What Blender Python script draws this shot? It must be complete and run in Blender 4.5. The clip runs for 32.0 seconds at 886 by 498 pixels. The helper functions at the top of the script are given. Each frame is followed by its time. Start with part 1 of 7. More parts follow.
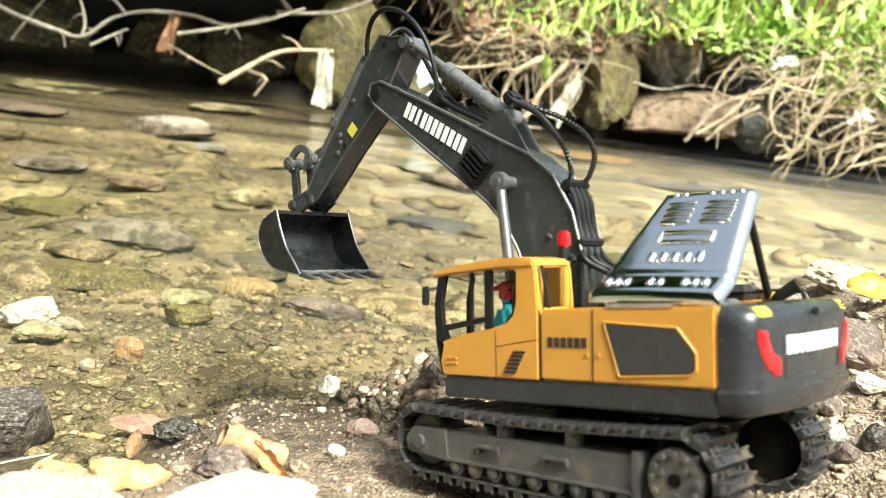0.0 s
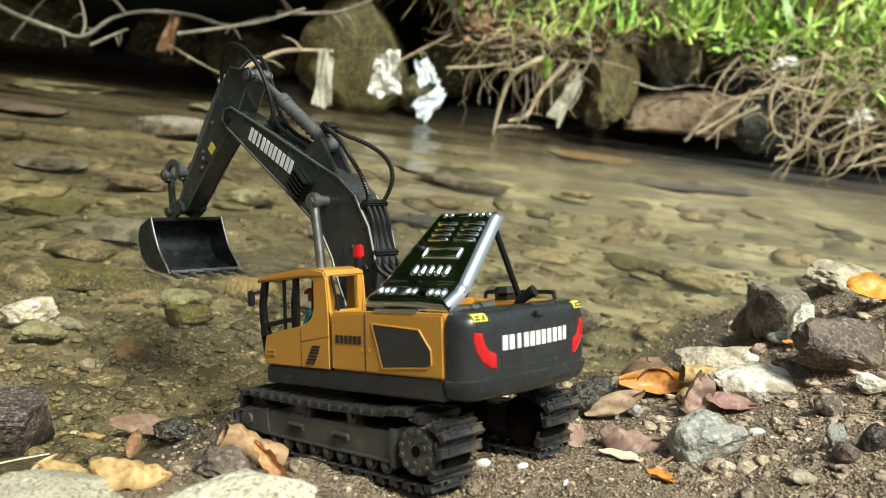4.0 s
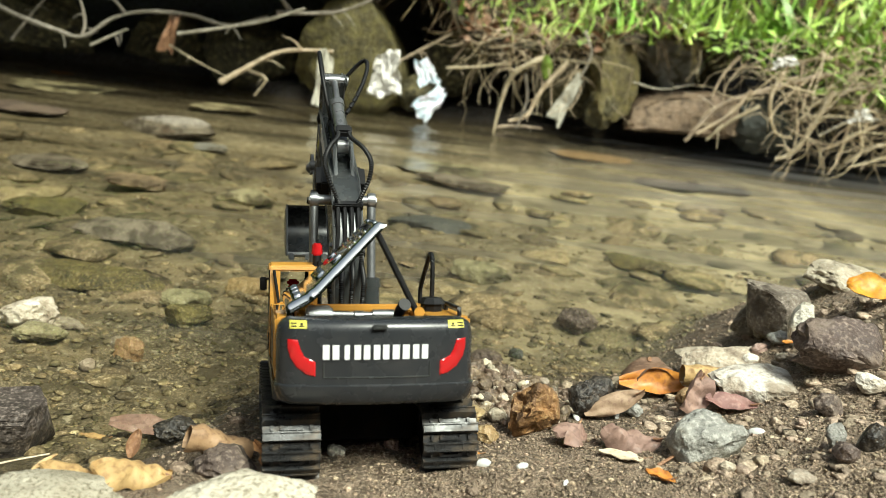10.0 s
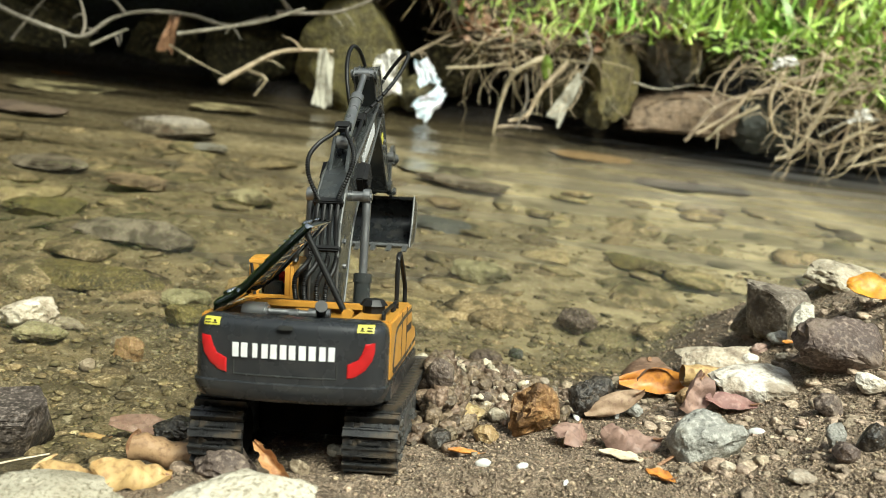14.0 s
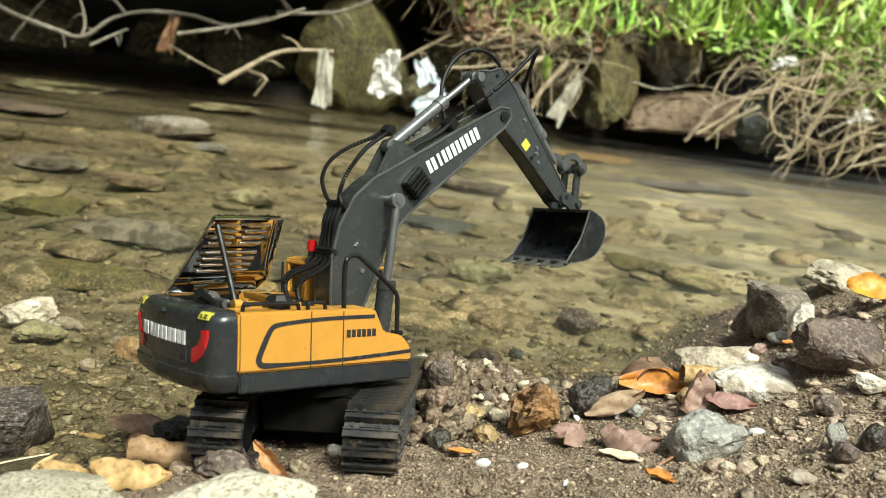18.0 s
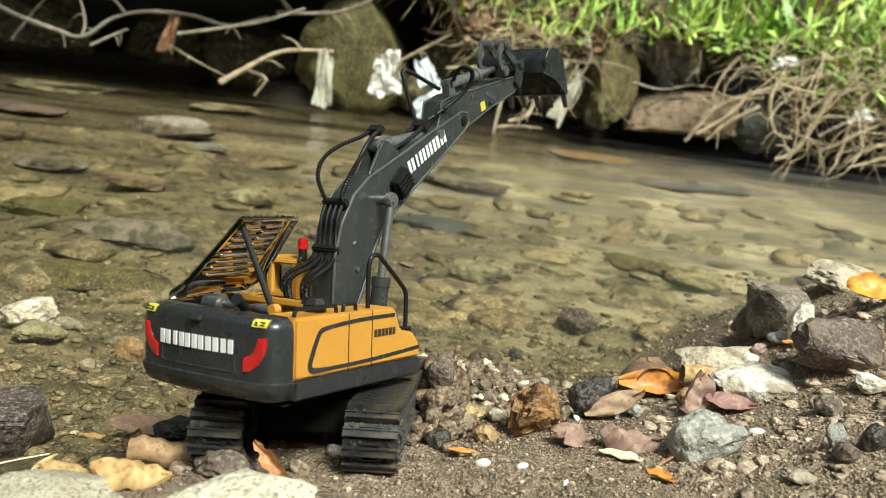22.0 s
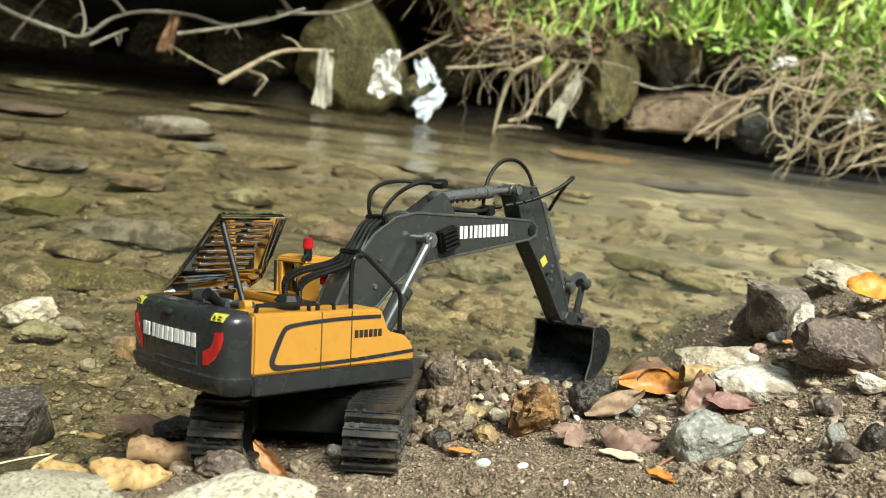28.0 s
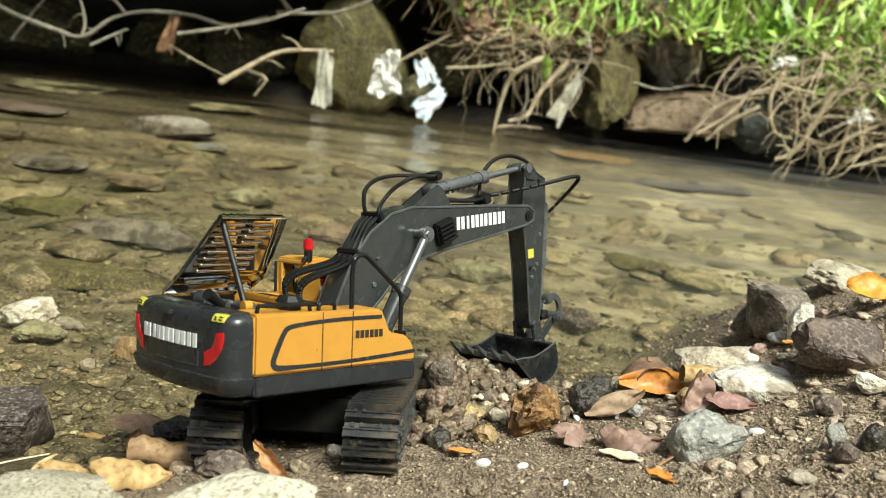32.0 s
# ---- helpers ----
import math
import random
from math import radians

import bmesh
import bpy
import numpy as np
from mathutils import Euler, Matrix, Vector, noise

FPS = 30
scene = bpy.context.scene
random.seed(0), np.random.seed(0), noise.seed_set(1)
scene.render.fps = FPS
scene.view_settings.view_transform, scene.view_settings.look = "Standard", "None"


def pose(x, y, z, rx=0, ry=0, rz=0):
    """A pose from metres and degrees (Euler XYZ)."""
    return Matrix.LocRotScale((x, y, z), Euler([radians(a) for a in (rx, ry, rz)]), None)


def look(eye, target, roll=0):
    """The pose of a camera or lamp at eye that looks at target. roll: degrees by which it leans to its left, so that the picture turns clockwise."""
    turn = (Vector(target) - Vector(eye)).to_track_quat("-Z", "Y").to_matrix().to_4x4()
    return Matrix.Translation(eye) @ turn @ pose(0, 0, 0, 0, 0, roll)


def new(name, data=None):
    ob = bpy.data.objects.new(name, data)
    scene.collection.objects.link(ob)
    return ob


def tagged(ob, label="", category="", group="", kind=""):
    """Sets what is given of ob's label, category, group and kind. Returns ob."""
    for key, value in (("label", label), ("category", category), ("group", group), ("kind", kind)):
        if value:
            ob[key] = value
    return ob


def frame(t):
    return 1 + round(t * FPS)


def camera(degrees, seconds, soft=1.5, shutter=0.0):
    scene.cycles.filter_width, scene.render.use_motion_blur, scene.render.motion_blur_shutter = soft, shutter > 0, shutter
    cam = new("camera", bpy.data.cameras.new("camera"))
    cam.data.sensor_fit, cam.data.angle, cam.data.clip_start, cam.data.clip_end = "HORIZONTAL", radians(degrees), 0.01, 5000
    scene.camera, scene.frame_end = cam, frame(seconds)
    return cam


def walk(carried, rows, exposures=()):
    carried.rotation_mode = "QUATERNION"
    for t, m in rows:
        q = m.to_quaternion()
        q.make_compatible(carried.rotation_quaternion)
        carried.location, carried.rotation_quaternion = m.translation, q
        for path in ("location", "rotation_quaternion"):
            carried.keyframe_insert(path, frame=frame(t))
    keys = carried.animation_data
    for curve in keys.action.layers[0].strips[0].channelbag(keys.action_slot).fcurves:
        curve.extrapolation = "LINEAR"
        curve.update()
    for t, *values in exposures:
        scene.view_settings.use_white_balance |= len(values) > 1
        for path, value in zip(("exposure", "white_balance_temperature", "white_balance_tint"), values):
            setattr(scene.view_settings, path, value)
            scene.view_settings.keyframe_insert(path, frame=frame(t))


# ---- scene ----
cam = camera(51.85, 32.0, 0.6)
cam.data.dof.use_dof, cam.data.dof.focus_distance, cam.data.dof.aperture_fstop = True, 0.70, 9.0
EYE = (0.0, 0.0, 0.362)
PITCH, LEAN = 16.5, 7.0


def aim(height, pitch, roll):
    a = radians(pitch)
    return look((0, 0, height), (0, math.cos(a), height - math.sin(a)), roll)


CAM = aim(EYE[2], PITCH, LEAN)
# the shore slopes down to the stream; BANK carries the shore's own axes into the world
BANK = CAM @ aim(0.1695, 3.0, 1.21).inverted()
walk(cam, [(0, CAM), (32, CAM)], [(0, 1.50, 6250, 0), (0.8, 1.50, 6250, 0), (1.3, 1.32, 6250, -1), (2.2, 0.52, 6250, -3), (3.0, 0.36, 6250, -3), (8, 0.36, 6250, -3), (12, 0.43, 6250, -3), (32, 0.40, 6250, -3)])

# ---- light: bright overcast sky seen through tree gaps, soft sun from high up
world = bpy.data.worlds.new("sky")
scene.world = world
world.use_nodes = True
wn = world.node_tree
sky = wn.nodes.new("ShaderNodeTexSky")
sky.sky_type, sky.sun_disc = "NISHITA", False
sky.sun_elevation, sky.sun_rotation = radians(57), radians(141)
sky.air_density, sky.dust_density, sky.ozone_density = 0.8, 8.0, 1.0
haze = wn.nodes.new("ShaderNodeHueSaturation")
haze.inputs["Saturation"].default_value = 0.55
wn.links.new(sky.outputs[0], haze.inputs["Color"])
wn.links.new(haze.outputs[0], wn.nodes["Background"].inputs[0])
wn.nodes["Background"].inputs[1].default_value = 0.115
sun_data = bpy.data.lights.new("sun", "SUN")
sun_data.energy, sun_data.angle, sun_data.color = 4.0, radians(16), (1.0, 0.95, 0.82)
sun = new("sun", sun_data)
sun.matrix_world = look((1.7, -1.1, 4.0), (0.1, 0.9, 0))


# ---- materials
def nodes_of(name):
    m = bpy.data.materials.new(name)
    m.use_nodes = True
    return m, m.node_tree, m.node_tree.nodes["Principled BSDF"]


def ramp_mix(nt, fac, a, b):
    n = nt.nodes.new("ShaderNodeMix")
    n.data_type = "RGBA"
    nt.links.new(fac, n.inputs[0])
    for sock, c in ((n.inputs[6], a), (n.inputs[7], b)):
        if isinstance(c, tuple):
            sock.default_value = (*c, 1)
        else:
            nt.links.new(c, sock)
    return n.outputs[2]


def noise_of(nt, scale, detail=4.0, lo=0.35, hi=0.65, vec=None):
    n = nt.nodes.new("ShaderNodeTexNoise")
    n.inputs["Scale"].default_value, n.inputs["Detail"].default_value = scale, detail
    if vec is None:
        tc = nt.nodes.new("ShaderNodeTexCoord")
        vec = tc.outputs["Object"]
    nt.links.new(vec, n.inputs["Vector"])
    r = nt.nodes.new("ShaderNodeMapRange")
    r.inputs[1].default_value, r.inputs[2].default_value = lo, hi
    nt.links.new(n.outputs[0], r.inputs[0])
    return r.outputs[0], n.outputs[0]


def surface(name, a, b, scale=60, c=None, cscale=400, dirt=None, rough=0.5, rough2=None, metal=0.0, bump=0.0, bscale=500, coat=0.0, shift=0.0, island=False, transmit=0.0, bdist=0.002):
    """Two colours mixed by a coarse noise, a third by a fine one, with grain in bump and gloss."""
    m, nt, p = nodes_of(name)
    f1, _ = noise_of(nt, scale)
    col = ramp_mix(nt, f1, a, b)
    if c:
        f2, _ = noise_of(nt, cscale, 3, 0.5, 0.72)
        col = ramp_mix(nt, f2, col, c)
    if dirt:
        f5, _ = noise_of(nt, scale * 0.8, 8, 0.50, 0.60)
        col = ramp_mix(nt, f5, col, dirt)
    if shift:
        hsv = nt.nodes.new("ShaderNodeHueSaturation")
        if island:
            src = nt.nodes.new("ShaderNodeNewGeometry").outputs["Random Per Island"]
        else:
            src = nt.nodes.new("ShaderNodeObjectInfo").outputs["Random"]
        r = nt.nodes.new("ShaderNodeMapRange")
        r.inputs[3].default_value, r.inputs[4].default_value = 1 - shift, 1 + shift
        nt.links.new(src, r.inputs[0])
        nt.links.new(r.outputs[0], hsv.inputs["Value"])
        w = nt.nodes.new("ShaderNodeMath")
        w.operation = "MULTIPLY_ADD"
        w.inputs[1].default_value, w.inputs[2].default_value = 7.31, 0.37
        nt.links.new(src, w.inputs[0])
        fr = nt.nodes.new("ShaderNodeMath")
        fr.operation = "FRACT"
        nt.links.new(w.outputs[0], fr.inputs[0])
        r2 = nt.nodes.new("ShaderNodeMapRange")
        r2.inputs[3].default_value, r2.inputs[4].default_value = 0.490, 0.514
        nt.links.new(fr.outputs[0], r2.inputs[0])
        nt.links.new(r2.outputs[0], hsv.inputs["Hue"])
        nt.links.new(col, hsv.inputs["Color"])
        col = hsv.outputs[0]
    nt.links.new(col, p.inputs["Base Color"])
    if rough2 is not None:
        f3, _ = noise_of(nt, scale * 2.3, 4, 0.4, 0.6)
        rr = nt.nodes.new("ShaderNodeMapRange")
        rr.inputs[3].default_value, rr.inputs[4].default_value = rough, rough2
        nt.links.new(f3, rr.inputs[0])
        nt.links.new(rr.outputs[0], p.inputs["Roughness"])
    else:
        p.inputs["Roughness"].default_value = rough
    p.inputs["Metallic"].default_value = metal
    p.inputs["Coat Weight"].default_value = coat
    if transmit:
        p.inputs["Transmission Weight"].default_value = transmit
    if bump:
        _, h = noise_of(nt, bscale, 5)
        bn = nt.nodes.new("ShaderNodeBump")
        bn.inputs["Strength"].default_value, bn.inputs["Distance"].default_value = bump, bdist
        nt.links.new(h, bn.inputs["Height"])
        nt.links.new(bn.outputs[0], p.inputs["Normal"])
    return m


M_YELLOW = surface("yellow_plastic", (0.51, 0.252, 0.040), (0.48, 0.236, 0.037), 25, (0.45, 0.222, 0.038), 90, rough=0.32, rough2=0.42, bump=0.04, bscale=900, bdist=0.0005)
M_GREY = surface("dark_grey_plastic", (0.020, 0.022, 0.025), (0.023, 0.025, 0.028), 30, (0.029, 0.030, 0.032), 120, rough=0.20, rough2=0.29, bump=0.015, bscale=900, bdist=0.0005)
M_STEEL = surface("gunmetal_paint", (0.058, 0.064, 0.065), (0.066, 0.071, 0.071), 35, (0.078, 0.080, 0.077), 120, rough=0.17, rough2=0.28, metal=0.5, bump=0.015, bscale=700, bdist=0.0005)
M_BLACK = surface("black_rubber", (0.006, 0.006, 0.0065), (0.010, 0.010, 0.010), 60, rough=0.38, rough2=0.5)
M_BLACK.node_tree.nodes["Principled BSDF"].inputs["Specular IOR Level"].default_value = 0.3
M_RIM = surface("worn_rim_paint", (0.085, 0.088, 0.088), (0.11, 0.112, 0.11), 60, rough=0.34, rough2=0.44, metal=0.4)
M_TRACK = surface("track_plastic", (0.018, 0.0185, 0.0195), (0.026, 0.026, 0.0265), 60, (0.085, 0.064, 0.042), 110, rough=0.27, rough2=0.52, bump=0.15, bscale=600, bdist=0.0006)
M_FRAME = surface("undercarriage_plastic", (0.052, 0.052, 0.052), (0.066, 0.065, 0.062), 50, (0.105, 0.090, 0.070), 90, rough=0.32, rough2=0.65, bump=0.08, bscale=600, bdist=0.0005)
# Matt black with specular almost off, to deepen the shade beneath the toy.
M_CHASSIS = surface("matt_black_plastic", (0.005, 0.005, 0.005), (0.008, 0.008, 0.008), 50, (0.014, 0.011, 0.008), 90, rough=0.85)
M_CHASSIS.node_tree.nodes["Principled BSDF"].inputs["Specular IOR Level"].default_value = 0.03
M_BUCKET = surface("bucket_paint", (0.014, 0.016, 0.018), (0.019, 0.021, 0.023), 35, (0.040, 0.039, 0.036), 120, rough=0.22, rough2=0.36, metal=0.3, bump=0.02, bscale=700, bdist=0.0005)
M_BARREL = surface("grey_cylinder_paint", (0.13, 0.135, 0.14), (0.16, 0.165, 0.17), 40, (0.2, 0.2, 0.2), 110, rough=0.25, rough2=0.38, metal=0.5)
M_SILVER = surface("satin_silver", (0.21, 0.215, 0.22), (0.26, 0.265, 0.27), 50, rough=0.32, rough2=0.45, metal=0.8)
M_CHROME = surface("chrome_plating", (0.82, 0.83, 0.82), (0.78, 0.80, 0.78), 20, rough=0.05, rough2=0.1, metal=1.0, bump=0.05, bscale=120, bdist=0.001)
M_GOLD = surface("bare_chrome_underside", (0.72, 0.66, 0.58), (0.60, 0.54, 0.46), 60, rough=0.07, rough2=0.14, metal=1.0, bump=0.1, bscale=150)
M_RED = surface("red_lens", (0.47, 0.010, 0.013), (0.38, 0.008, 0.011), 90, rough=0.15, rough2=0.22, coat=0.5)
M_WHITE = surface("white_print", (0.74, 0.75, 0.76), (0.66, 0.67, 0.69), 120, rough=0.45)
M_PRINT = surface("black_print", (0.02, 0.017, 0.015), (0.03, 0.025, 0.02), 120, rough=0.5)
M_LABEL = surface("yellow_label", (0.56, 0.52, 0.07), (0.50, 0.46, 0.06), 120, rough=0.45)
M_MESH = surface("perforated_grille", (0.025, 0.025, 0.024), (0.035, 0.034, 0.032), 200, rough=0.55, bump=0.6, bscale=1400, bdist=0.0008)
M_DOLL = surface("painted_doll", (0.05, 0.42, 0.50), (0.04, 0.36, 0.45), 60, rough=0.5)


def glass_material():
    m, nt, p = nodes_of("clear_glazing")
    p.inputs["Base Color"].default_value = (0.85, 0.88, 0.86, 1)
    p.inputs["Roughness"].default_value = 0.04
    p.inputs["Transmission Weight"].default_value = 1.0
    p.inputs["IOR"].default_value = 1.15
    return m


M_GLASS = glass_material()


# ---- mesh helpers
def mesh_from(bm, name, material, smooth=None):
    me = bpy.data.meshes.new(name)
    bmesh.ops.recalc_face_normals(bm, faces=bm.faces)
    bm.to_mesh(me)
    bm.free()
    me.materials.append(material)
    if smooth:
        me.polygons.foreach_set("use_smooth", [True] * len(me.polygons))
        me.set_sharp_from_angle(angle=radians(smooth))
    return me


def part(name, bm, material, parent, label="", smooth=35):
    ob = new(name, mesh_from(bm, name, material, smooth))
    ob.parent = parent
    if label:
        ob["label"] = label
    return ob


def thing(name, bm, material, m, label, category, group="", kind="", smooth=35):
    ob = new(name, mesh_from(bm, name, material, smooth))
    ob.matrix_world = m
    return tagged(ob, label, category, group, kind)


def prism(pts, x0, x1, bevel=0.0, bm=None, axis="x"):
    """A polygon of (y, z) points drawn out along x, with rounded edges."""
    own = bmesh.new()
    def put(x, p):
        return (x, p[0], p[1]) if axis == "x" else ((p[0], x, p[1]) if axis == "y" else (p[0], p[1], x))
    a = [own.verts.new(put(x0, p)) for p in pts]
    b = [own.verts.new(put(x1, p)) for p in pts]
    own.faces.new(a)
    own.faces.new(b[::-1])
    n = len(pts)
    for i in range(n):
        own.faces.new((a[i], b[i], b[(i + 1) % n], a[(i + 1) % n]))
    bmesh.ops.recalc_face_normals(own, faces=own.faces)
    if bevel:
        bmesh.ops.bevel(own, geom=own.edges[:], offset=bevel, segments=2, affect="EDGES", clamp_overlap=True)
    return join(bm, own)


def join(bm, own):
    if bm is None:
        return own
    me = bpy.data.meshes.new("tmp")
    own.to_mesh(me)
    own.free()
    bm.from_mesh(me)
    bpy.data.meshes.remove(me)
    return bm


def block(x0, x1, y0, y1, z0, z1, bevel=0.0, bm=None):
    return prism([(y0, z0), (y1, z0), (y1, z1), (y0, z1)], x0, x1, bevel, bm)


def rod(p0, p1, r, bm=None, seg=14, r1=None, bevel=0.0):
    """A cylinder or cone from p0 to p1."""
    p0, p1 = Vector(p0), Vector(p1)
    d = p1 - p0
    own = bmesh.new()
    bmesh.ops.create_cone(own, cap_ends=True, segments=seg, radius1=r, radius2=r if r1 is None else r1, depth=d.length)
    if bevel:
        bmesh.ops.bevel(own, geom=[e for e in own.edges if len(e.link_faces) == 2 and any(len(f.verts) > 4 for f in e.link_faces)], offset=bevel, segments=2, affect="EDGES", clamp_overlap=True)
    own.transform(Matrix.Translation((p0 + p1) / 2) @ d.to_track_quat("Z", "Y").to_matrix().to_4x4())
    return join(bm, own)


def curve_points(pts, n):
    """n points along a smooth curve through pts."""
    pts = [Vector(p) for p in pts]
    pts = [2 * pts[0] - pts[1]] + pts + [2 * pts[-1] - pts[-2]]
    out = []
    m = len(pts) - 3
    for k in range(n):
        s = k / (n - 1) * m
        i = min(int(s), m - 1)
        t = s - i
        a, b, c, d = pts[i:i + 4]
        out.append(0.5 * ((2 * b) + (c - a) * t + (2 * a - 5 * b + 4 * c - d) * t * t + (3 * b - a - 3 * c + d) * t ** 3))
    return out


def sweep(pts, radius, n=24, seg=8, bm=None, ridge=0.0, taper=None, wob=0.0, flat=1.0):
    """A round hose, root or stalk along a smooth curve; ridge gives it rings."""
    line = curve_points(pts, n)
    own = bmesh.new()
    rings = []
    up = Vector((0.13, 0.31, 0.94))
    for k, p in enumerate(line):
        d = (line[min(k + 1, n - 1)] - line[max(k - 1, 0)]).normalized()
        s = d.cross(up)
        s = s.normalized() if s.length > 1e-4 else Vector((1, 0, 0))
        u = s.cross(d)
        r = radius * (1 + (ridge if k % 2 else -ridge))
        if taper:
            r *= taper[0] + (taper[1] - taper[0]) * k / (n - 1)
        if wob:
            r *= 1 + wob * noise.noise(p * 40)
        rings.append([own.verts.new(p + s * (r * math.cos(2 * math.pi * j / seg)) + u * (r * flat * math.sin(2 * math.pi * j / seg))) for j in range(seg)])
    for a, b in zip(rings, rings[1:]):
        for j in range(seg):
            own.faces.new((a[j], a[(j + 1) % seg], b[(j + 1) % seg], b[j]))
    own.faces.new(rings[0][::-1])
    own.faces.new(rings[-1])
    return join(bm, own)


def empty(name, m=None, parent=None):
    ob = new(name)
    ob.empty_display_size = 0.01
    if parent:
        ob.parent = parent
    if m is not None:
        ob.matrix_basis = m
    return ob


# ---- the toy excavator, built in its own axes: x to its right, y ahead, z up
SHEAR = Matrix(((1, 0, 0, 0), (0, 1, 0, 0), (0, -0.03, 1, 0), (0, 0, 0, 1)))
XB = -0.006                      # the boom's middle plane
FOOT = (0.0378, 0.0808)          # boom foot pin, y and z
REACH = 0.2335                   # boom foot to elbow
excavator = tagged(empty("toy_excavator"), "yellow and dark grey plastic toy excavator with muddy black tracks", "toy excavator")


def bars(bm, start, step, up, count, wide, tall, thick, out):
    """Plain lettering-sized blocks in a row: start, step, up and out are vectors."""
    s, d, u, o = Vector(start), Vector(step), Vector(up), Vector(out)
    w = d.normalized() * wide
    for k in range(count):
        a = s + d * k
        vs = []
        for h in (0, 1):
            for q in (a, a + w, a + w + u * tall, a + u * tall):
                vs.append(bm.verts.new(q + o * (thick * h)))
        for f in ((0, 1, 2, 3), (7, 6, 5, 4), (0, 4, 5, 1), (1, 5, 6, 2), (2, 6, 7, 3), (3, 7, 4, 0)):
            bm.faces.new([vs[i] for i in f])
    return bm


LETTERS = (0.0108, 0.0060, 0.0106, 0.0106, 0.0116, 0.0106)


def stems(bm, start, along, up, widths, gap, tall, thick, out):
    """A row of plain upright strokes in place of lettering, two to a letter, one to a narrow letter."""
    d, at = Vector(along), Vector(start)
    for w in widths:
        narrow = w < 0.008
        for k in ((0.28,) if narrow else (0.06, 0.58)):
            bars(bm, at + d * (w * k), d, up, 1, w * (0.5 if narrow else 0.36), tall, thick, out)
        at = at + d * (w + gap)
    return bm


def rear_outline():
    """The tail seen from above: a shallow bow between two rounded corners."""
    pts = [(-0.0605, -0.0745)]
    pts += [(-0.0480 - 0.0125 * math.cos(t * math.pi / 14), -0.0805 - 0.0125 * math.sin(t * math.pi / 14)) for t in range(8)]
    pts += [(x, -0.0972 + (x / 0.048) ** 2 * 0.0042) for x in (-0.036, -0.024, -0.012, 0.0)]
    return pts + [(-x, y) for x, y in pts[-2::-1]]


REAR = rear_outline()


def tuck(z):
    """How far the tail draws in at a height: rounded under its belly and over its top edge."""
    return float(np.interp(z, (0.0475, 0.0485, 0.0505, 0.0560, 0.0596, 0.0602, 0.0880, 0.0935, 0.0962, 0.0980, 0.0990), (0.0050, 0.0030, 0.0014, -0.0003, -0.0007, 0.0007, 0.0006, 0.0012, 0.0024, 0.0044, 0.0075)))


def tail_mesh():
    bm = bmesh.new()
    rings = []
    for z in (0.0475, 0.0485, 0.0505, 0.0560, 0.0594, 0.0598, 0.0602, 0.0760, 0.0880, 0.0915, 0.0940, 0.0962, 0.0974, 0.0983, 0.0990):
        q = tuck(z)
        rings.append([bm.verts.new((x * (1 - q / 0.0605), y + q * min(1.0, (-0.0745 - y) / 0.006), z)) for x, y in REAR])
    for a, b in zip(rings, rings[1:]):
        for i in range(len(REAR)):
            j = (i + 1) % len(REAR)
            bm.faces.new((a[i], a[j], b[j], b[i]))
    bm.faces.new(rings[0])
    bm.faces.new(rings[-1])
    return bm


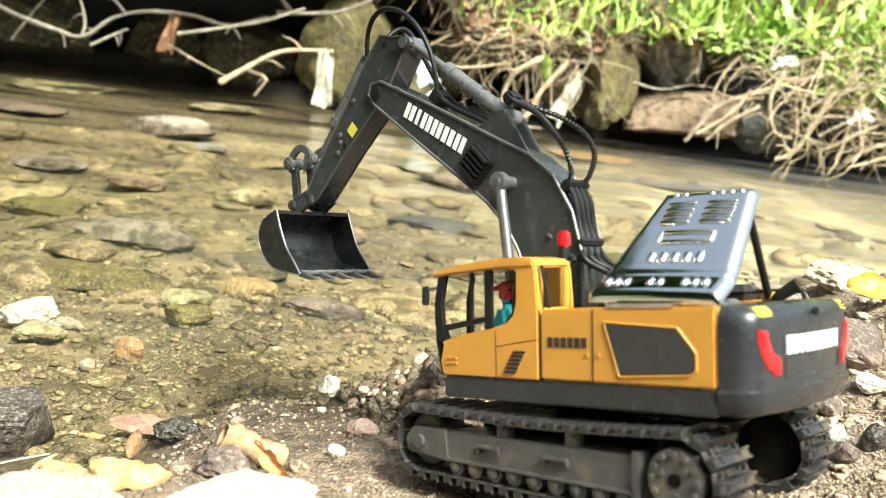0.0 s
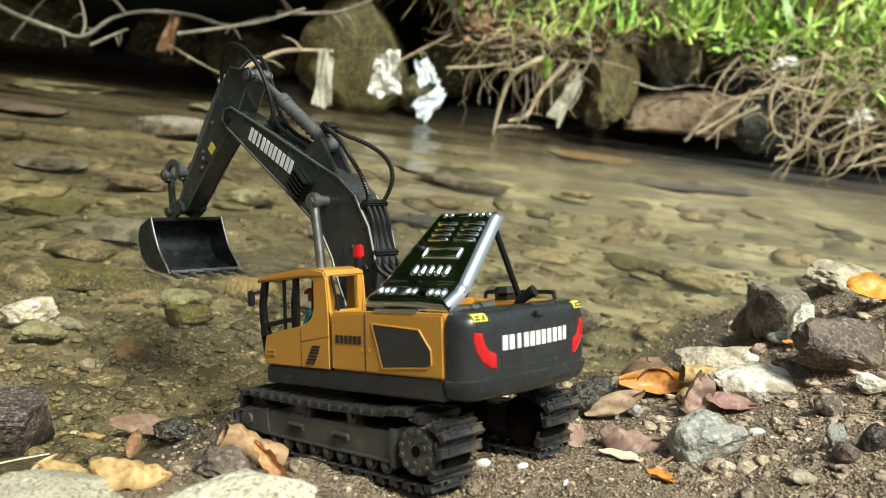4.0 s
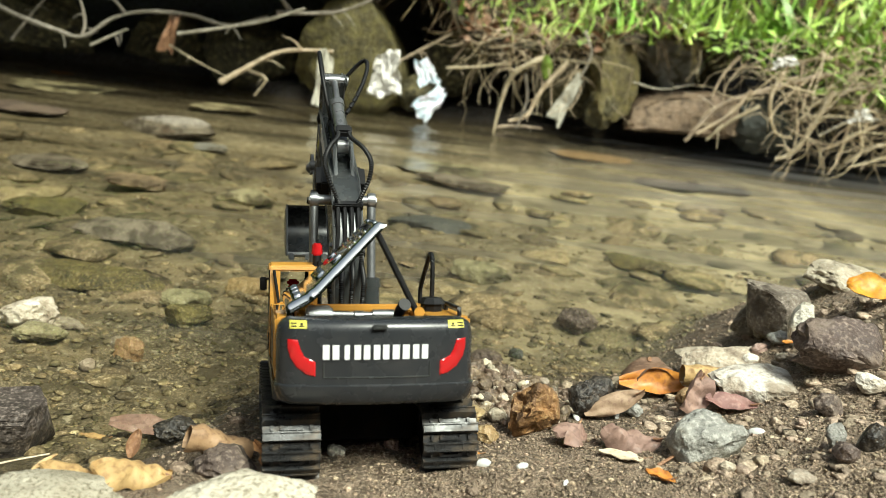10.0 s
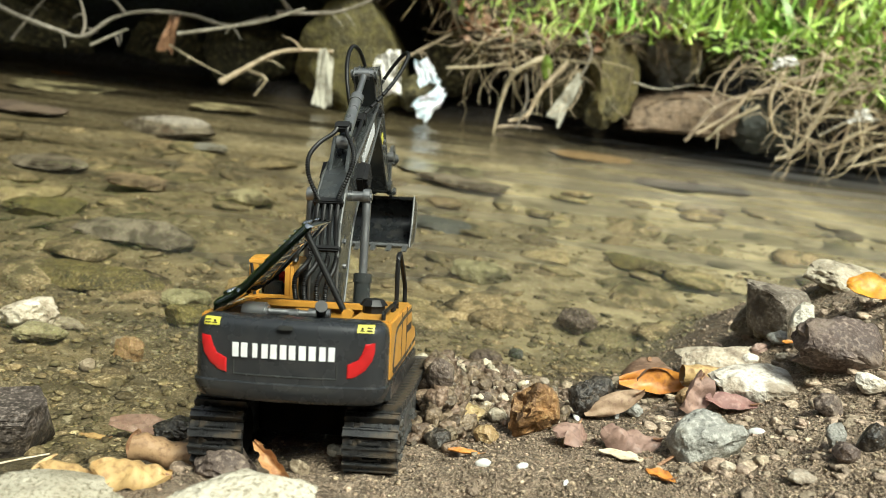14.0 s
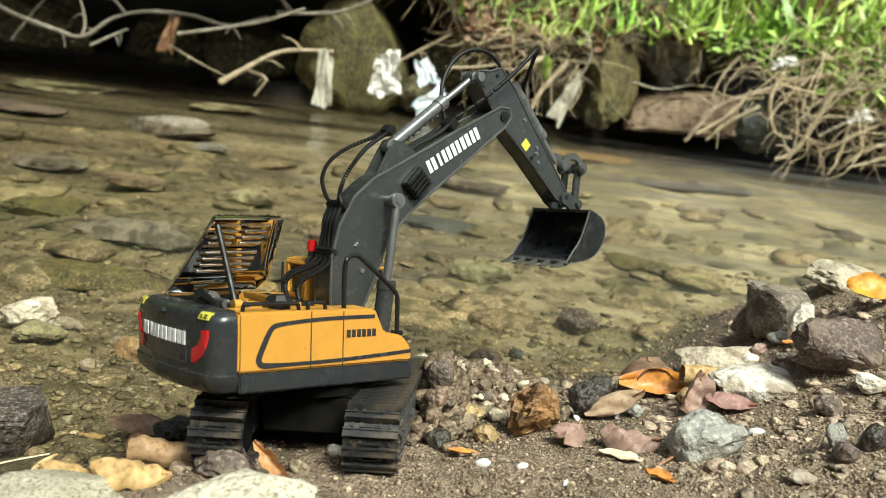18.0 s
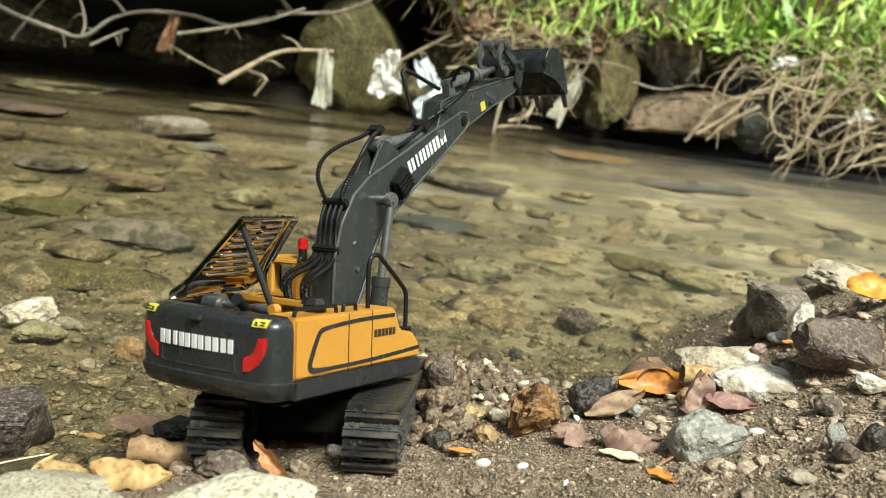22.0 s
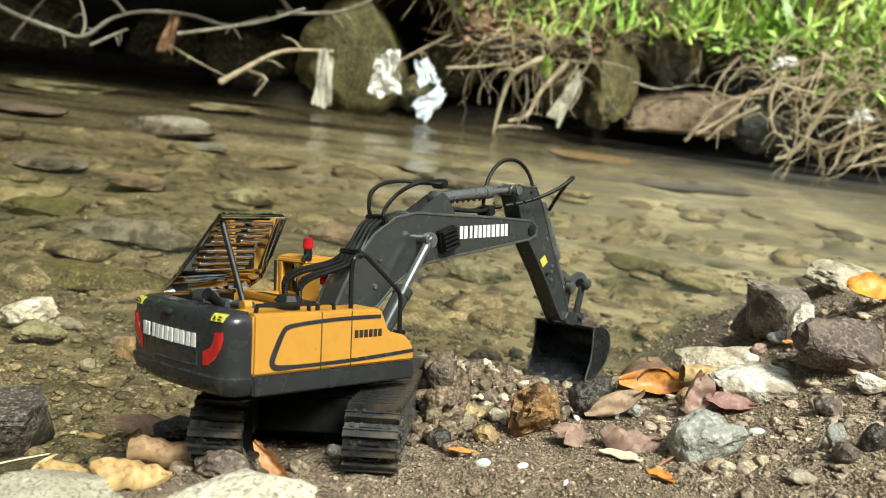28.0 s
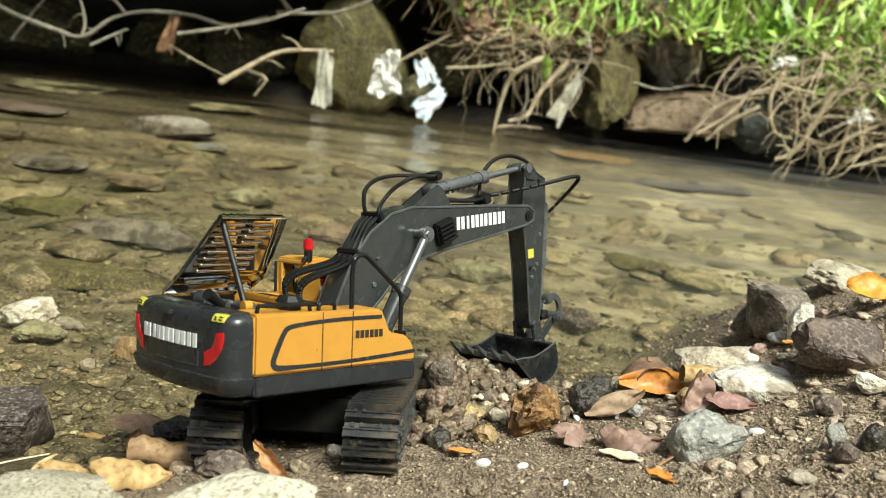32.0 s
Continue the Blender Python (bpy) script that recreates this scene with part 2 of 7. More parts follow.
def build_house():
    skirt = [(-0.0612, -0.0738), (0.0612, -0.0738), (0.0612, 0.0625), (0.026, 0.0625), (0.026, 0.045), (-0.026, 0.045), (-0.026, 0.097), (-0.0612, 0.097)]
    bm = prism(skirt, 0.0475, 0.0598, 0.0012, axis="z")
    bm.transform(SHEAR)
    house = part("house", bm, M_GREY, excavator, "dark grey turntable skirt")

    def sub(name, bm, mat, label="", shear=True, smooth=35):
        if shear:
            bm.transform(SHEAR)
        return part(name, bm, mat, house, label, smooth)

    sub("counterweight", tail_mesh(), M_GREY, "smooth dark grey counterweight", smooth=40)
    # engine bay floor and shell
    sub("bay_floor", block(-0.046, 0.034, -0.0735, 0.03, 0.0600, 0.070), M_BLACK)
    sub("side_panel", prism([(-0.0743, 0.0602), (0.0268, 0.0602), (0.0268, 0.0975), (0.0, 0.0985), (-0.0743, 0.0985)], -0.0605, -0.0510, 0.0014), M_YELLOW, "glossy yellow engine side panel")
    sub("side_panel", prism([(-0.0743, 0.0602), (0.0625, 0.0602), (0.0625, 0.0675), (0.0600, 0.0725), (0.053, 0.0790), (0.0385, 0.0812), (0.0300, 0.0982), (-0.0743, 0.0985)], 0.0330, 0.0605, 0.0016), M_YELLOW, "glossy yellow side panel with dark stripe")
    sub("deck", block(-0.0443, 0.0328, -0.012, 0.024, 0.0702, 0.0955, 0.001), M_YELLOW)
    sub("cross_bar", block(-0.044, 0.033, -0.016, -0.0125, 0.0960, 0.1010, 0.0008), M_YELLOW)
    # panel seams
    for y in (-0.0070, 0.0268):
        sub("panel_seam", block(-0.0609, -0.0604, y - 0.0003, y + 0.0003, 0.0606, 0.0975), M_PRINT)
    for y in (-0.0220, 0.0032):
        sub("panel_seam", block(0.0604, 0.0609, y - 0.0003, y + 0.0003, 0.0606, 0.0980), M_PRINT)
    # grille, vent, print on the flanks
    sub("grille", prism([(-0.0145, 0.0905), (-0.0540, 0.0880), (-0.0635, 0.0765), (-0.0635, 0.0690), (-0.0610, 0.0672), (-0.0230, 0.0650)], -0.0612, -0.0600, 0.0004), M_MESH, "dark perforated engine grille")
    rim = bmesh.new()
    ring = [(-0.0137, 0.0913), (-0.0545, 0.0888), (-0.0643, 0.0767), (-0.0643, 0.0686), (-0.0613, 0.0664), (-0.0225, 0.0642)]
    for a, b in zip(ring, ring[1:] + ring[:1]):
        rod((-0.0606, a[0], a[1]), (-0.0606, b[0], b[1]), 0.0007, rim, 6)
    sub("grille_rim", rim, M_YELLOW)
    vent = bmesh.new()
    for k in range(6):
        z = 0.0632 + k * 0.0022
        y = 0.0468 - k * 0.00125
        prism([(y - 0.004, z), (y + 0.004, z), (y + 0.0035, z + 0.0013), (y - 0.0045, z + 0.0013)], -0.0624, -0.0612, 0.0, vent)
    sub("vent", vent, M_PRINT)
    sub("model_print", bars(bmesh.new(), (-0.0606, 0.0215, 0.0780), (0, -0.0043, 0), (0, 0, 1), 6, 0.0031, 0.0052, 0.0003, (-1, 0, 0)), M_PRINT)
    sub("model_print", bars(bmesh.new(), (0.0606, 0.0060, 0.0795), (0, 0.0042, 0), (0, 0, 1), 6, 0.0031, 0.0052, 0.0003, (1, 0, 0)), M_PRINT)
    stripe = bmesh.new()
    rim = [(0.0290, 0.0932), (0.0000, 0.0930), (-0.0222, 0.0922), (-0.0400, 0.0908), (-0.0480, 0.0896), (-0.0520, 0.0868), (-0.0565, 0.0780), (-0.0596, 0.0705), (-0.0600, 0.0672), (-0.0576, 0.0648), (-0.0500, 0.0642), (-0.0222, 0.0642), (0.0040, 0.0647), (0.0330, 0.0659), (0.0615, 0.0674)]
    line = [(p.x, p.y) for p in curve_points([(y, z, 0) for y, z in rim], 85)]
    edge = []
    for k, (a, b) in enumerate(line):
        (c, d), (e, f) = line[max(k - 1, 0)], line[min(k + 1, 84)]
        n = Vector((-(f - d), e - c)).normalized() * (0.0013 + 0.0007 * math.exp(-((a + 0.060) / 0.012) ** 2))
        edge.append(((a + n.x, b + n.y), (a - n.x, b - n.y)))
    for (p, q), (r, t) in zip(edge, edge[1:]):
        prism([p, r, t, q], 0.0600, 0.0608, 0, stripe)
    sub("stripe", stripe, M_GREY, "dark grey decorative stripe")
    # lock dots
    for y in (-0.0105, -0.0035):
        sub("lock", block(0.0600, 0.0610, y - 0.0161, y - 0.0145, 0.0734, 0.0752, 0.0003), M_YELLOW) if y < -0.01 else None
        sub("lock", block(-0.0612, -0.0604, y - 0.001, y + 0.001, 0.0735, 0.0760, 0.0003), M_YELLOW)
    # counterweight face: lamps, labels, lettering blocks, recessed panel, latch
    def on_rear(x, z=0.075):
        xs, ys = [p[0] for p in REAR], [p[1] for p in REAR]
        return float(np.interp(x, xs, ys)) + tuck(z)

    def patch(name, pts, mat, thick, label="", bulge=0.0):
        """A plate that follows the bowed tail."""
        bm = bmesh.new()
        bm.faces.new([bm.verts.new((x, 0, z)) for x, z in pts])
        for axis, lo in ((0, -0.060), (2, 0.060)):
            for k in range(1, 60):
                co, no = [0, 0, 0], [0, 0, 0]
                co[axis], no[axis] = lo + k * 0.002, 1
                bmesh.ops.bisect_plane(bm, geom=bm.verts[:] + bm.edges[:] + bm.faces[:], plane_co=co, plane_no=no)
        rimmed = {v for e in bm.edges if e.is_boundary for v in e.verts}
        for v in bm.verts:
            v.co.y = on_rear(v.co.x, v.co.z) - thick - (0 if v in rimmed else bulge)
        ret = bmesh.ops.extrude_face_region(bm, geom=bm.faces[:])
        for v in ret["geom"]:
            if isinstance(v, bmesh.types.BMVert):
                v.co.y += thick + 0.0015
        return sub(name, bm, mat, label)

    for s in (-1, 1):
        lamp = [(0.0535, 0.0875), (0.0478, 0.0868), (0.0460, 0.0810), (0.0435, 0.0768), (0.0372, 0.0738), (0.0372, 0.0652), (0.0425, 0.0665), (0.0480, 0.0705), (0.0520, 0.0765), (0.0535, 0.0820)]
        patch("tail_lamp", [(s * x, z) for x, z in lamp], M_RED, 0.0004, "red tail lamp lens", 0.0006)
        patch("warning_label", [(s * x, z) for x, z in ((0.0425, 0.0935), (0.0525, 0.0935), (0.0525, 0.0980), (0.0425, 0.0980))], M_LABEL, 0.0004, "yellow warning label")
        marks = bmesh.new()
        for x, w, z, h in ((0.0440, 0.0030, 0.0945, 0.0006), (0.0448, 0.0014, 0.0955, 0.0012), (0.0483, 0.0034, 0.0945, 0.0008), (0.0483, 0.0034, 0.0962, 0.0007)):
            x0, x1 = sorted((s * x, s * (x + w)))
            bars(marks, (x0, on_rear((x0 + x1) / 2, z) - 0.0004, z), (x1 - x0, 0, 0), (0, 0, 1), 1, x1 - x0, h, 0.0004, (0, -1, 0))
        sub("label_mark", marks, M_PRINT)
    letters = bmesh.new()
    x = -0.0338
    for w in LETTERS:
        stems(letters, (x, on_rear(x + w / 2), 0.0754), Vector((w, on_rear(x + w) - on_rear(x), 0)).normalized(), (0, 0, 1), (w,), 0.0008, 0.0086, 0.0009, (0, -1, 0))
        x += w + 0.0008
    sub("lettering", letters, M_WHITE, "white raised upright strokes")
    frame_line = bmesh.new()
    for p, q in (((-0.0325, 0.0645), (0.0310, 0.0645)), ((-0.0325, 0.0645), (-0.0325, 0.0735)), ((0.0310, 0.0645), (0.0310, 0.0735))):
        for k in range(6):
            a = (p[0] + (q[0] - p[0]) * k / 6, p[1] + (q[1] - p[1]) * k / 6)
            b = (p[0] + (q[0] - p[0]) * (k + 1) / 6, p[1] + (q[1] - p[1]) * (k + 1) / 6)
            rod((a[0], on_rear(a[0]) - 0.0001, a[1]), (b[0], on_rear(b[0]) - 0.0001, b[1]), 0.0005, frame_line, 6)
    sub("panel_edge", frame_line, M_STEEL)
    sub("latch", block(-0.0045, 0.0045, -0.0992, -0.0960, 0.0932, 0.0962, 0.0006), M_STEEL)

    # engine lid, hinged on the left, propped open: a low flap and a steeper plate, hollow beneath
    spine = [Vector((-0.0548, 0, 0.1035)), Vector((-0.0385, 0, 0.1128)), Vector((0.0058, 0, 0.1590))]
    spans = ((-0.0728, 0.0010), (-0.0726, -0.0010), (-0.0655, -0.0130))
    bend = [spine[0], spine[0].lerp(spine[1], 0.55), spine[0].lerp(spine[1], 0.85), spine[1] + Vector((-0.0002, 0, 0.0006)), spine[1].lerp(spine[2], 0.06), spine[1].lerp(spine[2], 0.16), spine[1].lerp(spine[2], 0.5), spine[1].lerp(spine[2], 0.8), spine[2]]
    path = curve_points(bend, 46)
    bm = bmesh.new()
    rows = []
    for k, p in enumerate(path):
        q, r = path[max(k - 1, 0)], path[min(k + 1, 45)]
        n = Vector((-(r.z - q.z), 0, r.x - q.x)).normalized()
        f = min(1.0, max(0.0, (p.x + 0.0385) / 0.0443))
        lo, hi = -0.0728 + 0.0073 * f, 0.0005 - 0.0135 * f
        end = min(k, 45 - k) / 45 * 0.085
        row = []
        for c in range(41):
            v = 0.5 - 0.5 * math.cos(math.pi * c / 40)
            y = lo + (hi - lo) * v
            d = min(end, y - lo, hi - y)
            roll = math.sqrt(max(0.0, 1 - (1 - min(1.0, d / 0.0045)) ** 2))
            dome = 0.0006 * (4 * v * (1 - v) - 0.5) * (1 if 0.0045 < end else end / 0.0045)
            row.append(bm.verts.new(p + n * (-0.0026 + 0.0060 * roll + dome) + Vector((0, y, 0))))
        rows.append(row)
    for a, b in zip(rows, rows[1:]):
        for c in range(40):
            bm.faces.new((a[c], b[c], b[c + 1], a[c + 1]))
    bmesh.ops.recalc_face_normals(bm, faces=bm.faces)
    if sum(f.normal.z for f in bm.faces) < 0:
        bmesh.ops.reverse_faces(bm, faces=bm.faces)
    bmesh.ops.solidify(bm, geom=bm.faces[:], thickness=0.0011)
    lid = sub("engine_lid", bm, M_CHROME, "mirror-chrome engine lid propped open", shear=False, smooth=70)

    def lid_axes(k):
        along = (spine[k + 1] - spine[k]).normalized()
        m = Matrix((along, (0, 1, 0), along.cross(Vector((0, 1, 0))))).transposed().to_4x4()
        m.translation = spine[k]
        return m

    def pill(m, u0, u1, v0, v1, h0, h1, name="lid_louvre", mat=M_CHROME):
        """A rounded embossed bar on the lid."""
        r = min(u1 - u0, v1 - v0) / 2
        pts = []
        for cu, cv, a0 in ((u1 - r, v1 - r, 0), (u0 + r, v1 - r, 90), (u0 + r, v0 + r, 180), (u1 - r, v0 + r, 270)):
            pts += [(cu + r * math.cos(radians(a0 + q)), cv + r * math.sin(radians(a0 + q))) for q in (0, 30, 60, 90)]
        own = bmesh.new()
        base = [own.verts.new((p[0], p[1], h0)) for p in pts]
        cu, cv = (u0 + u1) / 2, (v0 + v1) / 2
        for h, inset in ((h0 + (h1 - h0) * 0.6, 0.15), (h1, 0.55)):
            ring = [own.verts.new((p[0] + math.copysign(min(r * inset, abs(cu - p[0])), cu - p[0]), p[1] + math.copysign(min(r * inset, abs(cv - p[1])), cv - p[1]), h)) for p in pts]
            for i in range(16):
                j = (i + 1) % 16
                own.faces.new((base[i], base[j], ring[j], ring[i]))
            base = ring
        own.faces.new(base)
        own.transform(m)
        ob = part(name, own, mat, lid, smooth=60)
        return ob

    flap, plate = lid_axes(0), lid_axes(1)
    for v in (-0.065, -0.0595, -0.054, -0.0405, -0.035, -0.0215, -0.016, -0.0105):
        pill(flap, 0.0070, 0.0140, v, v + 0.0040, 0.0030, 0.0052)
    for k in range(5):
        pill(plate, 0.0070, 0.0165, -0.0545 + k * 0.0068, -0.0498 + k * 0.0068, 0.0030, 0.0052)
    for u0, u1, v0, v1 in ((0.0215, 0.0240, -0.0535, -0.0255), (0.0285, 0.0310, -0.0535, -0.0255), (0.0215, 0.0310, -0.0555, -0.0530), (0.0215, 0.0310, -0.0260, -0.0235)):
        pill(plate, u0, u1, v0, v1, 0.0030, 0.0050)
    for k in range(4):
        pill(plate, 0.0360 + k * 0.0046, 0.0390 + k * 0.0046, -0.0605, -0.0425, 0.0030, 0.0050)
        pill(plate, 0.0360 + k * 0.0046, 0.0390 + k * 0.0046, -0.0375, -0.0200, 0.0030, 0.0050)
    for v in (-0.0610, -0.0555, -0.0500, -0.0445, -0.0290, -0.0235):
        pill(plate, 0.0570, 0.0615, v, v + 0.0036, 0.0030, 0.0046)
    for k in range(4):
        for v in (-0.0600, -0.0370):
            pill(plate, 0.0350 + k * 0.0060, 0.0380 + k * 0.0060, v, v + 0.0185, 0.0004, -0.0016, "lid_rib", M_GOLD)
    for k in range(4):
        pill(plate, 0.0060 + k * 0.0065, 0.0090 + k * 0.0065, -0.0590, -0.0180, 0.0004, -0.0016, "lid_rib", M_GOLD)
    # Added black cover: keeps the yellow side wall out of the lid's reflection.
    sub("bay_liner", block(-0.0509, -0.0490, -0.0730, -0.0165, 0.0702, 0.0978, 0.0004), M_BLACK)
    # Block added for unclear black fittings, darkening what the raised lid mirrors.
    sub("pump_housing", block(-0.0420, 0.0240, -0.0110, 0.0040, 0.0956, 0.0995, 0.0012), M_BLACK, "plain black block added on the deck")
    sub("hinge_plate", block(-0.0600, -0.0500, -0.052, -0.014, 0.0982, 0.1005, 0.0006), M_CHROME, "chrome hinge plate")
    sub("lid_prop", rod((0.0300, -0.0600, 0.0990), (0.0015, -0.0605, 0.1535), 0.0021, seg=10), M_BLACK, "black lid prop", shear=False)
    # engine bay contents
    sub("muffler", rod((-0.041, -0.050, 0.0965), (-0.024, -0.050, 0.0965), 0.0068, seg=18, bevel=0.0015), M_SILVER, "silver muffler drum")
    bm = rod((-0.024, -0.050, 0.0975), (0.008, -0.046, 0.0965), 0.0022)
    rod((0.002, -0.047, 0.0968), (0.016, -0.046, 0.0968), 0.0036, bm)
    rod((-0.01, -0.050, 0.0965), (-0.004, -0.050, 0.0965), 0.0034, bm)
    sub("engine_pipe", bm, M_SILVER)
    sub("engine_block", block(-0.036, 0.026, -0.066, -0.022, 0.0702, 0.0915, 0.002), M_BLACK)
    bm = block(-0.012, 0.004, -0.040, -0.026, 0.0915, 0.0975, 0.001)
    sub("pump_cover", bm, M_YELLOW)
    bm = rod((0.0300, -0.0625, 0.1000), (0.0300, -0.0570, 0.1000), 0.0034, seg=16)
    sub("prop_eye", bm, M_YELLOW)
    bm = sweep([(0.0150, -0.0680, 0.0970), (0.0152, -0.0715, 0.1010), (0.0165, -0.0765, 0.1045), (0.0175, -0.0805, 0.1068)], 0.0032, 12, 12, taper=(0.8, 1.25))
    sub("exhaust_pipe", bm, M_BLACK, "black slanted exhaust stub")
    bm = rod((0.0430, -0.036, 0.0980), (0.0430, -0.036, 0.1035), 0.0075, seg=8)
    rod((0.0430, -0.036, 0.1035), (0.0430, -0.036, 0.1075), 0.0095, bm, 8, 0.0065)
    sub("filter_cap", bm, M_BLACK, "black hexagonal filter cap")
    for a, b in ((-0.0690, -0.0280), (-0.0215, -0.0075)):
        sub("deck_rail", sweep([(0.0545, a, 0.0975), (0.0545, a + 0.001, 0.1022), (0.0545, a + 0.004, 0.1030), (0.0545, b - 0.004, 0.1030), (0.0545, b - 0.001, 0.1022), (0.0545, b, 0.0975)], 0.0014, 22, 8), M_BLACK, "black deck rail")
    sub("handrail", sweep([(0.0520, 0.0090, 0.097), (0.0520, 0.0090, 0.125), (0.0520, 0.0120, 0.1330), (0.0520, 0.0190, 0.1345), (0.0520, 0.0260, 0.1300), (0.0520, 0.0460, 0.1145), (0.0520, 0.0535, 0.1075), (0.0520, 0.0550, 0.100), (0.0520, 0.0550, 0.0790)], 0.0017, 40, 8), M_BLACK, "black looped handrail")
    sub("rail_foot", block(0.0485, 0.0555, 0.0515, 0.0585, 0.0780, 0.0812, 0.0006), M_BLACK)

    # cab
    def side_frames(x0, x1):
        bm = prism([(0.0272, 0.0602), (0.0975, 0.0602), (0.0995, 0.068), (0.0965, 0.0800), (0.078, 0.0845), (0.060, 0.0875), (0.050, 0.0905), (0.0450, 0.0950), (0.0428, 0.1010), (0.0425, 0.1190), (0.0500, 0.1205), (0.0500, 0.1235), (0.0318, 0.1240), (0.0290, 0.1200), (0.0272, 0.0975)], x0, x1, 0.0008)
        return bm
    cab = sub("cab_shell", side_frames(-0.0615, -0.0580), M_YELLOW, "yellow cab shell")
    bm = prism([(0.0272, 0.0602), (0.060, 0.0602), (0.060, 0.0900), (0.0475, 0.0960), (0.0455, 0.1010), (0.0450, 0.1180), (0.0500, 0.1205), (0.0500, 0.1235), (0.0318, 0.1240), (0.0290, 0.1200), (0.0272, 0.0975)], -0.0305, -0.0280, 0.0006)
    block(-0.0579, -0.0306, 0.0285, 0.0325, 0.0955, 0.0985, 0.0004, bm)
    block(-0.0579, -0.0545, 0.0285, 0.0325, 0.0985, 0.1210, 0.0004, bm)
    block(-0.0345, -0.0306, 0.0285, 0.0325, 0.0985, 0.1210, 0.0004, bm)
    sub("cab_rear_frame", bm, M_YELLOW)
    sub("cab_roof", prism([(0.0300, 0.1248), (0.0290, 0.1205), (0.0500, 0.1207), (0.0900, 0.1185), (0.1060, 0.1170), (0.1055, 0.1195), (0.0880, 0.1232), (0.0560, 0.1262), (0.0400, 0.1266)], -0.0622, -0.0275, 0.0012), M_YELLOW)
    bm = prism([(0.0940, 0.0812), (0.1010, 0.0790), (0.1040, 0.0900), (0.1042, 0.1020), (0.1010, 0.1172), (0.0940, 0.1180), (0.0955, 0.1172), (0.0990, 0.1020), (0.0980, 0.0900)], -0.0612, -0.0575, 0.0004)
    block(-0.0610, -0.0585, 0.0600, 0.0655, 0.0868, 0.1200, 0.0004, bm)
    block(-0.0610, -0.0590, 0.0745, 0.0765, 0.0850, 0.1190, 0.0002, bm)
    prism([(0.0965, 0.0855), (0.0620, 0.0915), (0.0620, 0.0945), (0.0972, 0.0890)], -0.0610, -0.0588, 0.0003, bm)
    prism([(0.0440, 0.0955), (0.0500, 0.0905), (0.0500, 0.0918), (0.0452, 0.0962), (0.0442, 0.1180), (0.0430, 0.1185)], -0.0613, -0.0588, 0.0002, bm)
    prism([(0.1000, 0.0605), (0.1045, 0.0800), (0.1045, 0.1020), (0.1012, 0.1172), (0.0995, 0.1172), (0.1022, 0.1020), (0.1022, 0.0800), (0.0980, 0.0605)], -0.0600, -0.0560, 0.0004, bm)
    prism([(0.1000, 0.0605), (0.1045, 0.0800), (0.1045, 0.1020), (0.1012, 0.1172), (0.0995, 0.1172), (0.1022, 0.1020), (0.1022, 0.0800), (0.0980, 0.0605)], -0.0330, -0.0290, 0.0004, bm)
    block(-0.0560, -0.0330, 0.0985, 0.1005, 0.0605, 0.0760, 0.0004, bm)
    sub("window_frame", bm, M_BLACK, "black cab window frame")
    pane = sub("window_pane", prism([(0.0450, 0.0945), (0.0970, 0.0830), (0.1000, 0.1020), (0.0970, 0.1172), (0.0440, 0.1195)], -0.0598, -0.0594), M_GLASS)
    pane.visible_shadow = False
    pane = sub("window_pane", block(-0.0543, -0.0347, 0.0300, 0.0304, 0.0985, 0.1205), M_GLASS)
    pane.visible_shadow = False
    sub("cab_floor", block(-0.0578, -0.0308, 0.0330, 0.0975, 0.0605, 0.0700), M_BLACK)
    bm = block(-0.053, -0.036, 0.044, 0.062, 0.0705, 0.0800, 0.002)
    block(-0.052, -0.037, 0.0375, 0.0435, 0.0760, 0.1080, 0.002, bm)
    sub("seat", bm, M_BLACK, "black moulded seat")
    door = bmesh.new()
    for p, q in (((0.0565, 0.0605), (0.0570, 0.0862)), ((0.0570, 0.0775), (0.0275, 0.0820))):
        rod((-0.0614, p[0], p[1]), (-0.0614, q[0], q[1]), 0.0003, door, 6)
    sub("door_seam", door, M_PRINT)
    bm = block(-0.0622, -0.0610, 0.0855, 0.0945, 0.0665, 0.0680, 0.0004)
    block(-0.0622, -0.0610, 0.0860, 0.0940, 0.0695, 0.0708, 0.0004, bm)
    sub("door_handle", bm, M_YELLOW)
    sub("grab_bar", rod((-0.0590, 0.0262, 0.1215), (-0.0555, 0.0240, 0.0985), 0.0011, seg=8), M_BLACK)
    bm = rod((-0.0600, 0.1030, 0.1110), (-0.0645, 0.1070, 0.1100), 0.0009, seg=8)
    block(-0.0680, -0.0625, 0.1060, 0.1085, 0.1010, 0.1120, 0.0008, bm)
    sub("mirror", bm, M_BLACK, "black wing mirror")
    bm = rod((-0.0285, 0.0335, 0.1235), (-0.0285, 0.0335, 0.1310), 0.0032, seg=14)
    sweep([(-0.0285, 0.0335, 0.126), (-0.0265, 0.030, 0.1255), (-0.0268, 0.0275, 0.1225)], 0.0018, 8, 8, bm)
    beacon = sub("beacon_base", bm, M_BLACK, shear=False)
    sub("beacon", rod((-0.0285, 0.0335, 0.1310), (-0.0285, 0.0335, 0.1400), 0.0042, seg=18, r1=0.0037, bevel=0.001), M_RED, "red beacon lens", shear=False)
    # boom brackets and the hose bundle that climbs out of the deck
    for x in (XB - 0.0160, XB + 0.0120):
        sub("boom_bracket", prism([(0.012, 0.060), (0.062, 0.060), (0.058, 0.078), (0.046, 0.089), (0.032, 0.090), (0.018, 0.078)], x, x + 0.004, 0.0008), M_STEEL, shear=False)
    return house


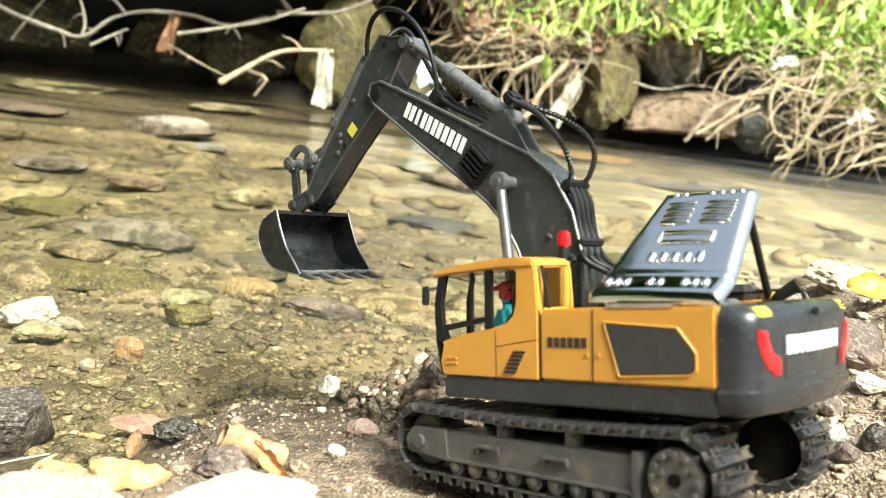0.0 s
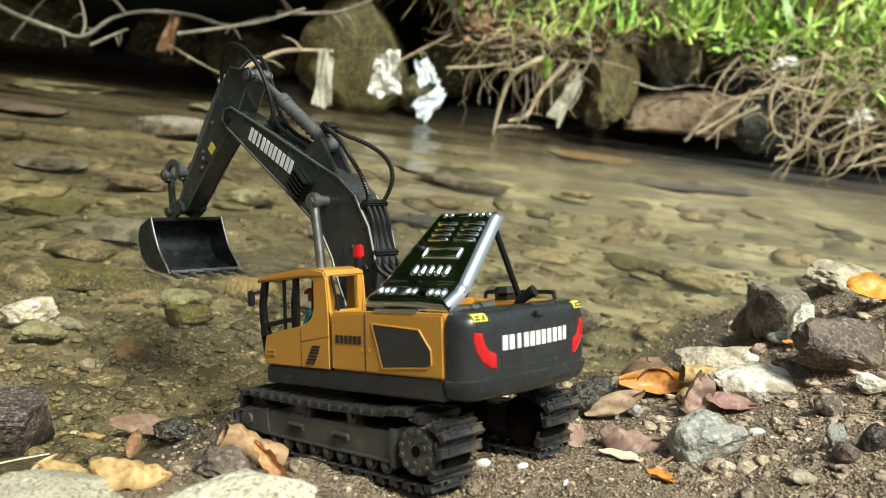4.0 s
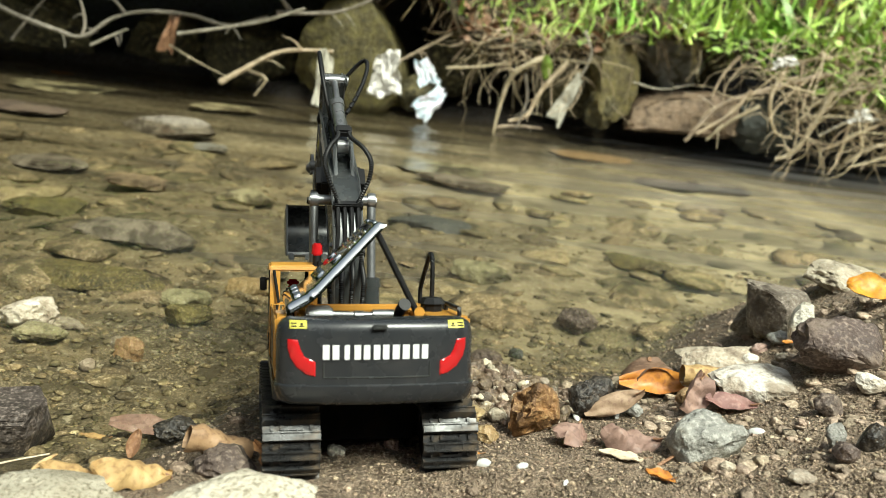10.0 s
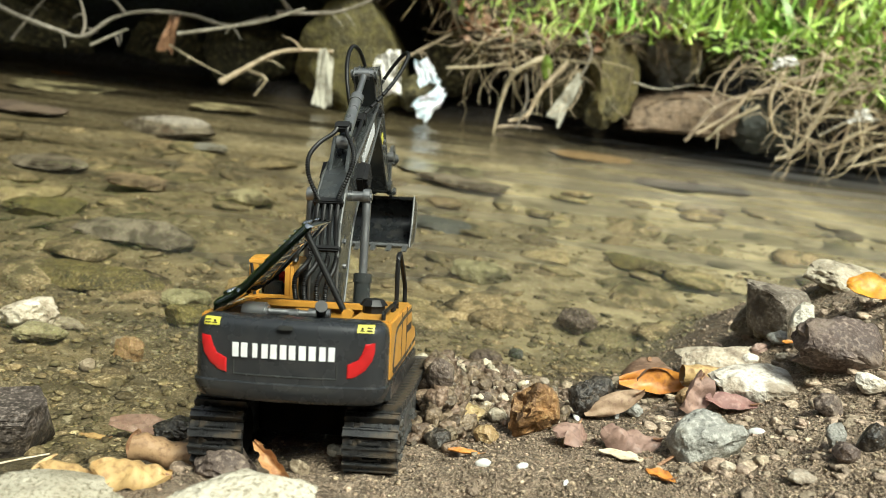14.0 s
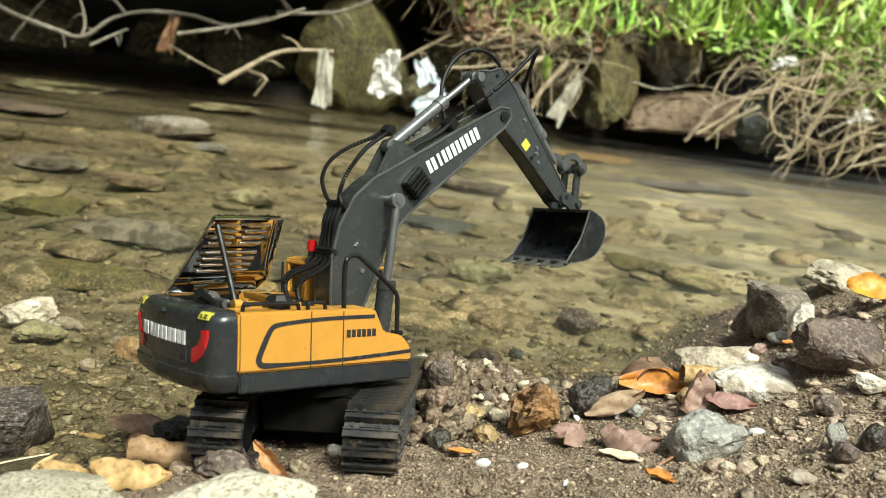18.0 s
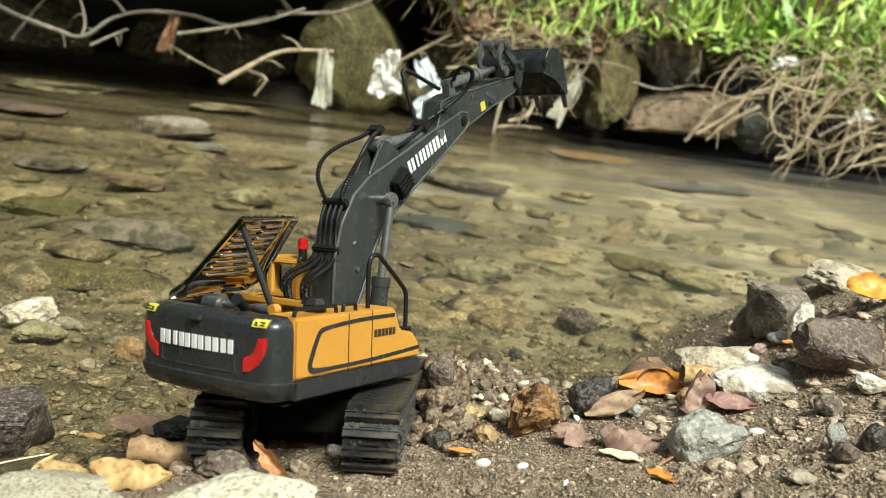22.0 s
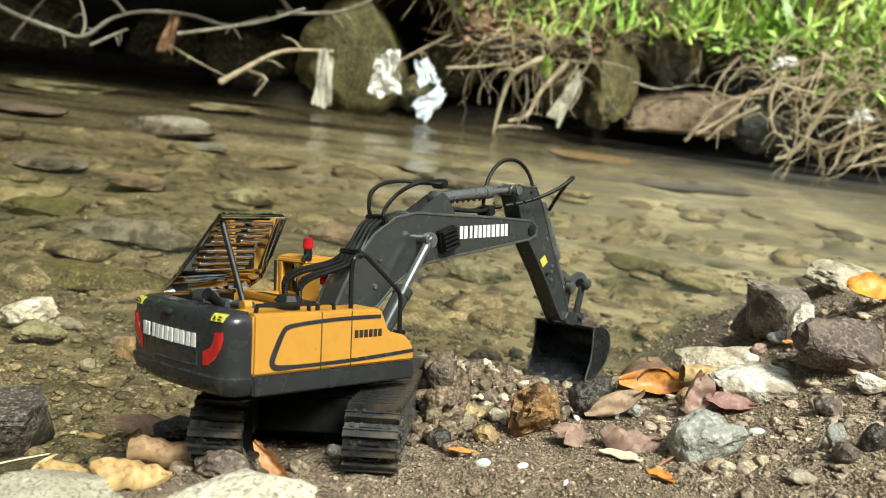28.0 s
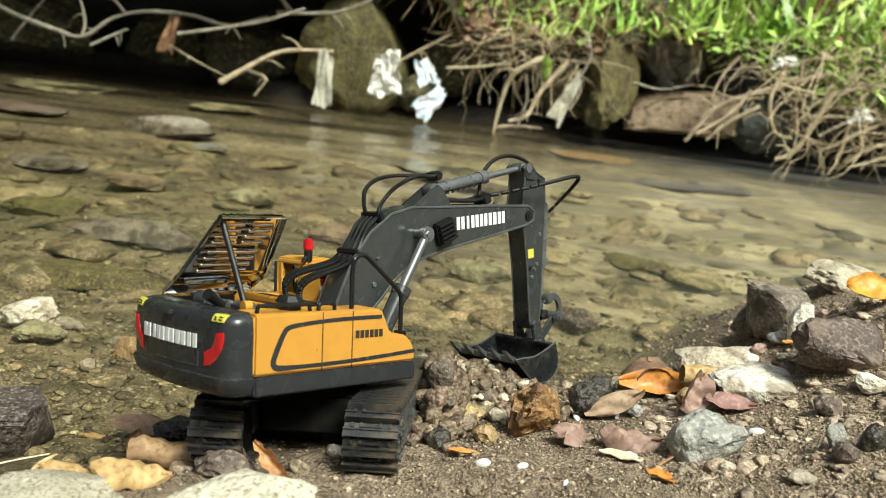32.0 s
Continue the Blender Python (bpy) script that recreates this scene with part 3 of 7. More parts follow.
def build_doll(house):
    """The small moulded operator figure in the cab."""
    bm = bmesh.new()
    prism([(0.0570, 0.0800), (0.0730, 0.0800), (0.0720, 0.0860), (0.0660, 0.0980), (0.0590, 0.0990)], -0.050, -0.038, 0.003, bm)
    prism([(0.0600, 0.0995), (0.0670, 0.0995), (0.0680, 0.1080), (0.0590, 0.1080)], -0.0475, -0.0405, 0.002, bm)
    prism([(0.0580, 0.1065), (0.0720, 0.1062), (0.0680, 0.1100), (0.0610, 0.1115)], -0.0485, -0.0395, 0.0014, bm)
    ob = part("doll", bm, M_DOLL, house, "small moulded plastic doll in blue")
    ob.data.materials.append(M_RED)
    for face in ob.data.polygons:
        face.material_index = 1 if face.center.z > 0.1035 else 0
    return ob


house = build_house()
build_doll(house)

BOOM_OUT = [(-0.0075, 0.0030), (0.0090, 0.0210), (0.0280, 0.0398), (0.0490, 0.0522), (0.0740, 0.0585), (0.0960, 0.0560), (0.1200, 0.0475), (0.1800, 0.0275), (0.2330, 0.0085), (0.2400, 0.0010), (0.2370, -0.0065), (0.2270, -0.0075), (0.1740, 0.0010), (0.1300, 0.0085), (0.1000, 0.0125), (0.0800, 0.0125), (0.0620, 0.0080), (0.0420, -0.0015), (0.0200, -0.0090), (-0.0060, -0.0080)]


def build_boom():
    boom = part("boom", prism(BOOM_OUT, -0.0105, 0.0105, 0.0012), M_STEEL, excavator, "gunmetal grey cranked boom")
    for s in (-1, 1):
        bm = bmesh.new()
        n = len(BOOM_OUT)
        for k in range(n):
            a, b = BOOM_OUT[k], BOOM_OUT[(k + 1) % n]
            rod((s * 0.0103, a[0], a[1] * 0.985), (s * 0.0103, b[0], b[1] * 0.985), 0.0012, bm, 6)
        part("boom_rim", bm, M_RIM, boom, "lighter worn rim")
        d = Vector((0, 0.0600, -0.0155)).normalized()
        u = Vector((0, -d.z, d.y))
        start = Vector((s * 0.0106, 0.1380, 0.0205))
        part("lettering", stems(bmesh.new(), start, d, u, [w * 0.98 for w in (LETTERS if s > 0 else LETTERS[::-1])], 0.0007, 0.0105, 0.0004, (s, 0, 0)), M_WHITE, boom, "white printed upright strokes")
        bm = block(s * 0.0105, s * 0.0165, 0.1120, 0.1320, 0.0160, 0.0350, 0.001) if s > 0 else block(-0.0165, -0.0105, 0.1120, 0.1320, 0.0160, 0.0350, 0.001)
        lamp = part("work_lamp", bm, M_BLACK, boom, "black ribbed work lamp housing")
        x0, x1 = sorted((s * 0.0160, s * 0.0195))
        for k in range(5):
            z = 0.0180 + k * 0.0035
            part("lamp_rib", block(x0, x1, 0.1130, 0.1310, z, z + 0.0018, 0.0004), M_BLACK, lamp)
        bm = rod((s * 0.0105, 0.0938, 0.0342), (s * 0.0240, 0.0938, 0.0342), 0.0040, seg=16)
        rod((s * 0.0195, 0.0938, 0.0342), (s * 0.0250, 0.0938, 0.0342), 0.0062, bm, 16, bevel=0.0008)
        rod((s * 0.0250, 0.0938, 0.0342), (s * 0.0262, 0.0938, 0.0342), 0.0030, bm, 6)
        part("pin", bm, M_SILVER, boom, "satin silver pin")
        bm = rod((s * 0.0100, 0.2309, 0.0), (s * 0.0122, 0.2309, 0.0), 0.0045, seg=18)
        rod((s * 0.0122, 0.2309, 0.0), (s * 0.0128, 0.2309, 0.0), 0.0024, bm, 12)
        part("pin", bm, M_BLACK, boom)
        x0, x1 = (0.0050, 0.0080) if s > 0 else (-0.0080, -0.0050)
        part("cylinder_bracket", prism([(0.0980, 0.0540), (0.1230, 0.0605), (0.1320, 0.0620), (0.1365, 0.0570), (0.1420, 0.0390), (0.1100, 0.0480)], x0, x1, 0.0008), M_STEEL, boom)
        part("hose", sweep([(s * 0.0062, 0.0630, 0.0590), (s * 0.0095, 0.0655, 0.0675), (s * 0.0150, 0.0750, 0.0762), (s * 0.0170, 0.0900, 0.0795), (s * 0.0125, 0.1070, 0.0775), (s * 0.0050, 0.1260, 0.0710), (s * 0.0045, 0.1400, 0.0675)], 0.0016, 90, 8, ridge=0.2), M_BLACK, boom, "black ribbed hose")
        bm = rod((s * 0.0103, 0.0400, 0.0130), (s * 0.0118, 0.0400, 0.0130), 0.0020, seg=10)
        block(min(s * 0.0103, s * 0.0122), max(s * 0.0103, s * 0.0122), 0.0480, 0.0520, 0.0300, 0.0316, 0.0003, bm)
        part("bolt", bm, M_SILVER, boom)
        part("steel_line", sweep([(s * 0.0040, 0.1400, 0.0450), (s * 0.0040, 0.1500, 0.0420), (s * 0.0045, 0.1700, 0.0350), (s * 0.0045, 0.1880, 0.0320)], 0.0018, 16, 8), M_BLACK, boom)
    for x in (-0.0075, -0.0025, 0.0025, 0.0075):
        part("hose", sweep([(x, 0.0640, 0.0600), (x, 0.0520, 0.0560), (x, 0.0430, 0.0490), (x * 1.2, 0.0330, 0.0415)], 0.0017, 24, 8), M_BLACK, boom, "smooth black hose")
    bm = block(-0.0110, 0.0110, 0.0605, 0.0660, 0.0555, 0.0625, 0.001)
    part("hose_clamp", bm, M_BLACK, boom)
    bm = block(-0.0065, 0.0065, 0.1320, 0.1410, 0.0645, 0.0712, 0.0015)
    part("hose_clamp", bm, M_BLACK, boom)
    part("hose_clip", block(-0.0072, 0.0072, 0.1820, 0.1920, 0.0262, 0.0345, 0.0012), M_BLACK, boom)
    part("hose_clip", block(-0.0120, 0.0120, 0.0300, 0.0350, 0.0380, 0.0445, 0.0012), M_BLACK, boom)
    return boom


ARM_OUT = [(-0.0300, 0.0250), (-0.0080, 0.0245), (0.0280, 0.0190), (0.0730, 0.0130), (0.0920, 0.0105), (0.1020, 0.0085), (0.1080, 0.0030), (0.1060, -0.0020), (0.0980, -0.0050), (0.0500, -0.0052), (0.0060, -0.0080), (-0.0100, -0.0080), (-0.0340, -0.0030), (-0.0440, -0.0040), (-0.0455, 0.0040), (-0.0370, 0.0130)]


def build_arm():
    arm = part("arm", prism(ARM_OUT, -0.0090, 0.0090, 0.0012), M_STEEL, excavator, "gunmetal grey dipper arm")
    for s in (-1, 1):
        x0, x1 = sorted((s * 0.0091, s * 0.0095))
        part("label", prism([(0.0318, -0.0036), (0.0400, -0.0036), (0.0400, 0.0046), (0.0318, 0.0046)], x0, x1), M_LABEL, arm, "yellow warning label")
        for y, z, mat in ((0.0470, 0.0085, M_SILVER), (0.0510, 0.0050, M_SILVER), (0.0490, -0.0015, M_BLACK), (0.0580, 0.0010, M_SILVER), (-0.0290, 0.0165, M_BLACK), (0.0200, 0.0145, M_SILVER)):
            part("bolt", rod((s * 0.0086, y, z), (s * 0.0102, y, z), 0.0019, seg=10, bevel=0.0004), mat, arm)
        bm = bmesh.new()
        n = len(ARM_OUT)
        for k in range(n):
            a, b = ARM_OUT[k], ARM_OUT[(k + 1) % n]
            rod((s * 0.0089, a[0], a[1]), (s * 0.0089, b[0], b[1]), 0.0008, bm, 6)
        part("arm_rim", bm, M_RIM, arm, "lighter worn rim")
        x0, x1 = sorted((s * 0.0091, s * 0.0106))
        part("lug", prism([(-0.0465, -0.001), (-0.042, -0.0055), (-0.032, -0.002), (-0.030, 0.010), (-0.040, 0.008)], x0, x1, 0.0005), M_STEEL, arm)
    part("pin", rod((-0.0118, -0.0415, 0.0005), (0.0118, -0.0415, 0.0005), 0.0040, seg=14), M_SILVER, arm)
    bm = rod((0, -0.0030, 0.0320), (0, 0.0500, 0.0262), 0.0050, seg=16, bevel=0.001)
    rod((0, 0.0440, 0.0269), (0, 0.0520, 0.0260), 0.0060, bm, 16, bevel=0.0008)
    prism([(-0.0090, 0.0220), (0.0050, 0.0200), (0.0030, 0.0360), (-0.0060, 0.0370)], -0.0035, 0.0035, 0.001, bm)
    part("bucket_cylinder", bm, M_BARREL, arm)
    part("bucket_rod", rod((0, 0.0500, 0.0262), (0, 0.0800, 0.0230), 0.0028, seg=12), M_SILVER, arm)
    return arm


def build_bucket():
    prof = [(0.0130, -0.0060), (0.0300, -0.0035), (0.0420, -0.0090), (0.0475, -0.0200), (0.0465, -0.0340), (0.0385, -0.0480), (0.0150, -0.0680)]
    inner = [(0.0150, -0.0085), (0.0295, -0.0062), (0.0400, -0.0110), (0.0448, -0.0205), (0.0438, -0.0330), (0.0365, -0.0462), (0.0165, -0.0650)]
    W = 0.0365
    def rounded(pts, n=26):
        return [(p.x, p.y) for p in curve_points([(y, z, 0) for y, z in pts], n)]

    bm = prism(rounded(prof) + rounded(inner)[::-1], -W, W, 0.0003)
    bucket = part("bucket", bm, M_BUCKET, excavator, "dark grey digging bucket with scuffed edges")
    for s in (-1, 1):
        x0, x1 = sorted((s * W, s * (W + 0.0022)))
        side = [(0.0130, -0.0055), (0.0300, -0.0030), (0.0425, -0.0085), (0.0480, -0.0200), (0.0470, -0.0345), (0.0388, -0.0488), (0.0145, -0.0690)]
        back = [(0.0160, -0.0560), (0.0185, -0.0400), (0.0165, -0.0220)]
        part("side_plate", prism(rounded(side) + back, x0, x1, 0.0006), M_BUCKET, bucket)
        edge = bmesh.new()
        cut = [(0.0130, -0.0055), (0.0165, -0.0220), (0.0185, -0.0400), (0.0160, -0.0560), (0.0145, -0.0690)]
        cut = rounded(cut, 15)
        for a, b in zip(cut, cut[1:]):
            rod((s * (W + 0.001), a[0], a[1]), (s * (W + 0.001), b[0], b[1]), 0.0010, edge, 8)
        worn = bmesh.new()
        heel = rounded(side, 26)[4:]
        for a, b in zip(heel, heel[1:]):
            rod((s * (W + 0.0020), a[0], a[1]), (s * (W + 0.0020), b[0], b[1]), 0.0006, worn, 6)
        part("edge_wear", worn, M_RIM, bucket)
        part("side_cutter", edge, M_RIM, bucket, "worn steel-grey cutting edge")
        x0, x1 = sorted((s * 0.0100, s * 0.0135))
        part("ear", prism([(-0.0060, -0.0030), (-0.0020, 0.0055), (0.0060, 0.0065), (0.0210, 0.0085), (0.0250, 0.0020), (0.0300, -0.0040), (0.0130, -0.0075), (-0.0030, -0.0080)], x0, x1, 0.0008), M_STEEL, bucket)
    for k in range(5):
        x = -0.0335 + k * 0.01675
        part("tooth", prism([(0.0200, -0.0620), (0.0175, -0.0690), (0.0100, -0.0765), (0.0030, -0.0808), (0.0024, -0.0798), (0.0080, -0.0735), (0.0130, -0.0665)], x - 0.0026, x + 0.0026, 0.0005), M_RIM, bucket, "worn bucket tooth")
    part("pin", rod((-0.0135, 0, 0), (0.0135, 0, 0), 0.0030, seg=12), M_STEEL, bucket)
    part("pin", rod((-0.0135, 0.019, 0.004), (0.0135, 0.019, 0.004), 0.0028, seg=12), M_STEEL, bucket)
    part("lip", block(-W, W, 0.0125, 0.0185, -0.0690, -0.0655, 0.0006), M_RIM, bucket)
    for ob in [bucket] + list(bucket.children):
        ob.data.transform(Matrix.Diagonal((0.93, 0.89, 0.89, 1)))
    return bucket


boom, arm, bucket = build_boom(), build_arm(), build_bucket()


def build_cylinders():
    out = {}
    for s in (-1, 1):
        bm = rod((0, 0, 0), (0, 0, 0.046), 0.0066, seg=18, bevel=0.001)
        rod((0, 0, 0.040), (0, 0, 0.048), 0.0074, bm, 18, bevel=0.0008)
        rod((0.004, 0, 0), (-0.004, 0, 0), 0.005, bm)
        out["barrel", s] = part("boom_cylinder", bm, M_STEEL, excavator, "grey boom lift cylinder")
        bm = rod((0, 0, 0), (0, 0, 0.062), 0.0034, seg=14)
        rod((0.003, 0, 0), (-0.003, 0, 0), 0.0058, bm, 16)
        out["rod", s] = part("boom_cylinder_rod", bm, M_SILVER, excavator, "silver piston rod")
    bm = rod((0, 0, 0.0), (0, 0, 0.066), 0.0050, seg=16, bevel=0.001)
    rod((0, 0, 0.058), (0, 0, 0.068), 0.0058, bm, 16, bevel=0.0008)
    rod((0.0045, 0, 0), (-0.0045, 0, 0), 0.0055, bm, 14)
    for k in range(7):
        rod((0, 0.004, 0.012 + k * 0.007), (0, 0.0065, 0.012 + k * 0.007), 0.0016, bm, 8)
    out["arm_barrel"] = part("arm_cylinder", bm, M_BARREL, excavator, "grey arm cylinder")
    bm = rod((0, 0, 0), (0, 0, 0.070), 0.0028, seg=12)
    rod((0.005, 0, 0), (-0.005, 0, 0), 0.0050, bm, 14)
    out["arm_rod"] = part("arm_cylinder_rod", bm, M_SILVER, excavator, "silver piston rod")
    for s in (-1, 1):
        x0, x1 = sorted((s * 0.0095, s * 0.0125))
        arc = [(0.0122 + 0.0150 * math.cos(radians(q)), 0.0150 * math.sin(radians(q)) - 0.0020) for q in range(200, -21, -20)]
        arc += [(0.0122 + 0.0092 * math.cos(radians(q)), 0.0092 * math.sin(radians(q)) - 0.0020) for q in range(-20, 201, 20)]
        bm = prism(arc, x0, x1, 0.0004)
        rod((s * 0.0070, 0.0, 0), (s * 0.0145, 0.0, 0), 0.0050, bm, 16, bevel=0.0008)
        rod((s * 0.0020, 0.0245, 0), (s * 0.0150, 0.0245, 0), 0.0050, bm, 16, bevel=0.0008)
        rod((s * 0.0145, 0.0245, 0), (s * 0.0160, 0.0245, 0), 0.0028, bm, 12)
        out["link", s] = part("bucket_rocker", bm, M_RIM, excavator, "grey curved bucket rocker with round pins")
        x0, x1 = sorted((s * 0.0060, s * 0.0092))
        bm = prism([(-0.0045, 0.0), (0.0, 0.0045), (0.033, 0.0040), (0.0370, 0.0), (0.033, -0.0040), (0.0, -0.0045)], x0, x1, 0.0008)
        rod((s * 0.0050, 0.0, 0), (s * 0.0150, 0.0, 0), 0.0040, bm, 14, bevel=0.0008)
        out["link2", s] = part("bucket_link", bm, M_STEEL, excavator)
    return out


cylinders = build_cylinders()


def bend(p, dp, q, dq, n):
    """n + 1 points of a smooth curve from p, leaving along dp, to q, arriving along dq."""
    out = []
    for k in range(n + 1):
        t = k / n
        out.append((2 * t ** 3 - 3 * t * t + 1) * p + (t ** 3 - 2 * t * t + t) * dp + (3 * t * t - 2 * t ** 3) * q + (t ** 3 - t * t) * dq)
    return out


# hoses that flex between two moving parts: where they leave the one and enter the other (place and pull)
FLEX = [
    ("boom", (-0.0045, 0.1890, 0.0325), (-0.040, 0.085, 0.145), "arm", (-0.0045, -0.0090, 0.0300), (0.030, 0.130, -0.105), 22),
    ("boom", (0.0045, 0.1910, 0.0325), (0.110, 0.250, -0.040), "arm", (0.0040, 0.0030, 0.0350), (-0.120, 0.155, -0.110), 24),
    ("house", (-0.0200, 0.0100, 0.0940), (-0.012, -0.050, 0.100), "boom", (-0.0090, 0.0320, 0.0412), (0.010, 0.050, 0.040), 16),
    ("house", (-0.0130, 0.0060, 0.0940), (-0.006, -0.054, 0.094), "boom", (-0.0030, 0.0320, 0.0412), (0.005, 0.050, 0.040), 16),
    ("house", (-0.0060, 0.0110, 0.0940), (0.000, -0.046, 0.088), "boom", (0.0030, 0.0320, 0.0412), (-0.002, 0.048, 0.040), 16),
    ("house", (0.0010, 0.0070, 0.0940), (0.004, -0.050, 0.082), "boom", (0.0090, 0.0320, 0.0412), (-0.006, 0.046, 0.040), 16),
]


def build_flex():
    """Each hose is a row of short ribbed pieces, each a little longer than its step."""
    out = []
    for start, p, dp, end, q, dq, n in FLEX:
        size = 0.0068 if n > 20 else 0.0052
        me = mesh_from(sweep([(0, 0, -size * 0.55), (0, 0, 0), (0, 0, size * 0.55)], 0.0017, 9, 8, ridge=0.14), "hose_piece", M_BLACK, 60)
        pieces = []
        for _ in range(n):
            ob = new("hose_piece", me)
            ob.parent = excavator
            pieces.append(ob)
        out.append(pieces)
    return out


flex = build_flex()

# ---- undercarriage
SPROCKET, IDLER = (-0.0550, 0.0195, 0.0205), (0.1130, 0.0175, 0.0180)
LINKS = 44


def track_path(s):
    """Place and angle along a track's loop, s from 0 to 1, running along the top from back to front."""
    (y0, z0, r0), (y1, z1, r1) = SPROCKET, IDLER
    d = math.hypot(y1 - y0, z1 - z0)
    base = math.atan2(z1 - z0, y1 - y0)
    off = math.asin((r0 - r1) / d)
    flat = math.sqrt(d * d - (r0 - r1) ** 2)
    a_top, a_bot = base + math.pi / 2 - off, base - math.pi / 2 + off
    arc1, arc0 = (a_top - a_bot) * r1, (2 * math.pi - (a_top - a_bot)) * r0
    total = 2 * flat + arc1 + arc0
    q = (s % 1.0) * total
    if q < flat:
        t = q / flat
        py = (y0 + r0 * math.cos(a_top)) * (1 - t) + (y1 + r1 * math.cos(a_top)) * t
        pz = (z0 + r0 * math.sin(a_top)) * (1 - t) + (z1 + r1 * math.sin(a_top)) * t
        return py, pz - 0.0025 * math.sin(math.pi * t), a_top - math.pi / 2, total
    q -= flat
    if q < arc1:
        a = a_top - q / r1
        return y1 + r1 * math.cos(a), z1 + r1 * math.sin(a), a - math.pi / 2, total
    q -= arc1
    if q < flat:
        t = q / flat
        py = (y1 + r1 * math.cos(a_bot)) * (1 - t) + (y0 + r0 * math.cos(a_bot)) * t
        pz = (z1 + r1 * math.sin(a_bot)) * (1 - t) + (z0 + r0 * math.sin(a_bot)) * t
        return py, pz, a_bot - math.pi / 2, total
    q -= flat
    a = a_bot - q / r0
    return y0 + r0 * math.cos(a), z0 + r0 * math.sin(a), a - math.pi / 2, total


def link_pose(side, s):
    y, z, a, _ = track_path(s)
    return Matrix.Translation((side * 0.0495, y, z)) @ Matrix.Rotation(a, 4, "X")


def ribbed_plate(xs, ys, heights, z0):
    """A plate of rectangular steps: one height for each cell between the lines xs and ys."""
    bm = bmesh.new()
    known = {}

    def at(i, j, z):
        key = (i, j, z)
        if key not in known:
            known[key] = bm.verts.new((xs[i], ys[j], z))
        return known[key]

    nx, ny = len(xs) - 1, len(ys) - 1
    for i in range(nx):
        for j in range(ny):
            for z in (heights[i][j], z0):
                bm.faces.new((at(i, j, z), at(i + 1, j, z), at(i + 1, j + 1, z), at(i, j + 1, z)))
    for i in range(nx + 1):
        for j in range(ny):
            p = heights[i - 1][j] if i else z0
            q = heights[i][j] if i < nx else z0
            if p != q:
                bm.faces.new((at(i, j, p), at(i, j + 1, p), at(i, j + 1, q), at(i, j, q)))
    for i in range(nx):
        for j in range(ny + 1):
            p = heights[i][j - 1] if j else z0
            q = heights[i][j] if j < ny else z0
            if p != q:
                bm.faces.new((at(i, j, p), at(i + 1, j, p), at(i + 1, j, q), at(i, j, q)))
    return bm


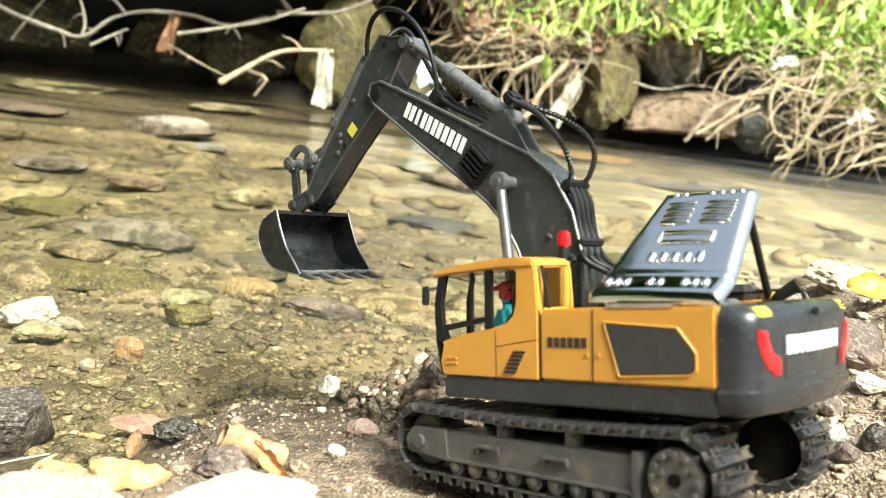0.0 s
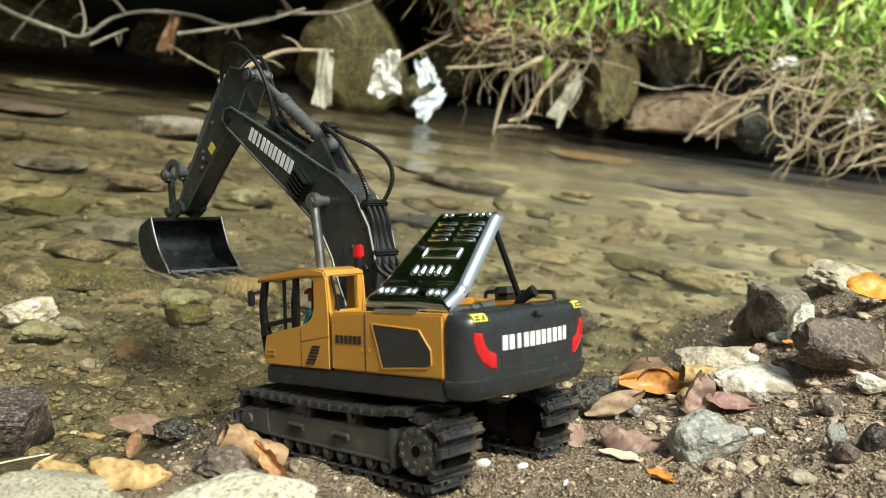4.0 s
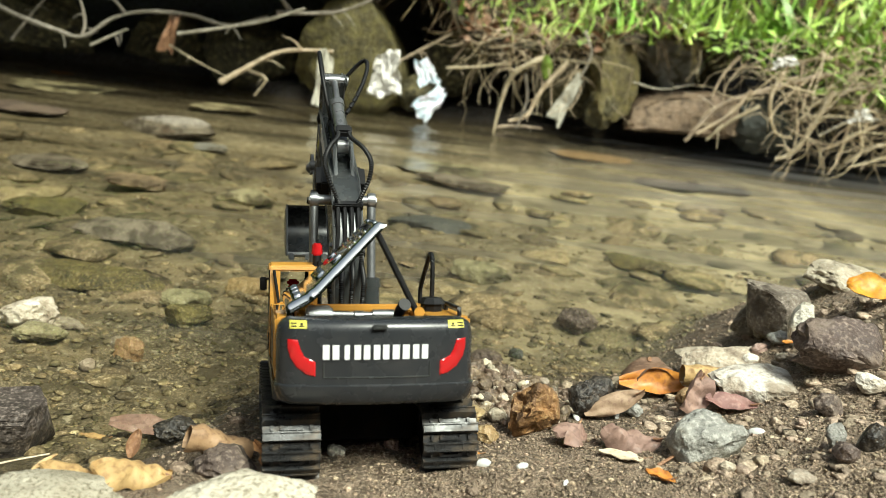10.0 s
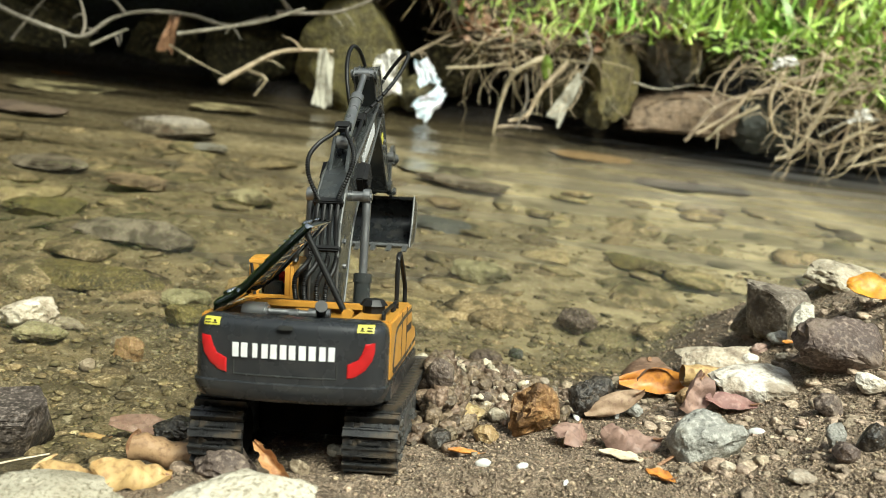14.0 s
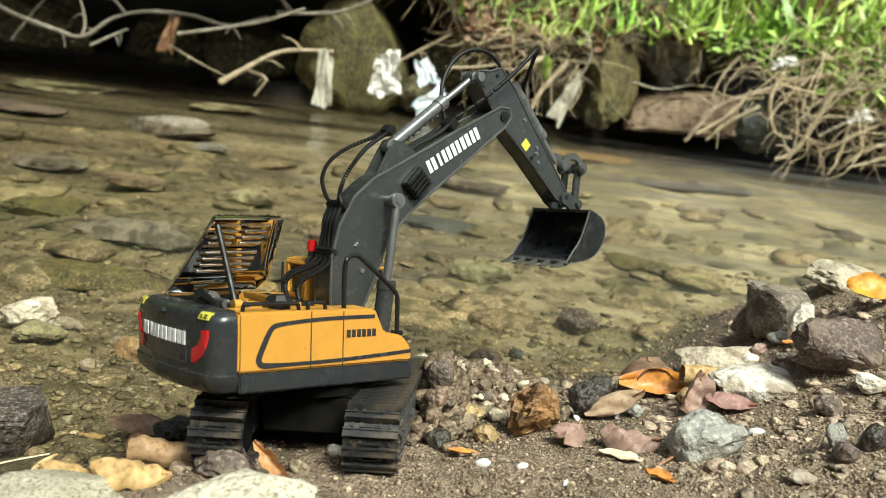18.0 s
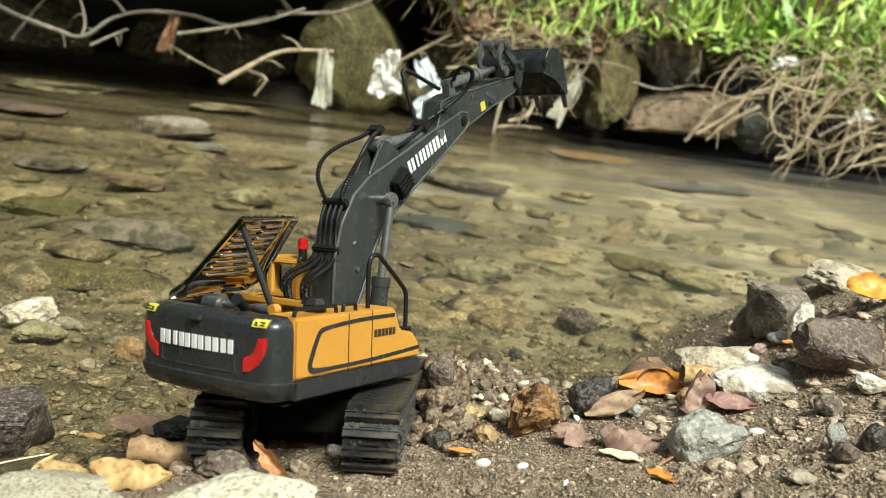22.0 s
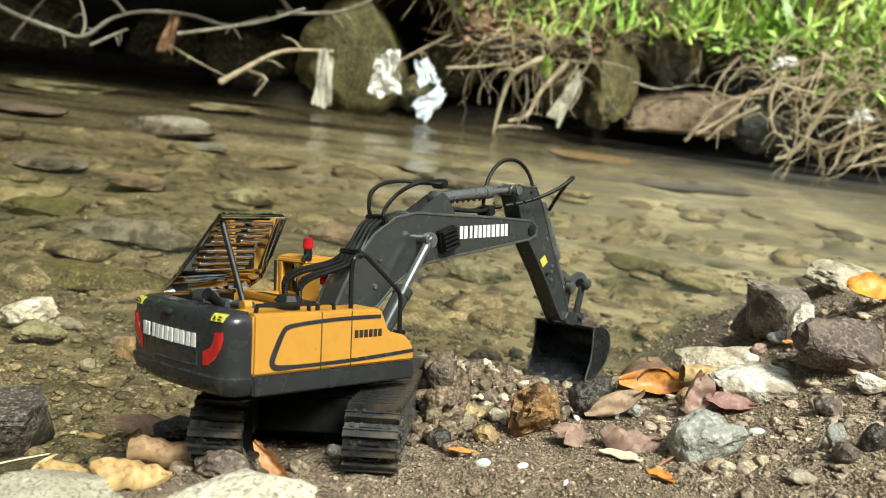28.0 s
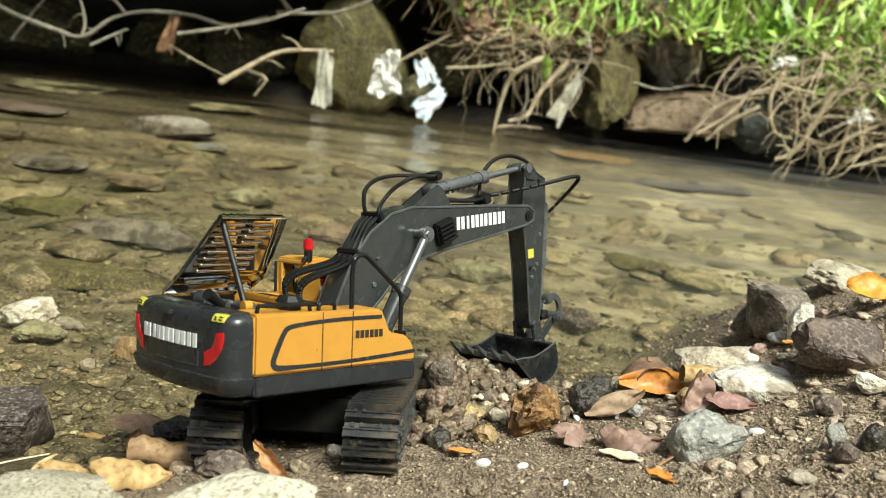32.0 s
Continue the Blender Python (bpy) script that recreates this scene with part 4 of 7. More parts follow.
def build_undercarriage():
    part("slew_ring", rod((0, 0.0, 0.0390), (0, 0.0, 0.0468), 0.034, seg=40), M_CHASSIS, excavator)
    # Added black sheet that stands in for the shade under the house.
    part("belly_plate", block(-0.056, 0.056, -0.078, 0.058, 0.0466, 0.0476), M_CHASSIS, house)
    bm = block(-0.034, 0.034, -0.026, 0.092, 0.0110, 0.0385, 0.002)
    for s in (-1, 1):
        prism([(s * 0.040, 0.0080), (s * 0.040, 0.0385), (s * 0.012, 0.0385), (s * 0.020, 0.0240), (s * 0.030, 0.0120)], -0.012, 0.078, 0.001, bm, axis="y")
    rod((0, 0.030, 0.036), (0, 0.030, 0.0478), 0.027, bm, 28)
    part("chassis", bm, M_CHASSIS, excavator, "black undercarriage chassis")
    xs = (-0.0175, -0.0165, -0.0128, -0.0110, -0.0070, -0.0050, 0.0050, 0.0070, 0.0110, 0.0128, 0.0165, 0.0175)
    ys = (-0.0050, -0.0040, -0.0004, 0.0006, 0.0018, 0.0034, 0.0047)
    lip, slat, gap, knob = 0.0042, 0.0030, -0.0004, 0.0016
    cells = []
    for i in range(11):
        joint = i in (2, 4, 6, 8)
        cells.append([slat if i in (0, 10) else lip, slat + (0.0006 if i in (3, 7) else 0), lip, gap, knob if joint or i == 5 else gap, slat * 0.5 if joint else gap])
    link_bm = ribbed_plate(xs, ys, cells, -0.0010)
    link_me = mesh_from(link_bm, "track_link", M_TRACK, 30)
    moving = {}
    for side in (-1, 1):
        o = side * 0.0660
        inner, outer = side * 0.0400, side * 0.0640
        bm = prism([(-0.034, 0.0095), (0.096, 0.0080), (0.096, 0.0230), (0.090, 0.0260), (-0.034, 0.0275)], *sorted((inner, outer)), 0.0008)
        prism([(0.090, 0.0080), (0.124, 0.0100), (0.126, 0.0180), (0.120, 0.0255), (0.092, 0.0265)], *sorted((inner, side * 0.0652)), 0.001, bm)
        prism([(-0.036, 0.0060), (-0.031, 0.0060), (-0.031, 0.0300), (-0.036, 0.0300)], *sorted((inner, side * 0.0655)), 0.0008, bm)
        block(*sorted((inner, side * 0.0655)), -0.034, 0.096, 0.0085, 0.0105, 0.0005, bm)
        track = part("track", bm, M_FRAME, excavator, "black crawler track, caked with mud")
        for y in (0.064, 0.018):
            bm = block(*sorted((side * 0.0640, side * 0.0672)), y - 0.012, y + 0.004, 0.0190, 0.0212, 0.0006)
            block(*sorted((side * 0.0640, side * 0.0665)), y + 0.0015, y + 0.0040, 0.0165, 0.0195, 0.0005, bm)
            block(*sorted((side * 0.0640, side * 0.0660)), y - 0.0120, y - 0.0095, 0.0165, 0.0195, 0.0005, bm)
            part("step", bm, M_FRAME, track)
        for y in (0.052, 0.006):
            bm = prism([(y - 0.0045, 0.0245), (y + 0.0045, 0.0245), (y + 0.0040, 0.0340), (y + 0.0015, 0.0365), (y - 0.0015, 0.0365), (y - 0.0040, 0.0340)], *sorted((side * 0.056, side * 0.0625)), 0.0006)
            rod((side * 0.058, y, 0.0325), (side * 0.0645, y, 0.0325), 0.0024, bm, 10)
            part("carrier_bracket", bm, M_FRAME, track)
        for k in range(9):
            y = -0.0260 + k * 0.0140
            bm = rod((side * 0.046, y, 0.0058), (side * 0.0630, y, 0.0058), 0.0052, seg=14)
            rod((side * 0.0630, y, 0.0058), (side * 0.0645, y, 0.0058), 0.0032, bm, 12)
            rod((side * 0.0645, y, 0.0058), (side * 0.0652, y, 0.0058), 0.0016, bm, 6)
            part("roller", bm, M_FRAME, track)
        y, z, r = SPROCKET
        bm = rod((side * 0.0580, 0, 0), (side * 0.0660, 0, 0), 0.0148, seg=28, bevel=0.0008)
        for k in range(12):
            a = 2 * math.pi * k / 12
            rod((side * 0.0655, 0.0120 * math.cos(a), 0.0120 * math.sin(a)), (side * 0.0674, 0.0120 * math.cos(a), 0.0120 * math.sin(a)), 0.0016, bm, 8)
        for k in range(3):
            a = 2 * math.pi * k / 3 + 0.4
            rod((side * 0.0655, 0.0072 * math.cos(a), 0.0072 * math.sin(a)), (side * 0.0670, 0.0072 * math.cos(a), 0.0072 * math.sin(a)), 0.0016, bm, 8)
        wheel = part("sprocket", bm, M_FRAME, track, "dark sprocket hub with bolts")
        wheel.matrix_basis = pose(0, y, z)
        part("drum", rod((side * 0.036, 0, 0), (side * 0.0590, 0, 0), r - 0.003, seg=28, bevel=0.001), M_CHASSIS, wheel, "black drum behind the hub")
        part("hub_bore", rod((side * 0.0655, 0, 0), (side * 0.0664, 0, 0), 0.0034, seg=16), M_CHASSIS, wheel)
        y, z, r = IDLER
        bm = rod((side * 0.038, 0, 0), (side * 0.0580, 0, 0), r - 0.003, seg=24, bevel=0.001)
        rod((side * 0.0580, 0, 0), (side * 0.0675, 0, 0), 0.0040, bm, 14)
        idler = part("idler", bm, M_FRAME, track)
        idler.matrix_basis = pose(0, y, z)
        links = []
        for k in range(LINKS):
            ob = new("track_link", link_me)
            ob.parent = track
            ob.matrix_basis = link_pose(side, k / LINKS)
            links.append(ob)
        moving[side] = (wheel, idler, links)
    return moving


tracks = build_undercarriage()


# ---- the stream valley: one sheet of ground, from the shore through the bed to the far bank
NB = BANK.to_3x3() @ Vector((0, 0, 1))
PB = BANK @ Vector((0, 0.6, -0.004))


def shore_z(x, y):
    y = max(y, -1.5)
    x = min(max(x, -2.5), 2.5)
    return PB.z - (NB.x * (x - PB.x) + NB.y * (y - PB.y)) / NB.z


def smooth_max(a, b, k):
    h = max(0.0, min(1.0, 0.5 + 0.5 * (a - b) / k))
    return b * (1 - h) + a * h + k * h * (1 - h)


def ease(a, b, v):
    t = max(0.0, min(1.0, (v - a) / (b - a)))
    return t * t * (3 - 2 * t)


def far_edge(x):
    return 2.43 + 0.09 * ease(0.2, 0.6, x) + 0.20 * ease(-0.42, -0.75, x) + 0.16 * ease(0.6, 1.0, x) + 0.03 * noise.noise(Vector((x * 2.1, 3.7, 0)))


def ground_z(x, y):
    p = Vector((x, y, 0))
    near = max(0.0, 1 - max(0.0, y - 1.3) / 1.5)
    s = shore_z(x, y)
    bed = -0.035 + 0.012 * ease(1.5, 2.2, y) + 0.014 * noise.noise(p * 4.0)
    # the mud heap beside the toy and the lumpy mound to its right
    heap = BANK.inverted() @ Vector((x, y, s))
    s += 0.026 * math.exp(-(((heap.x - 0.020) / 0.056) ** 2 + ((heap.y - 0.800) / 0.055) ** 2))
    s += 0.036 * math.exp(-(((heap.x + 0.004) / 0.014) ** 2 + ((heap.y - 0.718) / 0.050) ** 2))
    s += 0.020 * ease(0.16, 0.30, heap.x) * ease(0.45, 0.62, heap.y)
    s -= 0.026 * ease(0.150, 0.235, -heap.x) * ease(0.50, 0.60, heap.y)
    s += 0.085 * ease(0.24, 0.42, heap.x) * ease(1.30, 0.95, heap.y) * ease(0.62, 0.80, heap.y)
    z = smooth_max(s, bed, 0.012)
    t = y - far_edge(x)
    if t > -0.05:
        f = -0.08 + 0.10 * ease(-0.03, 0.10, t) + 0.06 * ease(0.15, 0.45, t) + 0.30 * ease(0.40, 0.75, t) + 0.22 * max(0.0, min(t, 5.0) - 0.7)
        f += 0.03 * noise.noise(p * 5.0)
        z = max(z, f)
    fine = ease(1.16, 0.98, y) * ease(-0.62, -0.46, x) * ease(0.75, 0.58, x)
    lump = 0.007 * noise.noise(p * 14.0) + fine * (0.0050 * noise.noise(p * 38.0) + 0.0022 * noise.noise(p * 80.0))
    return z + lump * near


def spread(lo, hi, fine, mid0, mid1, mid, far):
    v = list(np.arange(lo, hi, fine))
    v += list(np.arange(mid0, lo, mid)) + list(np.arange(hi, mid1, mid)) + [mid1]
    for k in range(1, 16):
        v += [mid0 - far * (1.42 ** k - 1), mid1 + far * (1.42 ** k - 1)]
    return np.array(sorted(set(round(float(q), 5) for q in v)))


def ground_material():
    m, nt, p = nodes_of("wet_mud_and_gravel")
    geo = nt.nodes.new("ShaderNodeNewGeometry")
    pos = geo.outputs["Position"]
    sep = nt.nodes.new("ShaderNodeSeparateXYZ")
    nt.links.new(pos, sep.inputs[0])
    f1, h1 = noise_of(nt, 9, 5, 0.35, 0.65, pos)
    f2, h2 = noise_of(nt, 75, 10, 0.4, 0.62, pos)
    f3, h3 = noise_of(nt, 420, 5, 0.45, 0.68, pos)
    mud = ramp_mix(nt, f2, (0.125, 0.088, 0.058), (0.37, 0.272, 0.188))
    mud = ramp_mix(nt, f3, mud, (0.48, 0.38, 0.275))
    wet = nt.nodes.new("ShaderNodeMapRange")
    wet.inputs[1].default_value, wet.inputs[2].default_value = 0.014, 0.058
    nt.links.new(sep.outputs["Z"], wet.inputs[0])
    mud = ramp_mix(nt, wet.outputs[0], ramp_mix(nt, f2, (0.070, 0.048, 0.030), (0.175, 0.125, 0.080)), mud)
    mp = nt.nodes.new("ShaderNodeMapping")
    mp.inputs["Scale"].default_value = (0.65, 1.0, 1.0)
    nt.links.new(pos, mp.inputs[0])
    f4, _ = noise_of(nt, 8, 6, 0.42, 0.58, mp.outputs[0])
    silt = ramp_mix(nt, f4, (0.056, 0.044, 0.021), (0.165, 0.132, 0.068))
    silt = ramp_mix(nt, f3, silt, (0.26, 0.215, 0.135))
    # Paler than bare sand: sky glare on the right-hand water is coloured in.
    glare_sand = ramp_mix(nt, f4, (0.150, 0.124, 0.066), (0.50, 0.435, 0.275))
    glare_sand = ramp_mix(nt, f3, glare_sand, (0.38, 0.33, 0.22))
    f6, _ = noise_of(nt, 34, 6, 0.50, 0.62, mp.outputs[0])
    f7, _ = noise_of(nt, 120, 3, 0.60, 0.70, pos)
    silt = ramp_mix(nt, f6, silt, (0.070, 0.056, 0.028))
    glare_sand = ramp_mix(nt, f6, glare_sand, (0.21, 0.175, 0.100))
    silt = ramp_mix(nt, f7, silt, (0.36, 0.32, 0.22))
    glare_sand = ramp_mix(nt, f7, glare_sand, (0.55, 0.49, 0.36))
    drift = nt.nodes.new("ShaderNodeMath")
    drift.operation = "MULTIPLY_ADD"
    drift.inputs[1].default_value = 0.35
    nt.links.new(f1, drift.inputs[0])
    reach = nt.nodes.new("ShaderNodeMapRange")
    reach.inputs[1].default_value, reach.inputs[2].default_value, reach.inputs[4].default_value = 1.15, 2.2, 0.75
    nt.links.new(sep.outputs["Y"], reach.inputs[0])
    far = nt.nodes.new("ShaderNodeMath")
    nt.links.new(sep.outputs["X"], far.inputs[0])
    nt.links.new(reach.outputs[0], far.inputs[1])
    nt.links.new(far.outputs[0], drift.inputs[2])
    bar = nt.nodes.new("ShaderNodeMapRange")
    bar.inputs[1].default_value, bar.inputs[2].default_value = 0.15, 0.95
    nt.links.new(drift.outputs[0], bar.inputs[0])
    bed = ramp_mix(nt, bar.outputs[0], silt, glare_sand)
    # Bed darkens towards the far bank: shade and dark reflection put into its colour.
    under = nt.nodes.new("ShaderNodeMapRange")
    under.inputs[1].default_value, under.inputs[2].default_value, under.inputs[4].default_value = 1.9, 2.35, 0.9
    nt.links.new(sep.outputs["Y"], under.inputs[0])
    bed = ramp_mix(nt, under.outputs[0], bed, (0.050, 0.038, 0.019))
    # Far-bank earth, coloured near black to carry the shade of the hollow.
    shaded_soil = ramp_mix(nt, f2, (0.012, 0.009, 0.006), (0.030, 0.022, 0.014))
    def step(lo, hi, out):
        r = nt.nodes.new("ShaderNodeMapRange")
        r.inputs[1].default_value, r.inputs[2].default_value = lo, hi
        nt.links.new(out, r.inputs[0])
        return r.outputs[0]
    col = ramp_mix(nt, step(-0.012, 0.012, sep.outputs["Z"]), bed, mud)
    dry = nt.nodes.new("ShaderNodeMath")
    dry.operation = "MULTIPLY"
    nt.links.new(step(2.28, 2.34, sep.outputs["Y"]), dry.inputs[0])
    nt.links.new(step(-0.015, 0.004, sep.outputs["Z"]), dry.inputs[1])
    col = ramp_mix(nt, dry.outputs[0], col, shaded_soil)
    floor = ramp_mix(nt, f1, (0.055, 0.045, 0.022), (0.085, 0.095, 0.030))
    col = ramp_mix(nt, step(2.95, 3.5, sep.outputs["Y"]), col, floor)
    nt.links.new(col, p.inputs["Base Color"])
    r = nt.nodes.new("ShaderNodeMapRange")
    r.inputs[3].default_value, r.inputs[4].default_value = 0.38, 0.85
    nt.links.new(f2, r.inputs[0])
    nt.links.new(r.outputs[0], p.inputs["Roughness"])
    bn = nt.nodes.new("ShaderNodeBump")
    bn.inputs["Distance"].default_value = 0.013
    calm = nt.nodes.new("ShaderNodeMapRange")
    calm.inputs[1].default_value, calm.inputs[2].default_value, calm.inputs[3].default_value = -0.03, 0.004, 0.12
    nt.links.new(sep.outputs["Z"], calm.inputs[0])
    nt.links.new(calm.outputs[0], bn.inputs["Strength"])
    ad = nt.nodes.new("ShaderNodeMath")
    ad.operation = "ADD"
    nt.links.new(h2, ad.inputs[0])
    nt.links.new(h3, ad.inputs[1])
    nt.links.new(ad.outputs[0], bn.inputs["Height"])
    nt.links.new(bn.outputs[0], p.inputs["Normal"])
    return m


def build_ground():
    xs = spread(-0.50, 0.62, 0.0065, -1.7, 1.9, 0.025, 0.4)
    ys = spread(0.36, 1.05, 0.0065, -0.6, 3.6, 0.025, 0.4)
    verts = [(float(x), float(y), ground_z(float(x), float(y))) for y in ys for x in xs]
    nx, ny = len(xs), len(ys)
    i = np.arange(nx * ny).reshape(ny, nx)
    quads = np.stack([i[:-1, :-1], i[:-1, 1:], i[1:, 1:], i[1:, :-1]], -1).reshape(-1, 4)
    me = bpy.data.meshes.new("ground")
    me.from_pydata(verts, [], quads.tolist())
    me.polygons.foreach_set("use_smooth", [True] * len(me.polygons))
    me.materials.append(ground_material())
    return tagged(new("ground", me), "wet brown mud and gravel shore running into a stream bed", "ground", kind="structure")


ground = build_ground()


def water_material():
    m = bpy.data.materials.new("clear_stream_water")
    m.use_nodes = True
    nt = m.node_tree
    nt.nodes.clear()
    out = nt.nodes.new("ShaderNodeOutputMaterial")
    clear = nt.nodes.new("ShaderNodeBsdfTransparent")
    clear.inputs[0].default_value = (0.90, 0.88, 0.83, 1)
    gloss = nt.nodes.new("ShaderNodeBsdfGlossy")
    fres = nt.nodes.new("ShaderNodeFresnel")
    fres.inputs["IOR"].default_value = 1.31
    tc = nt.nodes.new("ShaderNodeTexCoord")
    where = nt.nodes.new("ShaderNodeSeparateXYZ")
    nt.links.new(tc.outputs["Object"], where.inputs[0])
    across = nt.nodes.new("ShaderNodeMath")
    across.operation = "MULTIPLY_ADD"
    across.inputs[1].default_value = -0.9
    nt.links.new(where.outputs["Y"], across.inputs[0])
    nt.links.new(where.outputs["X"], across.inputs[2])
    riffle = nt.nodes.new("ShaderNodeMapRange")
    for k, v in ((1, -2.1), (2, -1.2), (3, 0.11), (4, 0.36)):
        riffle.inputs[k].default_value = v
    nt.links.new(across.outputs[0], riffle.inputs[0])
    nt.links.new(riffle.outputs[0], gloss.inputs["Roughness"])
    mp = nt.nodes.new("ShaderNodeMapping")
    mp.inputs["Scale"].default_value = (0.4, 1.5, 1.0)
    nt.links.new(tc.outputs["Object"], mp.inputs[0])
    n1 = nt.nodes.new("ShaderNodeTexNoise")
    n1.inputs["Scale"].default_value, n1.inputs["Detail"].default_value = 6.0, 0.6
    nt.links.new(mp.outputs[0], n1.inputs["Vector"])
    bn = nt.nodes.new("ShaderNodeBump")
    bn.inputs["Strength"].default_value, bn.inputs["Distance"].default_value = 1.0, 0.022
    n2 = nt.nodes.new("ShaderNodeTexNoise")
    n2.inputs["Scale"].default_value, n2.inputs["Detail"].default_value = 42.0, 2.0
    nt.links.new(mp.outputs[0], n2.inputs["Vector"])
    ad = nt.nodes.new("ShaderNodeMath")
    ad.operation = "MULTIPLY_ADD"
    ad.inputs[1].default_value = 0.0
    nt.links.new(n2.outputs[0], ad.inputs[0])
    nt.links.new(n1.outputs[0], ad.inputs[2])
    nt.links.new(ad.outputs[0], bn.inputs["Height"])
    nt.links.new(bn.outputs[0], gloss.inputs["Normal"])
    nt.links.new(bn.outputs[0], fres.inputs["Normal"])
    mix = nt.nodes.new("ShaderNodeMixShader")
    nt.links.new(fres.outputs[0], mix.inputs[0])
    nt.links.new(clear.outputs[0], mix.inputs[1])
    nt.links.new(gloss.outputs[0], mix.inputs[2])
    nt.links.new(mix.outputs[0], out.inputs[0])
    return m


def build_water():
    bm = bmesh.new()
    bmesh.ops.create_grid(bm, x_segments=60, y_segments=24, size=1.0)
    bm.transform(Matrix.Translation((0, 1.55, 0)) @ Matrix.Diagonal((9.0, 1.32, 1, 1)))
    return thing("water", bm, water_material(), Matrix(), "clear shallow stream water over pale stones", "water", kind="structure")


water = build_water()


# ---- stones, leaves, roots, grass: makers
def stone_material(name, a, b, c, rough=0.55, rough2=0.8, wet=False, shift=0.18, island=False, dirt=None):
    return surface(name, a, b, 45, c, 330, dirt, rough=rough * (0.5 if wet else 1), rough2=rough2 * (0.6 if wet else 1), bump=1.0, bscale=150, shift=shift, island=island, bdist=0.006)


M_PALE = stone_material("pale_limestone", (0.42, 0.36, 0.27), (0.27, 0.22, 0.16), (0.52, 0.47, 0.38), dirt=(0.15, 0.115, 0.08))
M_WHITE_STONE = stone_material("white_limestone", (0.72, 0.68, 0.60), (0.60, 0.55, 0.46), (0.40, 0.35, 0.27), shift=0.06, dirt=(0.33, 0.28, 0.21))
M_TAN_STONE = stone_material("tan_sandstone", (0.29, 0.21, 0.13), (0.20, 0.145, 0.09), (0.34, 0.26, 0.17), dirt=(0.12, 0.085, 0.05))
M_SPECKLED = surface("speckled_lichen_stone", (0.46, 0.42, 0.33), (0.34, 0.30, 0.22), 40, (0.13, 0.11, 0.06), 420, rough=0.85, bump=1.0, bscale=320, bdist=0.003)
M_SPECKLED_WHITE = surface("rough_whitish_stone", (0.62, 0.57, 0.46), (0.50, 0.45, 0.35), 40, (0.20, 0.17, 0.11), 300, rough=0.85, bump=1.0, bscale=260, bdist=0.004)
# Mossy bank stone with the overhang's shade mixed into its colour.
M_SHADE_STONE = surface("mossy_stone_in_shade", (0.080, 0.070, 0.032), (0.024, 0.021, 0.012), 14, (0.17, 0.145, 0.065), 60, rough=0.9, bump=1.0, bscale=40, bdist=0.02)
M_GREY_STONE = stone_material("grey_stone", (0.24, 0.235, 0.215), (0.34, 0.33, 0.30), (0.48, 0.46, 0.42), shift=0.05, dirt=(0.13, 0.115, 0.09))
M_DARK_STONE = stone_material("dark_wet_stone", (0.022, 0.019, 0.016), (0.045, 0.037, 0.030), (0.12, 0.098, 0.075), wet=True)
M_BROWN_STONE = stone_material("purple_brown_stone", (0.070, 0.050, 0.042), (0.12, 0.088, 0.072), (0.26, 0.205, 0.165), dirt=(0.17, 0.13, 0.10))
M_RUST_STONE = stone_material("rusty_brown_stone", (0.27, 0.135, 0.045), (0.10, 0.055, 0.027), (0.40, 0.25, 0.11), dirt=(0.055, 0.035, 0.022), shift=0.0)
M_OCHRE_STONE = stone_material("ochre_stone", (0.36, 0.24, 0.115), (0.24, 0.155, 0.075), (0.46, 0.35, 0.20), wet=True, shift=0.08)
M_PINK_STONE = stone_material("pinkish_stone", (0.36, 0.25, 0.20), (0.28, 0.19, 0.15), (0.45, 0.34, 0.28))
M_OLIVE_STONE = stone_material("mossy_olive_stone", (0.13, 0.105, 0.032), (0.042, 0.034, 0.014), (0.26, 0.21, 0.09))
M_ROCK_DARK = stone_material("dark_brown_rock", (0.060, 0.047, 0.038), (0.028, 0.021, 0.016), (0.20, 0.165, 0.14), dirt=(0.016, 0.012, 0.009))
M_OLIVE_PALE = stone_material("pale_olive_stone", (0.34, 0.31, 0.18), (0.20, 0.18, 0.09), (0.44, 0.41, 0.28), dirt=(0.08, 0.065, 0.03))
M_GREYBROWN = stone_material("grey_brown_stone", (0.21, 0.175, 0.135), (0.13, 0.105, 0.08), (0.36, 0.32, 0.26), shift=0.05, dirt=(0.075, 0.058, 0.042))
M_TEAL_STONE = stone_material("blue_grey_stone", (0.065, 0.072, 0.064), (0.10, 0.105, 0.095), (0.06, 0.06, 0.05))
M_BED = stone_material("stream_bed_stones", (0.25, 0.195, 0.10), (0.125, 0.096, 0.047), (0.50, 0.42, 0.27), shift=0.55, dirt=(0.095, 0.078, 0.037), island=True)
M_GRAVEL = stone_material("wet_gravel", (0.31, 0.232, 0.160), (0.19, 0.138, 0.094), (0.46, 0.365, 0.265), shift=0.5, island=True)
M_CHIPS = stone_material("pale_chips", (0.50, 0.43, 0.33), (0.36, 0.29, 0.20), (0.60, 0.54, 0.45), shift=0.35, island=True)
M_MUD = stone_material("mud_clods", (0.085, 0.057, 0.037), (0.17, 0.122, 0.080), (0.30, 0.23, 0.16), wet=True, shift=0.45, island=True)
M_DRYMUD = stone_material("drying_mud", (0.25, 0.188, 0.135), (0.37, 0.285, 0.208), (0.50, 0.40, 0.30), shift=0.35, island=True)
M_SHELL = surface("white_shell", (0.70, 0.70, 0.67), (0.52, 0.51, 0.48), 80, rough=0.3)
M_ROOT = surface("pale_root_bark", (0.48, 0.385, 0.26), (0.32, 0.25, 0.16), 30, (0.58, 0.49, 0.37), 120, rough=0.75, bump=0.5, bscale=160, shift=0.3, bdist=0.003)
